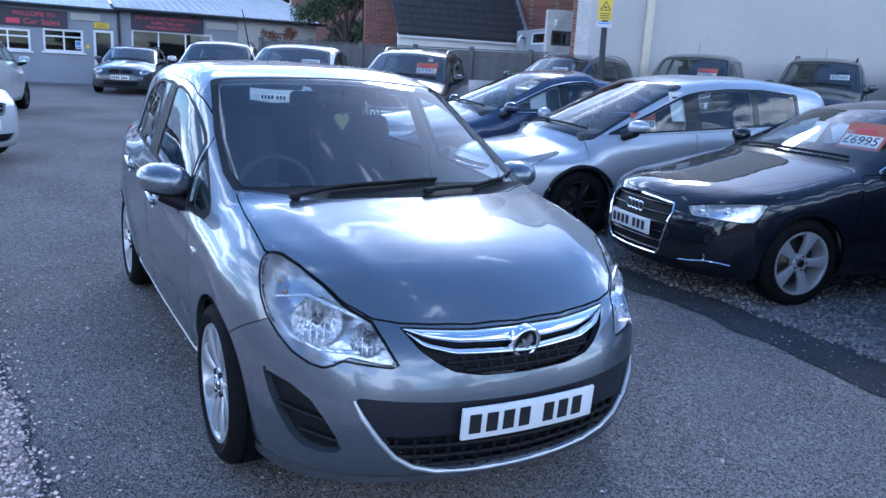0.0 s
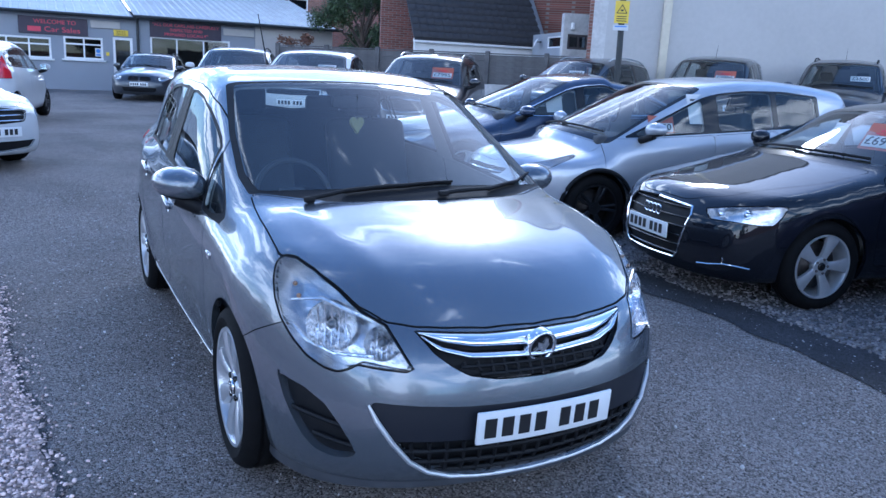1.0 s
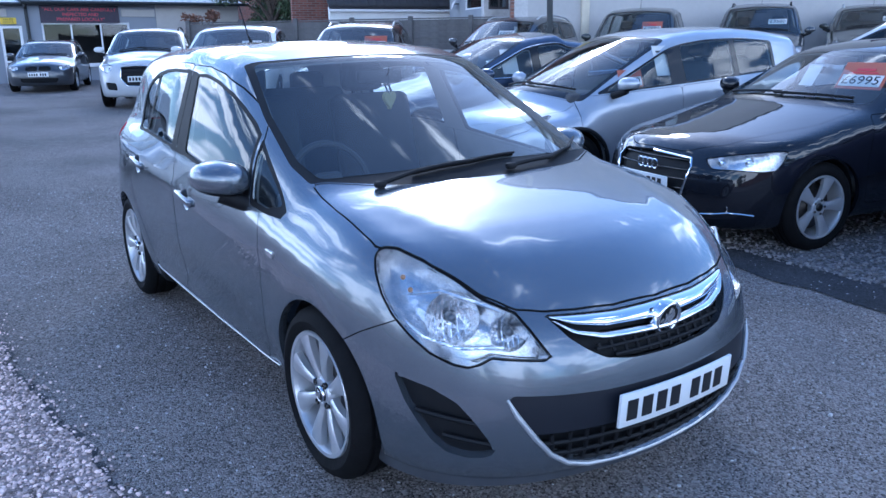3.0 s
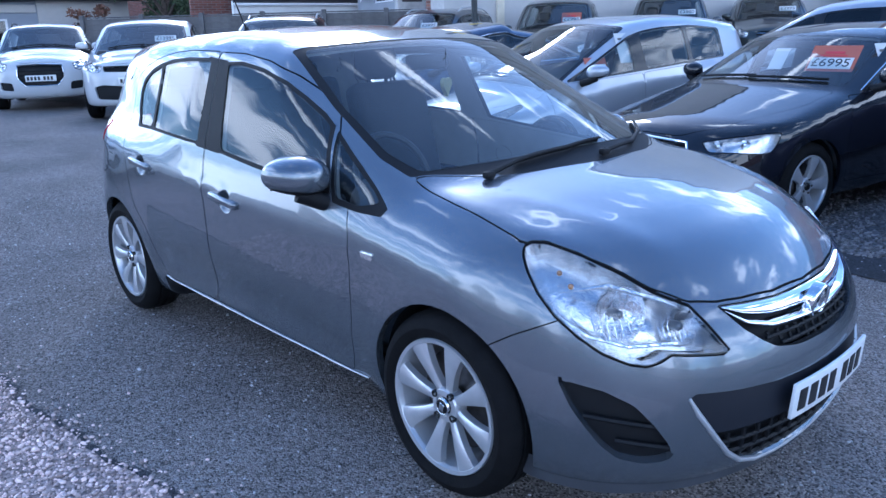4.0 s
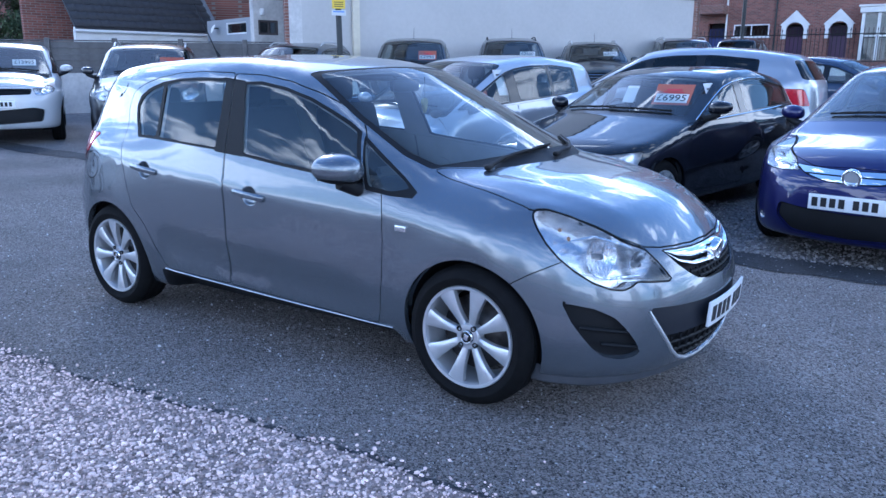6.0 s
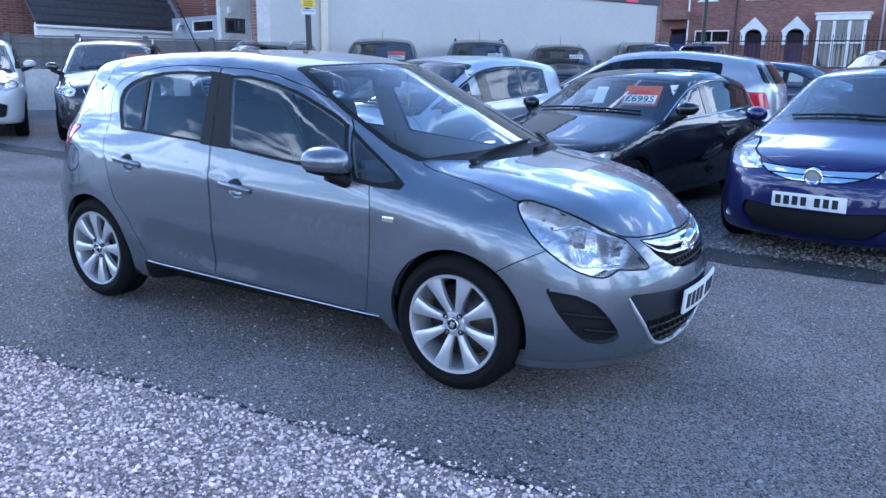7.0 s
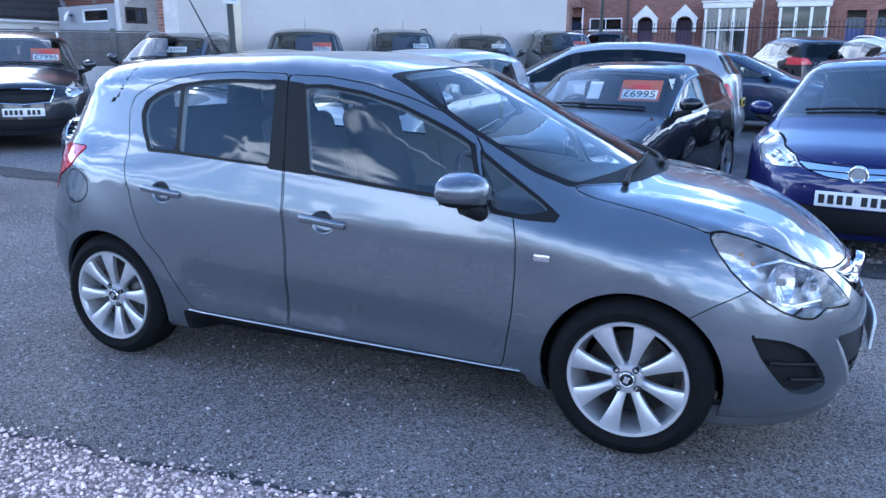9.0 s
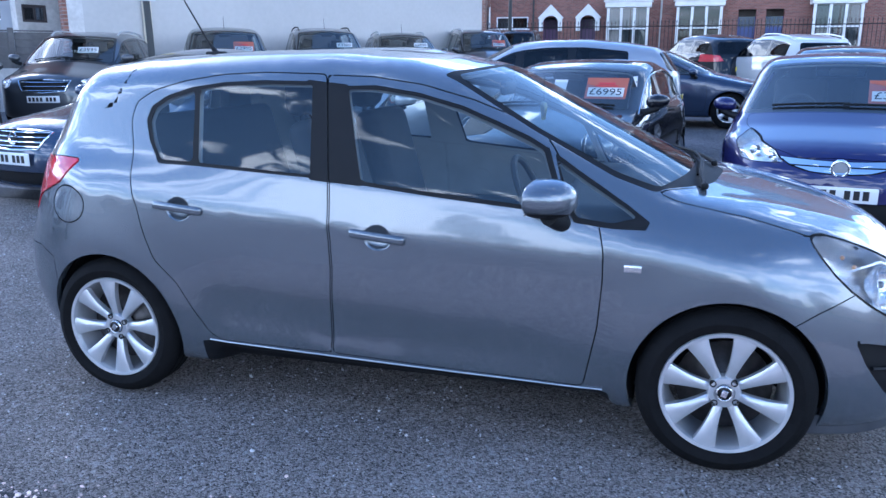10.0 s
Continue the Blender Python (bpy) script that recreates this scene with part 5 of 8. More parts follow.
# ---- the other cars ----
def lamp_inside(root, form, bowls, depth=0.06):
    """Bright housings and bowls behind both headlight lenses of a car."""
    for ob in [o for o in root.children if o.name.split(".")[0] == "headlight"]:
        sx = 1 if sum(v.co.x for v in ob.data.vertices) > 0 else -1
        V = np.array([v.co[:] for v in ob.data.vertices])
        F = np.array([p.vertices[:] for p in ob.data.polygons])
        G = grad(form, V)
        G /= np.linalg.norm(G, axis=1)[:, None]
        keep = (np.abs(form(V)) < 0.004)[F].all(1)
        mesh_part("lamp_housing", V - G * depth, F[keep], M["reflector"], ob)
        P, T, Q = skirts(V, F[keep], G, depth + 0.005)
        mesh_part("lamp_wall", P, T, M["reflector"], ob)
        for x, z, r in bowls:
            y = front_y(form, -x, z, 0.035)
            bowl("lamp_bowl", (sx * x, y, z), (sx * 0.25, -1, 0.1), r, r, M["chrome"], ob)
            sphere("bulb", (sx * x, y + 0.01, z), r * 0.28, M["lens"], ob)


def ring_path(form, pts, off=-0.004):
    """Points on a car's front along an outline, with its mirror image."""
    p = list(pts) + [(-x, z) for x, z in pts[::-1] if abs(x) > 1e-6]
    out = []
    for (x0, z0), (x1, z1) in zip(p, p[1:]):
        n = max(1, int(math.hypot(x1 - x0, z1 - z0) / 0.06))
        out += [(x0 + (x1 - x0) * i / n, z0 + (z1 - z0) * i / n) for i in range(n)]
    out.append(p[-1])
    return [(x, front_y(form, x, z, off), z) for x, z in out]


def wiper_pair(root, form, s):
    def zt(x, y):
        lo, hi = 0.5, 2.0
        for _ in range(14):
            m = (lo + hi) / 2
            if form(np.array([[x, y, m]]))[0] > 0:
                hi = m
            else:
                lo = m
        return hi
    for x0, x1 in ((-0.55, 0.05), (0.0, 0.6)):
        pts = [(x0 + (x1 - x0) * i / 6, s["cy"] + 0.075 + s["bow"] * (x0 + (x1 - x0) * i / 6) ** 2 + 0.02 * i / 6) for i in range(7)]
        part("wiper", tube([(x, y, zt(x, y) + 0.02) for x, y in pts], 0.011, 6), M["plastic"], root)


def road_car(name, s, coat, label, at, f, yb, yend, yc=None, lamp=None, grille=None, low=None, tail=None, bars=0, frame_pts=None, bowls=(), mirror=None, plate=0.46, card=None, cell=0.04,
             wheels=(0.2, 5, "plain", "alloy"), rails=False, fine=False, glass="glass", aerial=False, back_plate=False, fogs=None, strip=None, wip=True, sheet=None, shiny=False):
    """A parked car with its lamps, grille, mirrors and plate, stood on the yard."""
    looks = plain_looks(M[coat], glass)
    if shiny:
        looks["grille"] = ("grille", M["chrome"], 0.006, True, 0.014, "bright chrome grille bar")
    elif bars:
        looks["grille"] = ("grille", M["plastic"], -0.03, True, 0)
    root, form = build_car(name, s, M[coat], label, plain_feats(s, yb, yend, yc=yc, lamp=lamp, grille=grille, low=low, tail=tail), looks, cell=cell, group="parked cars", fine=fine, wheels=wheels)
    if bowls:
        lamp_inside(root, form, bowls)
    if grille and bars:
        xs, zs = [p[0] for p in grille], [p[1] for p in grille]
        for i in range(bars):
            z = min(zs) + (max(zs) - min(zs)) * (i + 0.6) / (bars + 0.2)
            cross = []
            for (u0, v0), (u1, v1) in zip(grille, grille[1:] + grille[:1]):
                if (v0 - z) * (v1 - z) < 0:
                    cross.append(u0 + (u1 - u0) * (z - v0) / (v1 - v0))
            xe = max(cross) - 0.012 if cross else 0.2
            part("grille_bar", tube([(x, front_y(form, x, z, -0.004 if shiny else 0.012), z) for x in np.linspace(-xe, xe, 11)], 0.008 if shiny else 0.006, 6), M["chrome" if strip != "dark" else "gloss"], root)
    if frame_pts:
        part("grille_frame", tube(ring_path(form, frame_pts), 0.009, 8), M["chrome"], root, "chrome grille surround")
    if fogs:
        for sx in (-1, 1):
            x, z, r = fogs
            y = front_y(form, sx * x, z)
            V, F = lathe([(0.0, r), (-0.012, r), (-0.015, r * 0.8), (-0.004, r * 0.3), (-0.002, 0.001)], 20, "z")
            o = mesh_part("fog_lamp", V, F, M["reflector"], root)
            o.matrix_local = pose(sx * x, y + 0.01, z, -90, 0, 180) @ Matrix.Rotation(math.pi, 4, "X") @ Matrix.Rotation(math.pi, 4, "Y")
    if mirror:
        door_mirror(root, s, mirror, M[coat], (0.21, 0.15, 0.14))
    if wip:
        wiper_pair(root, form, s)
    number_plate(root, form, plate)
    if back_plate:
        number_plate(root, form, 0.80, mat="yellowplate", front=False)
    if rails:
        for sx in (-1, 1):
            pts = []
            for y in np.linspace(s["wy"] + 0.35, s["ry"] - 0.15, 9):
                x = s["hw"] * 0.655
                lo, hi = 0.8, 2.2
                for _ in range(14):
                    m = (lo + hi) / 2
                    if form(np.array([[-x, y, m]]))[0] > 0:
                        hi = m
                    else:
                        lo = m
                e = min((y - s["wy"] - 0.35) / 0.12, (s["ry"] - 0.15 - y) / 0.12, 1.0)
                pts.append((sx * x, y, hi + 0.045 * max(e, 0.1)))
            part("roof_rail", tube(pts, 0.016, 8), M["plastic" if rails == "black" else "alloy"], root)
    if aerial:
        part("aerial", tube([(0, s["wy"] + 0.35, s["H"] - 0.02), (0, s["wy"] + 0.45, s["H"] + 0.22)], [0.006, 0.0025], 6), M["plastic"], root)
    if card:
        text, cx, cyy, cz = card[:4]
        price_card(root, text, (cx, cyy, cz), 0, -34, len(card) > 4)
    if sheet:
        cx, cyy, cz, yaw = sheet
        o = part("window_sheet", rbox((0.21, 0.004, 0.30), (0, 0, 0), 0.001, 1), M["paper"], root, "white printed sheet behind the glass")
        o.matrix_local = pose(cx, cyy, cz, -22, 0, yaw)
        bm = rbox((0.14, 0.002, 0.02), (0, -0.004, 0.09), 0, 1)
        part("bar", bm, M["ink"], o, smooth=False)
    root.matrix_world = heading(*at, *f)
    return root, form


hex_g = [(-0.3, 0.285), (0.0, 0.285), (0.30, 0.290), (0.345, 0.33), (0.405, 0.61), (0.37, 0.67), (0.0, 0.69), (-0.3, 0.69)]
sA = hatch_spec(fo=0.86, wb=2.60, ro=0.85, hw=0.885, H=1.425, R=0.316, ra=0.345, cy=0.30, wy=1.12, mid=1.8, ry=2.95, rz=1.31, ty=3.30, tz=0.98, hz=0.72, cwz=0.985, bz0=0.90, bz1=1.0, lean=0.34, rk=0.10, hk=0.06, fk=0.08, cf2=0.26, cf6=0.8, hcrown=0.06, rtaper=0.05, crease=0.012, cz=0.86, cs=0.03)
blackcar, fA = road_car("black_hatchback", sA, "black", "glossy black hatchback with a silver-framed grille on gravel", (3.46, 1.40), (-0.98, 0.19), 1.56, 2.82, None,
    lamp=[(-0.10, 0.672), (-0.05, 0.612), (0.13, 0.612), (0.29, 0.600), (0.36, 0.610), (0.40, 0.67), (0.42, 0.735), (0.28, 0.728), (0.10, 0.708)], grille=hex_g, bars=6, strip="dark",
    frame_pts=[(0.0, 0.688), (0.365, 0.668), (0.402, 0.61), (0.345, 0.335), (0.30, 0.292), (0.0, 0.287)], bowls=((0.56, 0.655, 0.032), (0.70, 0.665, 0.032)), low=None,
    mirror=(0.93, 0.80, 1.05), plate=0.475, card=("£6995", 0.44, 0.80, 1.165), cell=0.026, wheels=(0.222, 5, "plain", "alloy"), fine=True, fogs=(0.64, 0.345, 0.028), sheet=(0.70, 1.10, 1.13, 90))
part("window_line", tube([(side_x(fA, y, z, 0.004) * -1, y, z) for y, z in dlo_piece(sA, sA["cy"] - 0.3, 2.82)[::2]], 0.006, 5), M["chrome"], blackcar, "bright strip round the side windows")
t = part("paper_note", rbox((0.13, 0.004, 0.20), (0, 0, 0), 0.001, 1), M["paper"], blackcar, "white paper note behind the screen")
t.matrix_local = pose(-0.02, 0.78, 1.16, -36, 0, 0)

sB = hatch_spec(fo=0.91, wb=2.695, ro=0.86, hw=0.915, H=1.485, R=0.33, ra=0.362, cy=0.12, wy=1.08, mid=1.8, ry=3.0, rz=1.37, ty=3.35, tz=1.03, hz=0.76, cwz=1.02, bz0=0.93, bz1=1.05, lean=0.34, rk=0.10, hk=0.07, fk=0.08, cf2=0.30, cf6=0.9, hcrown=0.07, rtaper=0.06)
bluecar, fB = road_car("blue_hatchback", sB, "blue", "deep blue hatchback with a chrome grille bar", (3.50, -1.13), (-0.986, 0.165), 1.55, 2.80, None,
    lamp=[(0.15, 0.705), (0.20, 0.745), (0.48, 0.885), (0.36, 0.872), (0.20, 0.848), (-0.09, 0.785), (-0.215, 0.705), (-0.07, 0.693), (0.03, 0.693)], grille=[(-0.3, 0.640), (0.0, 0.640), (0.20, 0.652), (0.34, 0.69), (0.43, 0.745), (0.2, 0.735), (0.0, 0.73), (-0.3, 0.73)], bars=1, strip="dark", shiny=True,
    low=[(-0.3, 0.23), (0.0, 0.23), (0.40, 0.25), (0.52, 0.36), (0.50, 0.46), (0.30, 0.44), (0.0, 0.43), (-0.3, 0.43)], bowls=((0.60, 0.765, 0.042), (0.47, 0.735, 0.03)),
    mirror=(0.97, 0.58, 1.03), plate=0.505, card=("£3995", 0.40, 0.62, 1.16), cell=0.026, wheels=(0.225, 5, "twin", "alloy"), fogs=(0.64, 0.33, 0.04))
V, F = lathe([(0.02, 0.066), (-0.006, 0.066), (-0.012, 0.060), (-0.010, 0.050), (-0.006, 0.047)], 32, "z")
o = mesh_part("badge", V, F, M["chrome"], bluecar)
o.matrix_local = pose(0, front_y(fB, 0, 0.685) - 0.020, 0.685, 98, 0, 0) @ Matrix.Rotation(math.pi, 4, "X")
V, F = lathe([(-0.005, 0.048), (-0.007, 0.0005)], 24, "z")
mesh_part("badge_field", V, F, M["alloy"], o)
for k in (-1.5, -0.5, 0.5, 1.5):
    a = [2 * math.pi * i / 20 for i in range(21)]
    part("badge_ring", tube([(k * 0.052 + 0.034 * math.cos(b), front_y(fA, 0, 0.60) - 0.006, 0.60 + 0.034 * math.sin(b)) for b in a], 0.005, 6), M["chrome"], blackcar)
for sx in (-1, 1):
    part("bumper_strip", tube([(sx * x, front_y(fA, -x, z, -0.002), z) for x, z in ((0.50, 0.295), (0.58, 0.303), (0.66, 0.318), (0.72, 0.312), (0.76, 0.30))], 0.006, 6), M["chrome"], blackcar, "bright strip under the fog lamp")
sC = hatch_spec(fo=0.93, wb=2.595, ro=0.86, hw=0.885, H=1.56, R=0.32, ra=0.352, cy=-0.05, wy=1.05, mid=1.8, ry=3.1, rz=1.46, ty=3.27, tz=1.10, hz=0.74, cwz=1.0, bz0=0.93, bz1=1.12, lean=0.34, rk=0.11, hk=0.07, fk=0.08, cf2=0.30, cf6=0.9, rtaper=0.07, crease=0.014, cz=0.90, cs=0.07)
palecar, fC = road_car("pale_silver_hatchback", sC, "pale", "pale silver five-door hatchback with black alloy wheels", (3.30, 3.70), (-0.987, 0.155), 1.25, 2.62, 2.02,
    lamp=[(0.0, 0.64), (0.10, 0.63), (0.30, 0.70), (0.44, 0.79), (0.40, 0.81), (0.20, 0.745), (0.0, 0.70)], grille=[(-0.3, 0.58), (0.0, 0.58), (0.45, 0.61), (0.50, 0.66), (0.0, 0.67), (-0.3, 0.67)], bars=1, low=[(-0.3, 0.24), (0.0, 0.24), (0.45, 0.27), (0.5, 0.42), (0.0, 0.42), (-0.3, 0.42)], bowls=((0.58, 0.69, 0.04),),
    mirror=(0.955, 0.50, 1.06), plate=0.50, cell=0.03, wheels=(0.222, 5, "twin", "darkalloy"), sheet=(0.72, 1.10, 1.25, 90))
for sx in (-1, 1):
    for cw in (0.0, sC["wb"]):
        arc = [(cw + (sC["ra"] + 0.016) * math.cos(a), sC["R"] + (sC["ra"] + 0.016) * math.sin(a)) for a in np.linspace(-0.15, math.pi + 0.15, 26)]
        part("arch_trim", tube([(sx * -side_x(fC, y, z, -0.006), y, z) for y, z in arc], 0.021, 8), M["plastic"], palecar, "black wheel arch trim")
c = part("price_card", rbox((0.004, 0.28, 0.17), (0, 0, 0), 0.001, 1), M["orange"], palecar, "orange-red card with white panel behind the side glass")
c.matrix_local = pose(0.735, 0.70, 1.10, 0, -20, 0)
part("price_panel", rbox((0.003, 0.25, 0.085), (0.004, 0, -0.03), 0.001, 1), M["paper"], c)
lettering("950", 0.085, pose(0.0075, 0.03, -0.03, 90, 0, 90), M["ink"], c, 0.15)

sD = hatch_spec(fo=0.95, wb=2.71, ro=1.14, hw=0.925, H=1.48, R=0.325, ra=0.358, cy=0.30, wy=1.20, mid=1.8, ry=2.35, rz=1.37, ty=3.20, tz=1.04, boot=1, cwz=0.99, hz=0.74, bz0=0.92, bz1=1.02, lean=0.36, rk=0.11, hk=0.06, fk=0.09, cf2=0.26, cf6=0.8, rcrown=0.1)
saloon, fD = road_car("dark_saloon", sD, "navy", "dark blue-grey saloon with a chrome slatted grille", (3.05, 5.80), (-0.985, 0.17), 1.45, 2.95, 2.30,
    lamp=[(0.02, 0.63), (0.10, 0.60), (0.30, 0.65), (0.42, 0.75), (0.38, 0.775), (0.15, 0.745), (0.02, 0.72)], grille=[(-0.3, 0.565), (0.0, 0.565), (0.32, 0.575), (0.40, 0.72), (0.0, 0.735), (-0.3, 0.735)], bars=4, frame_pts=[(0.0, 0.735), (0.40, 0.722), (0.325, 0.572), (0.0, 0.56)],
    low=[(-0.3, 0.22), (0.0, 0.22), (0.5, 0.25), (0.55, 0.36), (0.0, 0.36), (-0.3, 0.36)], bowls=((0.58, 0.675, 0.045),), mirror=(0.97, 0.70, 1.01), plate=0.48, cell=0.035, wheels=(0.22, 5, "plain", "alloy"), sheet=(0.70, 1.15, 1.14, 90))
part("window_line", tube([(side_x(fD, y, z, 0.004) * -1, y, z) for y, z in dlo_piece(sD, sD["cy"] - 0.3, 2.95)[::2]], 0.007, 5), M["chrome"], saloon, "bright strip round the side windows")
V, F = lathe([(0.01, 0.06), (-0.006, 0.06), (-0.01, 0.054), (-0.006, 0.048)], 28, "z")
o = mesh_part("badge", V, F, M["chrome"], saloon)
o.matrix_local = pose(0, front_y(fD, 0, 0.66) - 0.004, 0.66, 90, 0, 0)

sE = hatch_spec(fo=0.88, wb=2.64, ro=0.92, hw=0.925, H=1.635, R=0.35, ra=0.388, cy=0.18, wy=1.02, mid=1.8, ry=3.1, rz=1.52, ty=3.40, tz=1.12, hz=0.90, cwz=1.13, bz0=1.03, bz1=1.16, zs=0.24, cz=0.98, lean=0.32, rk=0.12, hk=0.08, fk=0.10, cf2=0.24, cf6=0.7, tuck=[(0.1, 0.10), (0.3, 0.05), (0.45, 0.02), (0.7, 0.0), (0.95, 0.004), (1.1, 0.03), (1.8, 0.05)])
kg = [(-0.3, 0.66), (0.0, 0.66), (0.34, 0.69), (0.42, 0.86), (0.0, 0.875), (-0.3, 0.875)]
road_car("brown_suv", sE, "brown", "dark grey-brown sport utility car with chrome-edged grille", (4.55, 9.82), (-0.62, -0.78), 1.30, 2.95, 2.20,
    lamp=[(-0.04, 0.76), (0.06, 0.74), (0.28, 0.80), (0.42, 0.93), (0.38, 0.95), (0.10, 0.90), (-0.03, 0.87)], grille=kg, bars=2, strip="dark", frame_pts=[(0.0, 0.872), (0.42, 0.858), (0.34, 0.69), (0.0, 0.665)], low=[(-0.3, 0.30), (0.0, 0.30), (0.50, 0.34), (0.55, 0.46), (0.0, 0.46), (-0.3, 0.46)],
    bowls=((0.58, 0.83, 0.05),), mirror=(0.99, 0.60, 1.16), plate=0.56, card=("£7995", 0.38, 0.62, 1.30), cell=0.04, rails=True, fogs=(0.62, 0.50, 0.045))
wg = [(-0.3, 0.80), (0.0, 0.80), (0.48, 0.81), (0.50, 0.89), (0.0, 0.90), (-0.3, 0.90)]
sV = hatch_spec(fo=0.87, wb=2.66, ro=0.84, hw=0.945, H=1.63, R=0.36, ra=0.40, cy=0.12, wy=1.0, mid=1.8, ry=3.1, rz=1.48, ty=3.35, tz=1.20, hz=0.95, cwz=1.13, bz0=1.06, bz1=1.24, zs=0.26, cz=0.98, lean=0.30, rk=0.11, hk=0.08, fk=0.10, cf2=0.20, cf6=0.6, tuck=[(0.1, 0.10), (0.3, 0.05), (0.45, 0.02), (0.7, 0.0), (1.0, 0.004), (1.1, 0.03), (1.8, 0.05)])
road_car("white_suv", sV, "white", "white compact sport utility car with slatted dark grille", (3.10, 11.8), (-0.50, -0.87), 1.30, 2.95, 2.20,
    lamp=[(-0.06, 0.80), (0.06, 0.79), (0.30, 0.84), (0.44, 0.92), (0.40, 0.945), (0.10, 0.905), (-0.05, 0.90)], grille=wg, bars=3, strip="dark", low=[(-0.3, 0.34), (0.0, 0.34), (0.62, 0.38), (0.66, 0.56), (0.52, 0.60), (0.0, 0.56), (-0.3, 0.56)],
    bowls=((0.66, 0.86, 0.04),), mirror=(1.03, 0.58, 1.19), plate=0.66, card=("£13995", 0.38, 0.56, 1.29, "white"), cell=0.04, wheels=(0.24, 5, "plain", "darkalloy"))
road_car("white_suv", sE, "white", "white sport utility car with large framed grille", (2.45, 15.0), (-0.36, -0.93), 1.30, 2.95, 2.20,
    lamp=[(-0.02, 0.76), (0.08, 0.72), (0.28, 0.79), (0.42, 0.91), (0.38, 0.93), (0.12, 0.88), (0.0, 0.86)], grille=[(-0.3, 0.46), (0.0, 0.46), (0.28, 0.47), (0.40, 0.62), (0.38, 0.84), (0.0, 0.86), (-0.3, 0.86)], bars=5, strip="dark", frame_pts=[(0.0, 0.86), (0.38, 0.84), (0.40, 0.62), (0.28, 0.47), (0.0, 0.46)],
    low=[(0.48, 0.38), (0.70, 0.40), (0.72, 0.54), (0.5, 0.52)], bowls=((0.60, 0.82, 0.045),), mirror=(0.99, 0.60, 1.16), plate=0.60, cell=0.045, rails="black")
sH = hatch_spec(fo=0.88, wb=2.60, ro=0.90, hw=0.915, H=1.74, R=0.355, ra=0.392, cy=0.15, wy=0.92, mid=1.8, ry=3.15, rz=1.66, ty=3.35, tz=1.16, hz=0.95, cwz=1.15, bz0=1.06, bz1=1.14, zs=0.26, cz=0.98, lean=0.24, rk=0.11, hk=0.08, fk=0.09, cf2=0.20, cf6=0.6, tuck=[(0.1, 0.10), (0.3, 0.05), (0.45, 0.02), (0.7, 0.0), (1.0, 0.004), (1.1, 0.03), (1.8, 0.05)])
suv_front = dict(lamp=[(-0.02, 0.76), (0.08, 0.72), (0.28, 0.79), (0.42, 0.91), (0.38, 0.93), (0.12, 0.88), (0.0, 0.86)], grille=kg, bars=3, bowls=((0.60, 0.82, 0.045),), mirror=(0.99, 0.55, 1.18), plate=0.56, cell=0.05)
road_car("dark_suv", sE, "grey", "dark grey sport utility car with chrome grille bars", (7.9, 10.5), (-0.93, -0.36), 1.30, 2.95, 2.20, rails=True, card=("£3995", 0.30, 0.60, 1.32, "white"), frame_pts=[(0.0, 0.872), (0.42, 0.858), (0.34, 0.69), (0.0, 0.665)], **suv_front)
road_car("tall_green_car", sH, "green", "dark green tall car nosed away from a white wall", (10.2, 8.6), (-0.84, -0.54), 1.30, 3.0, 2.20, aerial=True, card=("£2995", 0.35, 0.55, 1.36), **suv_front)
road_car("tall_green_car", sH, "grey", "dark sport utility car with high roof rails", (12.9, 7.55), (-0.84, -0.54), 1.30, 3.0, 2.20, aerial=True, rails="black", card=("£3500", 0.35, 0.55, 1.36, "white"), **suv_front)
road_car("dark_suv", sE, "green", "dark green sport utility car by a white wall", (15.7, 6.6), (-0.86, -0.50), 1.30, 2.95, 2.20, aerial=True, rails=True, card=("£3995", 0.35, 0.60, 1.32, "white"), **suv_front)
road_car("tall_grey_car", sH, "grey", "dark grey tall car by a white wall's end", (19.2, 5.3), (-0.88, -0.46), 1.30, 3.0, 2.20, rails=True, card=("£4995", 0.35, 0.55, 1.36), **suv_front)

sF = hatch_spec(fo=0.80, wb=2.81, ro=1.0, hw=0.905, H=1.43, R=0.32, ra=0.355, cy=0.35, wy=1.2, mid=2.0, ry=3.35, rz=1.35, ty=3.70, tz=1.0, hz=0.74, cwz=1.0, bz0=0.92, bz1=1.02, lean=0.34, rk=0.11, hk=0.06, fk=0.08, cf2=0.22, cf6=0.7)
road_car("grey_estate", sF, "grey", "dark grey estate car outside the sales office", (1.55, 22.9), (-0.30, -0.95), 1.5, 3.35, 2.45, lamp=[(-0.02, 0.64), (0.08, 0.60), (0.30, 0.65), (0.40, 0.71), (0.30, 0.735), (0.0, 0.715)], grille=[(0.025, 0.60), (0.30, 0.60), (0.33, 0.66), (0.29, 0.715), (0.025, 0.715)], bars=0, frame_pts=None, low=[(-0.3, 0.26), (0.0, 0.26), (0.45, 0.28), (0.5, 0.40), (0.0, 0.40), (-0.3, 0.40)], bowls=((0.56, 0.67, 0.045),), mirror=(0.95, 0.78, 1.0), plate=0.50, cell=0.04, rails="black")
sS = hatch_spec(fo=0.92, wb=2.72, ro=0.80, hw=0.89, H=1.62, R=0.32, ra=0.352, cy=-0.10, wy=1.0, mid=1.8, ry=3.15, rz=1.50, ty=3.42, tz=1.15, hz=0.74, cwz=1.0, bz0=0.95, bz1=1.20, lean=0.32, rk=0.12, hk=0.07, fk=0.08, cf2=0.30, cf6=0.9, rtaper=0.05)
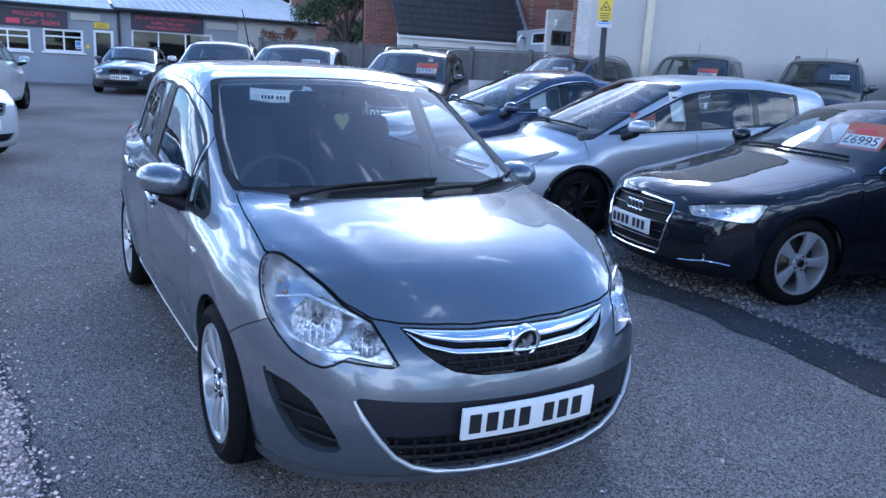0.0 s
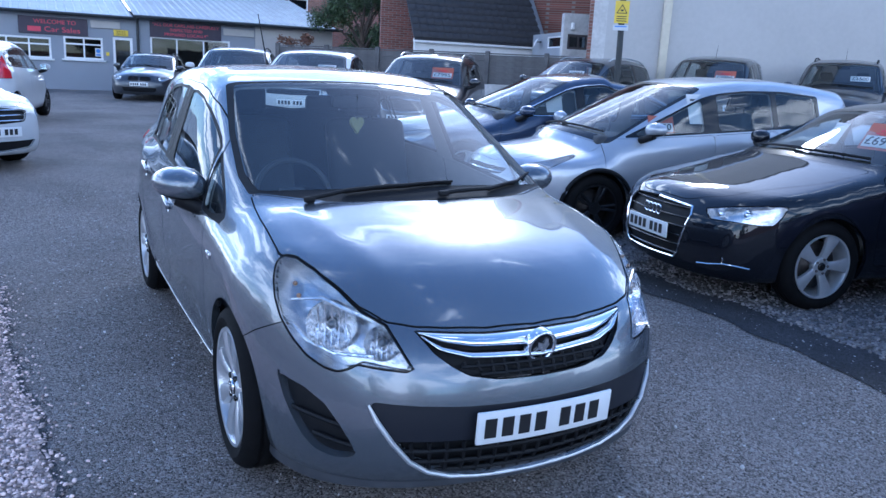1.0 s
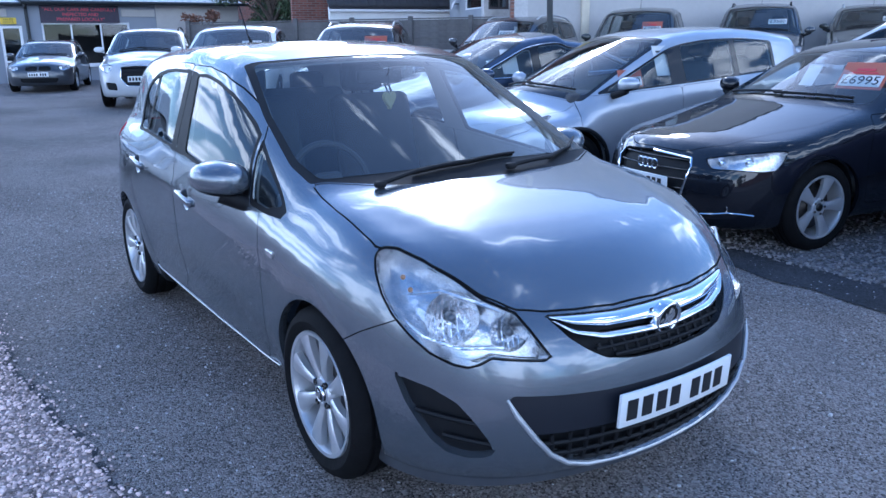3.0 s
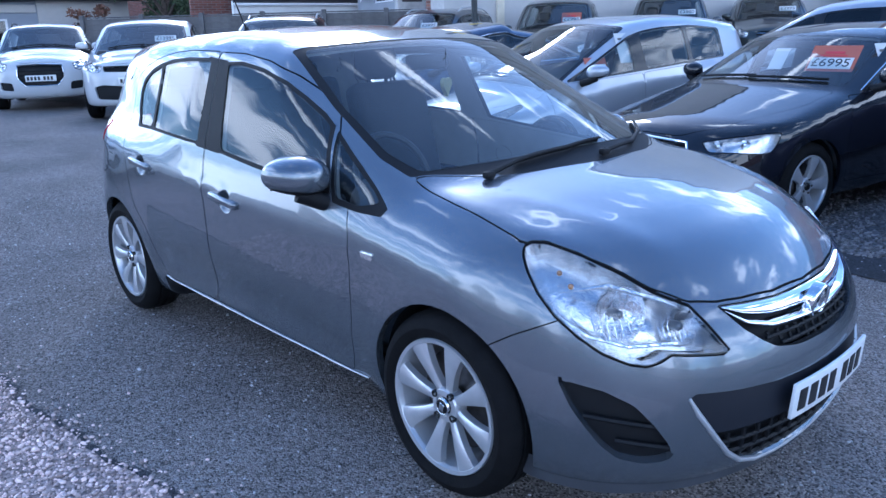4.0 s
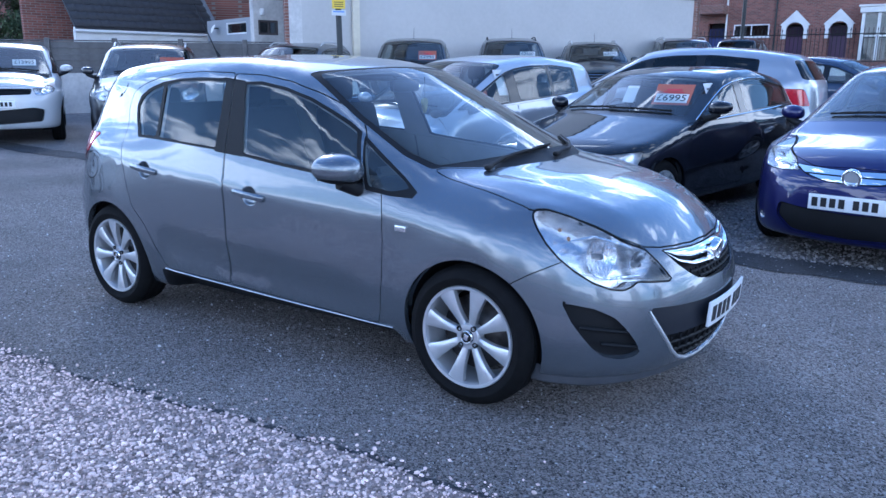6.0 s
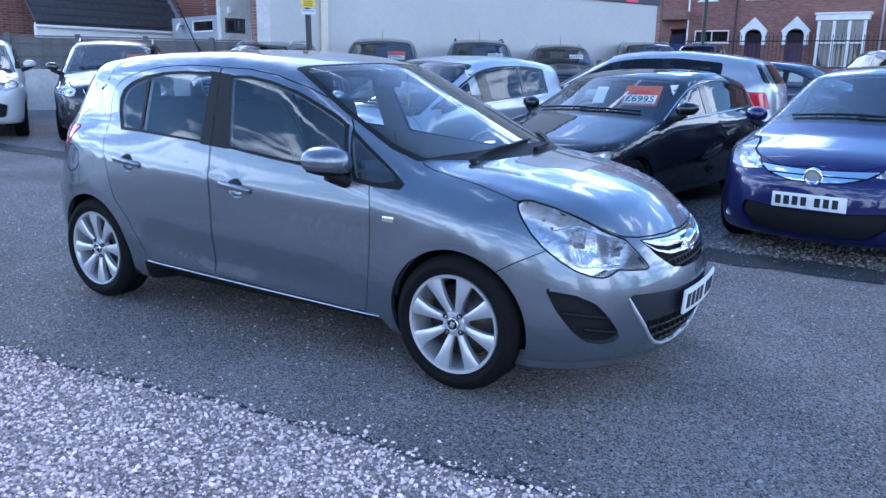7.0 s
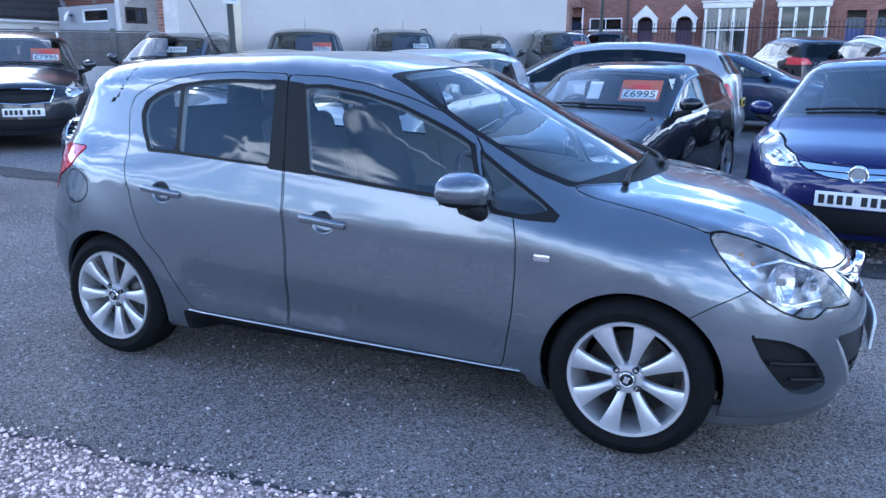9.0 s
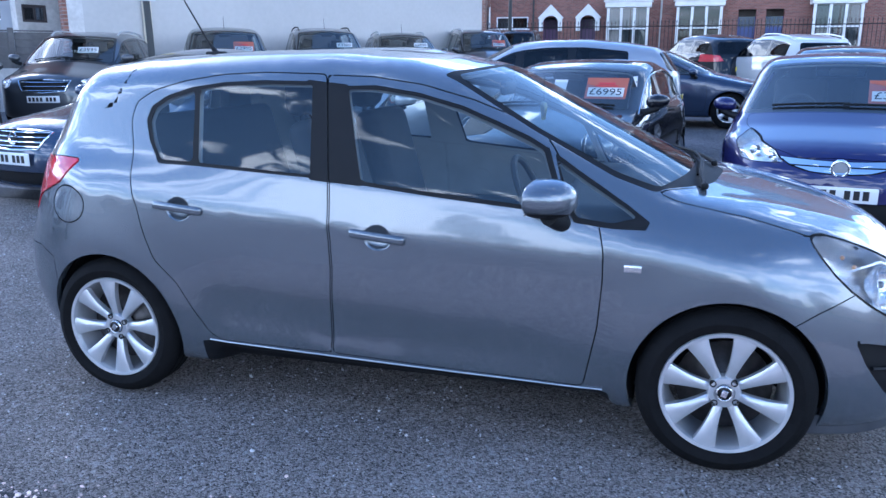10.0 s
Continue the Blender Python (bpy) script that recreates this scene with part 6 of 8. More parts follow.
road_car("silver_family_car", sS, "family", "silver family car standing crosswise behind the black hatchback", (8.25, 3.52), (0.03, 1), 1.25, 2.75, 2.02, tail=[(0.55, 0.85), (0.95, 0.85), (0.95, 1.08), (0.62, 1.06)], mirror=(0.955, 0.62, 1.045), cell=0.04, glass="tint", back_plate=True, wip=False, card=None)
road_car("dark_blue_car", sA, "navy", "dark blue hatchback with bright window line", (12.0, -0.9), (-0.1, -1), 1.40, 2.82, 2.10, mirror=(0.93, 0.66, 0.985), tail=[(0.5, 0.72), (0.9, 0.72), (0.9, 0.9), (0.5, 0.88)], cell=0.045, wip=False)
road_car("black_suv", sE, "black", "black sport utility car with red tail lamps on the street", (20.7, -0.1), (0.9, 0.42), 1.30, 2.95, 2.20, tail=[(0.52, 0.98), (0.95, 0.95), (0.95, 1.16), (0.6, 1.12)], cell=0.05, glass="tint", back_plate=True, wip=False)
road_car("white_estate", sE, "white", "white sport estate with black rear window on the street", (18.6, -1.9), (0.9, 0.35), 1.30, 2.95, 2.20, tail=[(0.55, 0.90), (0.95, 0.88), (0.95, 1.08), (0.6, 1.05)], cell=0.05, glass="tint", back_plate=True, rails=True, wip=False)
road_car("black_van", sH, "black", "black tall car parked by the iron railings", (29.5, 6.2), (1, 0.1), 1.30, 3.0, 2.20, cell=0.06, glass="tint", back_plate=True, wip=False)
road_car("black_hatchback", sB, "black", "black hatchback standing behind the blue one", (8.2, -2.2), (-1, 0.1), 1.55, 2.80, None, lamp=[(-0.01, 0.60), (0.08, 0.575), (0.22, 0.62), (0.38, 0.74), (0.43, 0.84), (0.30, 0.80), (0.0, 0.65)], bowls=((0.58, 0.67, 0.045),), mirror=(0.97, 0.58, 1.03), cell=0.05)

road_car("white_hatchback", sB, "white", "white hatchback with chrome grille bars on gravel", (-2.36, 8.0), (0.62, -0.78), 1.55, 2.80, None,
    lamp=[(-0.01, 0.62), (0.08, 0.60), (0.22, 0.64), (0.38, 0.74), (0.43, 0.82), (0.30, 0.80), (0.0, 0.68)], grille=[(-0.3, 0.56), (0.0, 0.56), (0.36, 0.58), (0.44, 0.70), (0.0, 0.745), (-0.3, 0.745)], bars=3, low=[(-0.3, 0.24), (0.0, 0.24), (0.45, 0.27), (0.52, 0.36), (0.0, 0.36), (-0.3, 0.36)], bowls=((0.58, 0.68, 0.045),), mirror=(0.97, 0.58, 1.03), plate=0.47, cell=0.04)
sG = hatch_spec(fo=0.55, wb=2.34, ro=0.55, hw=0.81, H=1.47, R=0.285, ra=0.322, cy=0.12, wy=0.85, mid=1.5, ry=2.48, rz=1.40, ty=2.72, tz=1.0, hz=0.74, cwz=1.0, bz0=0.90, bz1=1.02, lean=0.30, rk=0.13, hk=0.08, fk=0.10)
road_car("white_city_car", sG, "white", "small white city car facing the office", (-1.97, 15.6), (0.22, 0.97), 1.3, 2.45, None, tail=[(0.55, 0.82), (0.9, 0.82), (0.9, 1.22), (0.62, 1.22), (0.58, 1.0)], mirror=(0.90, 0.60, 1.0), cell=0.04, wheels=(0.18, 5, "plain", "darkalloy"), back_plate=True)


# ---- ground ----
def edge_left(y):
    return -1.42 - 0.10 * y + 0.018 * math.sin(3.1 * y) + 0.012 * math.sin(9.7 * y + 1) + 0.006 * math.sin(31 * y)


def edge_right(y):
    return 2.86 + 0.01 * (y - 2) + 0.03 * math.sin(2.3 * y) + 0.02 * math.sin(7.1 * y + 2)


def stone_ground(name, color, rough, scales, bump, spread, dusty=0.0, spec=0.3, chips=0.0):
    """Fine stony ground: speckle of single chips over broad stains."""
    m = bpy.data.materials.new(name)
    m.use_nodes = True
    t = m.node_tree
    b = t.nodes["Principled BSDF"]
    b.inputs["Roughness"].default_value = rough
    b.inputs["Specular IOR Level"].default_value = spec
    co = t.nodes.new("ShaderNodeTexCoord")

    def link(a, c):
        t.links.new(a, c)

    vor = t.nodes.new("ShaderNodeTexVoronoi")
    vor.inputs["Scale"].default_value = scales[0]
    link(co.outputs["Object"], vor.inputs["Vector"])
    gray = t.nodes.new("ShaderNodeRGBToBW")
    link(vor.outputs["Color"], gray.inputs["Color"])
    ramp = t.nodes.new("ShaderNodeValToRGB")
    e = ramp.color_ramp.elements
    e[0].position, e[1].position = 0.05, 0.95
    e[0].color = (*[c * (1 - spread) for c in color], 1)
    e[1].color = (*[min(c * (1 + spread * 1.4), 1) for c in color], 1)
    link(gray.outputs["Val"], ramp.inputs["Fac"])
    n1 = t.nodes.new("ShaderNodeTexNoise")
    n1.inputs["Scale"].default_value, n1.inputs["Detail"].default_value = scales[1], 8.0
    link(co.outputs["Object"], n1.inputs["Vector"])
    mr = t.nodes.new("ShaderNodeMapRange")
    mr.inputs["From Min"].default_value, mr.inputs["From Max"].default_value = 0.32, 0.68
    mr.inputs["To Min"].default_value, mr.inputs["To Max"].default_value = 0.72, 1.32
    link(n1.outputs["Fac"], mr.inputs["Value"])
    sc = t.nodes.new("ShaderNodeVectorMath")
    sc.operation = "SCALE"
    link(ramp.outputs["Color"], sc.inputs[0])
    link(mr.outputs["Result"], sc.inputs["Scale"])
    col = sc.outputs["Vector"]
    if dusty:
        n2 = t.nodes.new("ShaderNodeTexNoise")
        n2.inputs["Scale"].default_value, n2.inputs["Detail"].default_value, n2.inputs["Roughness"].default_value = 0.9, 9.0, 0.7
        link(co.outputs["Object"], n2.inputs["Vector"])
        r2 = t.nodes.new("ShaderNodeValToRGB")
        r2.color_ramp.elements[0].position, r2.color_ramp.elements[1].position = 0.50, 0.72
        link(n2.outputs["Fac"], r2.inputs["Fac"])
        mu = t.nodes.new("ShaderNodeMath")
        mu.operation = "MULTIPLY"
        mu.inputs[1].default_value = dusty
        link(r2.outputs["Color"], mu.inputs[0])
        mx = t.nodes.new("ShaderNodeMix")
        mx.data_type = "RGBA"
        mx.inputs["B"].default_value = (0.27, 0.25, 0.24, 1)
        link(mu.outputs["Value"], mx.inputs["Factor"])
        link(col, mx.inputs["A"])
        col = mx.outputs["Result"]
    if chips:
        # pale stones laid bare by wear, in drifts
        v3, n3, m3 = t.nodes.new("ShaderNodeTexVoronoi"), t.nodes.new("ShaderNodeTexNoise"), t.nodes.new("ShaderNodeMath")
        v3.inputs["Scale"].default_value, n3.inputs["Scale"].default_value, n3.inputs["Detail"].default_value = 75.0, 2.3, 4.0
        link(co.outputs["Object"], v3.inputs["Vector"])
        link(co.outputs["Object"], n3.inputs["Vector"])
        sp = t.nodes.new("ShaderNodeSeparateColor")
        link(v3.outputs["Color"], sp.inputs["Color"])
        m3.operation = "MULTIPLY_ADD"
        m3.inputs[1].default_value = 0.55
        link(n3.outputs["Fac"], m3.inputs[0])
        link(sp.outputs["Red"], m3.inputs[2])
        r3 = t.nodes.new("ShaderNodeMapRange")
        for key, value in (("From Min", 1.16), ("From Max", 1.24), ("To Min", 0.0), ("To Max", chips)):
            r3.inputs[key].default_value = value
        link(m3.outputs["Value"], r3.inputs["Value"])
        x3 = t.nodes.new("ShaderNodeMix")
        x3.data_type = "RGBA"
        x3.inputs["B"].default_value = (0.36, 0.34, 0.33, 1)
        link(r3.outputs["Result"], x3.inputs["Factor"])
        link(col, x3.inputs["A"])
        col = x3.outputs["Result"]
    link(col, b.inputs["Base Color"])
    bp = t.nodes.new("ShaderNodeBump")
    bp.inputs["Strength"].default_value, bp.inputs["Distance"].default_value = bump, 0.006
    nb, hb = t.nodes.new("ShaderNodeTexNoise"), t.nodes.new("ShaderNodeMath")
    nb.inputs["Scale"].default_value, nb.inputs["Detail"].default_value = 38.0, 6.0
    hb.operation = "MULTIPLY_ADD"
    hb.inputs[1].default_value = 1.6
    link(co.outputs["Object"], nb.inputs["Vector"])
    link(nb.outputs["Fac"], hb.inputs[0])
    inv = t.nodes.new("ShaderNodeMath")
    inv.operation = "SUBTRACT"
    inv.inputs[0].default_value = 1.0
    link(vor.outputs["Distance"], inv.inputs[1])
    link(inv.outputs["Value"], hb.inputs[2])
    link(hb.outputs["Value"], bp.inputs["Height"])
    link(bp.outputs["Normal"], b.inputs["Normal"])
    return m


asphalt = stone_ground("worn_asphalt", (0.160, 0.142, 0.131), 0.85, (150.0, 0.55), 1.3, 1.0, 0.35, chips=0.75)
fresh = stone_ground("dark_asphalt_joint", (0.040, 0.040, 0.043), 0.82, (120.0, 2.0), 0.9, 0.6)
pale_gravel = stone_ground("pale_gravel_bed", (0.27, 0.215, 0.195), 0.9, (80.0, 0.7), 1.0, 0.6)
grey_gravel = stone_ground("grey_gravel_bed", (0.150, 0.140, 0.138), 0.9, (55.0, 0.6), 1.0, 0.6, 0.25)


def sheet(name, xs, ys, lift, mat, label, cat="ground"):
    """A ground sheet over a grid of stations; xs is a list or a function of y."""
    V, F = [], []
    for y in ys:
        for x in (xs(y) if callable(xs) else xs):
            V.append((x, y, ground_z(min(x, 44), y) + lift))
    n = len(V) // len(ys)
    for j in range(len(ys) - 1):
        for i in range(n - 1):
            F.append((j * n + i, j * n + i + 1, (j + 1) * n + i + 1, (j + 1) * n + i))
    return tagged(mesh_part(name, V, F, mat), label, cat, kind="structure")


far = [-900, -300, -80, -30]
gx = far + list(np.linspace(-14, 44, 59)) + [60, 120, 400, 900]
gy = far + list(np.linspace(-14, 34, 193)) + [50, 80, 300, 900]
sheet("ground", gx, gy, 0.0, asphalt, "worn dark grey asphalt yard with pale chips")
ys_l = list(np.arange(-13.5, 30, 0.06))
sheet("gravel_bed", lambda y: [-13.5, -8, -5, -3.2, -2.4, edge_left(y) - 0.06, edge_left(y) - 0.015], ys_l, 0.006, pale_gravel, "pale pinkish gravel strip beside the asphalt", "gravel")
sheet("gravel_bed", lambda y: [edge_right(y), edge_right(y) + 0.06, 3.6, 4.6, 6, 8, 10, 13, 17, 22], list(np.arange(-13.5, 24, 0.08)), 0.005, grey_gravel, "grey gravel parking strip under the cars", "gravel")
sheet("asphalt_joint", lambda y: [edge_left(y) - 0.02, edge_left(y) + 0.004 + 0.005 * math.sin(17 * y) + 0.007 * math.sin(41 * y) + 0.004 * math.sin(97 * y)], list(np.arange(-4, 8, 0.03)), 0.009, fresh, "dark broken asphalt edge along the gravel", "ground")
sheet("asphalt_patch", lambda y: [edge_right(y) - 0.42 + 0.03 * math.sin(1.7 * y) + 0.015 * math.sin(13 * y), edge_right(y) + 0.02], list(np.arange(-6, 12, 0.05)), 0.008, fresh, "dark strip of newer asphalt along the gravel", "ground")


def pebbles(name, count, where, size, color, label, seed, sink=0.35, island=0.45, cat="gravel"):
    """Loose stones as one scatter; each is a squashed, turned many-sided lump."""
    rng = np.random.default_rng(seed)
    bm = bmesh.new()
    bmesh.ops.create_icosphere(bm, subdivisions=1, radius=1.0)
    base = np.array([v.co[:] for v in bm.verts])
    tri = np.array([[v.index for v in f.verts] for f in bm.faces])
    bm.free()
    xy = where(rng, count)
    n = len(xy)
    r = size[0] * (size[1] / size[0]) ** (rng.random(n) ** 1.6)
    sc = np.stack([r * rng.uniform(0.8, 1.35, n), r * rng.uniform(0.7, 1.0, n), r * rng.uniform(0.45, 0.8, n)], 1)
    V = base[None] * (1 + 0.16 * rng.standard_normal((n, len(base), 1))) * sc[:, None]
    a = rng.uniform(0, 2 * math.pi, n)
    tx = rng.normal(0, 0.35, n)
    c, s = np.cos(tx), np.sin(tx)
    V = np.stack([V[..., 0], V[..., 1] * c[:, None] - V[..., 2] * s[:, None], V[..., 1] * s[:, None] + V[..., 2] * c[:, None]], -1)
    c, s = np.cos(a), np.sin(a)
    V = np.stack([V[..., 0] * c[:, None] - V[..., 1] * s[:, None], V[..., 0] * s[:, None] + V[..., 1] * c[:, None], V[..., 2]], -1)
    z = np.array([ground_z(x, y) for x, y in xy]) + 0.006 + sc[:, 2] * (1 - sink)
    V += np.concatenate([xy, z[:, None]], 1)[:, None]
    F = (tri[None] + (np.arange(n) * len(base))[:, None, None]).reshape(-1, 3)
    me = bpy.data.meshes.new(name)
    me.vertices.add(n * len(base))
    me.vertices.foreach_set("co", V.reshape(-1))
    me.loops.add(len(F) * 3)
    me.loops.foreach_set("vertex_index", F.reshape(-1).astype(np.int32))
    me.polygons.add(len(F))
    me.polygons.foreach_set("loop_start", np.arange(0, len(F) * 3, 3, dtype=np.int32))
    me.update()
    me.validate()
    me.materials.append(material(name + "_stone", color, 0.75, vary=0.12, scale=90, island=island))
    me.shade_smooth()
    return tagged(new(name, me), label, cat, kind="stuff")


def left_bed(rng, n):
    y = rng.uniform(-2.2, 3.2, n)
    e = np.array([edge_left(v) for v in y])
    x = e - rng.random(n) ** 0.9 * 1.3
    spill = rng.random(n) < 0.010
    return np.stack([np.where(spill, e + rng.exponential(0.06, n), x), y], 1)


def right_bed(rng, n):
    y = rng.uniform(-2.6, 5.2, n)
    e = np.array([edge_right(v) for v in y])
    return np.stack([e + rng.random(n) ** 1.2 * 2.2 - 0.03, y], 1)


def lane(rng, n):
    y = rng.uniform(-2.6, 6.0, n)
    x = rng.uniform(-1.4, 2.8, n)
    return np.stack([x, y], 1)


pebbles("pale_pebbles", 48000, left_bed, (0.0038, 0.0115), (0.64, 0.505, 0.46), "loose pale pinkish-grey pebbles", 3, island=0.8)
pebbles("grey_pebbles", 11000, right_bed, (0.008, 0.018), (0.22, 0.205, 0.20), "loose grey-brown gravel stones", 4, island=0.6)
pebbles("asphalt_chips", 12000, lane, (0.0018, 0.0065), (0.42, 0.41, 0.41), "scattered pale stone chips on asphalt", 5, sink=0.6)
pebbles("stray_pebbles", 60, lane, (0.006, 0.013), (0.55, 0.54, 0.53), "a few stray white pebbles on asphalt", 6)


# ---- walls and buildings ----
def wall_panel(name, a, b, thick, z0, z1, mat, label, holes=(), parent=None, kind="structure", cat="wall"):
    """A wall from a to b (its face on the right-hand side as one walks), with openings (along0, along1, z0, z1) through it."""
    a, b = Vector((*a, 0)), Vector((*b, 0))
    L, d = (b - a).length, (b - a).normalized()
    n = Vector((-d.y, d.x, 0))
    us = sorted({0.0, L, *[h[0] for h in holes], *[h[1] for h in holes]})
    zs = sorted({z0, z1, *[h[2] for h in holes], *[h[3] for h in holes]})
    bm = bmesh.new()
    for u0, u1 in zip(us, us[1:]):
        for w0, w1 in zip(zs, zs[1:]):
            if any(h[0] <= u0 and u1 <= h[1] and h[2] <= w0 and w1 <= h[3] for h in holes):
                continue
            P = [a + d * u + n * t + Vector((0, 0, w)) for t in (0, thick) for u, w in ((u0, w0), (u1, w0), (u1, w1), (u0, w1))]
            vs = [bm.verts.new(p) for p in P]
            for q in ((0, 1, 2, 3), (7, 6, 5, 4), (0, 4, 5, 1), (1, 5, 6, 2), (2, 6, 7, 3), (3, 7, 4, 0)):
                bm.faces.new([vs[i] for i in q])
    bmesh.ops.remove_doubles(bm, verts=bm.verts, dist=0.0005)
    seen, dup = {}, []
    for f in bm.faces:
        k = tuple(round(c, 3) for c in f.calc_center_median())
        if k in seen:
            dup += [f, seen[k]]
        seen[k] = f
    bmesh.ops.delete(bm, geom=list(set(dup)), context="FACES_ONLY")
    ob = part(name, bm, mat, parent, smooth=False)
    return tagged(ob, label, cat if not parent else "", kind=kind if not parent else "")


def frame_at(a, b, u, z, out=0.0):
    """Local axes on a wall's face: x along it, y into it, z up."""
    a, b = Vector((*a, 0)), Vector((*b, 0))
    d = (b - a).normalized()
    n = Vector((-d.y, d.x, 0))
    o = a + d * u - n * out + Vector((0, 0, z))
    return Matrix(((d.x, n.x, 0, o.x), (d.y, n.y, 0, o.y), (d.z, n.z, 1, o.z), (0, 0, 0, 1)))


def window_unit(name, m, w, h, frame_mat, label, cols=(), rows=(), sill=True, bar=0.07, depth=0.10, glass="pane", kind="structure", parent=None, curtain=None):
    """A window: frame bars, panes and sill in an opening w by h; m puts its lower middle on the wall's face."""
    root = new(name)
    if parent:
        root.parent = parent
    root.matrix_local = m
    if not parent:
        tagged(root, label, "window", kind=kind)
    bm = bmesh.new()
    for x in (-w / 2 + bar / 2, w / 2 - bar / 2):
        rbox((bar, 0.06, h), (x, depth * 0.5, h / 2), 0.006, 1, None, bm)
    for z in (bar / 2, h - bar / 2):
        rbox((w - 2 * bar, 0.058, bar), (0, depth * 0.5, z), 0.006, 1, None, bm)
    part("window_frame", bm, frame_mat, root)
    xs = [-w / 2 + bar] + [c for c in cols] + [w / 2 - bar]
    zs = [bar] + [r for r in rows] + [h - bar]
    for c in cols:
        part("mullion", rbox((bar * 0.75, 0.052, h - 2 * bar), (c, depth * 0.5, h / 2), 0.005, 1), frame_mat, root)
    for r in rows:
        part("transom", rbox((w - 2 * bar, 0.050, bar * 0.75), (0, depth * 0.5, r), 0.005, 1), frame_mat, root)
    for x0, x1 in zip(xs, xs[1:]):
        for z0, z1 in zip(zs, zs[1:]):
            part("pane", rbox((x1 - x0 - 0.004, 0.008, z1 - z0 - 0.004), ((x0 + x1) / 2, depth * 0.5 + 0.012, (z0 + z1) / 2), 0, 1), M[glass], root, smooth=False)
    # dark sheet whose colour stands in for the unlit room
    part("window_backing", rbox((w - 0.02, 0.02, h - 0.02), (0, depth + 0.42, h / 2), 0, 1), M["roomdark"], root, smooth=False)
    if curtain:
        for x0, x1 in curtain:
            bm = bmesh.new()
            n = 14
            vs = []
            for i in range(n + 1):
                x = x0 + (x1 - x0) * i / n
                y = depth + 0.12 + 0.025 * math.sin(i * 2.2)
                vs.append((bm.verts.new((x, y, 0.06)), bm.verts.new((x, y, h - 0.06))))
            for p, q in zip(vs, vs[1:]):
                bm.faces.new((p[0], q[0], q[1], p[1]))
            part("curtain", bm, M["net"], root)
    if sill:
        part("window_sill", rbox((w + 0.16, 0.14, 0.06), (0, -0.02, -0.03), 0.01, 1), frame_mat, root)
    return root


def brick_material(name, color, mortar, scale=1.0):
    m = material(name, color, 0.88, vary=0.2, scale=1.1, bump=0.3, bscale=80)
    t = m.node_tree
    b = t.nodes["Principled BSDF"]
    br = t.nodes.new("ShaderNodeTexBrick")
    br.inputs["Scale"].default_value = 1.0
    br.inputs["Brick Width"].default_value, br.inputs["Row Height"].default_value, br.inputs["Mortar Size"].default_value = 0.225, 0.075, 0.008
    br.inputs["Color1"].default_value = (*[c * 0.75 for c in color], 1)
    br.inputs["Color2"].default_value = (*[min(1, c * 1.3) for c in color], 1)
    br.inputs["Mortar"].default_value = (*mortar, 1)
    co = t.nodes.new("ShaderNodeTexCoord")
    se, ad, cb = t.nodes.new("ShaderNodeSeparateXYZ"), t.nodes.new("ShaderNodeMath"), t.nodes.new("ShaderNodeCombineXYZ")
    t.links.new(co.outputs["Object"], se.inputs[0])
    t.links.new(se.outputs["X"], ad.inputs[0])
    t.links.new(se.outputs["Y"], ad.inputs[1])
    t.links.new(ad.outputs["Value"], cb.inputs["X"])
    t.links.new(se.outputs["Z"], cb.inputs["Y"])
    t.links.new(cb.outputs[0], br.inputs["Vector"])
    t.links.new(br.outputs["Color"], b.inputs["Base Color"])
    return m


# dimness of rooms behind glass, put into the colour of flat sheets
M["roomdark"] = material("dim_room_sheet", (0.09, 0.08, 0.075), 0.9, vary=0.3, scale=1.3)
M["net"] = material("net_curtain", (0.62, 0.62, 0.62), 0.9, vary=0.08, scale=6)
M["upvc"] = material("white_window_frame", (0.80, 0.80, 0.81), 0.35, vary=0.03)
M["render"] = material("white_rendered_wall", (0.46, 0.44, 0.42), 0.85, vary=0.05, scale=0.6, bump=0.08, bscale=40, fine=0.03, fscale=9)
M["office"] = material("pale_grey_blue_wall", (0.28, 0.30, 0.34), 0.8, vary=0.05, scale=0.8, bump=0.1, bscale=50)
M["tin"] = material("pale_metal_roofing", (0.40, 0.43, 0.45), 0.45, 0.3, vary=0.12, scale=1.5)
M["slate"] = material("dark_roof_tile", (0.045, 0.045, 0.052), 0.7, vary=0.15, scale=3, island=0.25, bump=0.2, bscale=40)
M["brick"] = brick_material("red_brick", (0.20, 0.075, 0.055), (0.24, 0.21, 0.19))
M["oldbrick"] = brick_material("brown_brick", (0.20, 0.09, 0.065), (0.26, 0.23, 0.21))
M["fence"] = material("weathered_fence_board", (0.115, 0.110, 0.110), 0.9, vary=0.25, scale=5, bump=0.3, bscale=60, island=0.15)
M["lime"] = material("flaking_white_wall", (0.50, 0.48, 0.46), 0.9, vary=0.16, scale=2.2, bump=0.5, bscale=14, fine=0.10, fscale=12)
M["sign"] = material("dark_sign_board", (0.035, 0.025, 0.045), 0.5, vary=0.1)
M["redpaint"] = material("red_lettering", (0.60, 0.05, 0.09), 0.5, vary=0.05)
M["yellow"] = material("yellow_sign", (0.72, 0.52, 0.04), 0.5, vary=0.05)
M["bluesign"] = material("blue_sign", (0.06, 0.22, 0.62), 0.5, vary=0.05)
M["cream"] = material("cream_downpipe", (0.62, 0.56, 0.44), 0.6, vary=0.06)
M["iron"] = material("black_ironwork", (0.015, 0.015, 0.017), 0.5, 0.3, vary=0.15)
M["stone"] = material("white_painted_stone", (0.74, 0.73, 0.71), 0.75, vary=0.06, scale=3)
M["purple"] = material("dark_purple_door", (0.07, 0.035, 0.075), 0.4, vary=0.08)
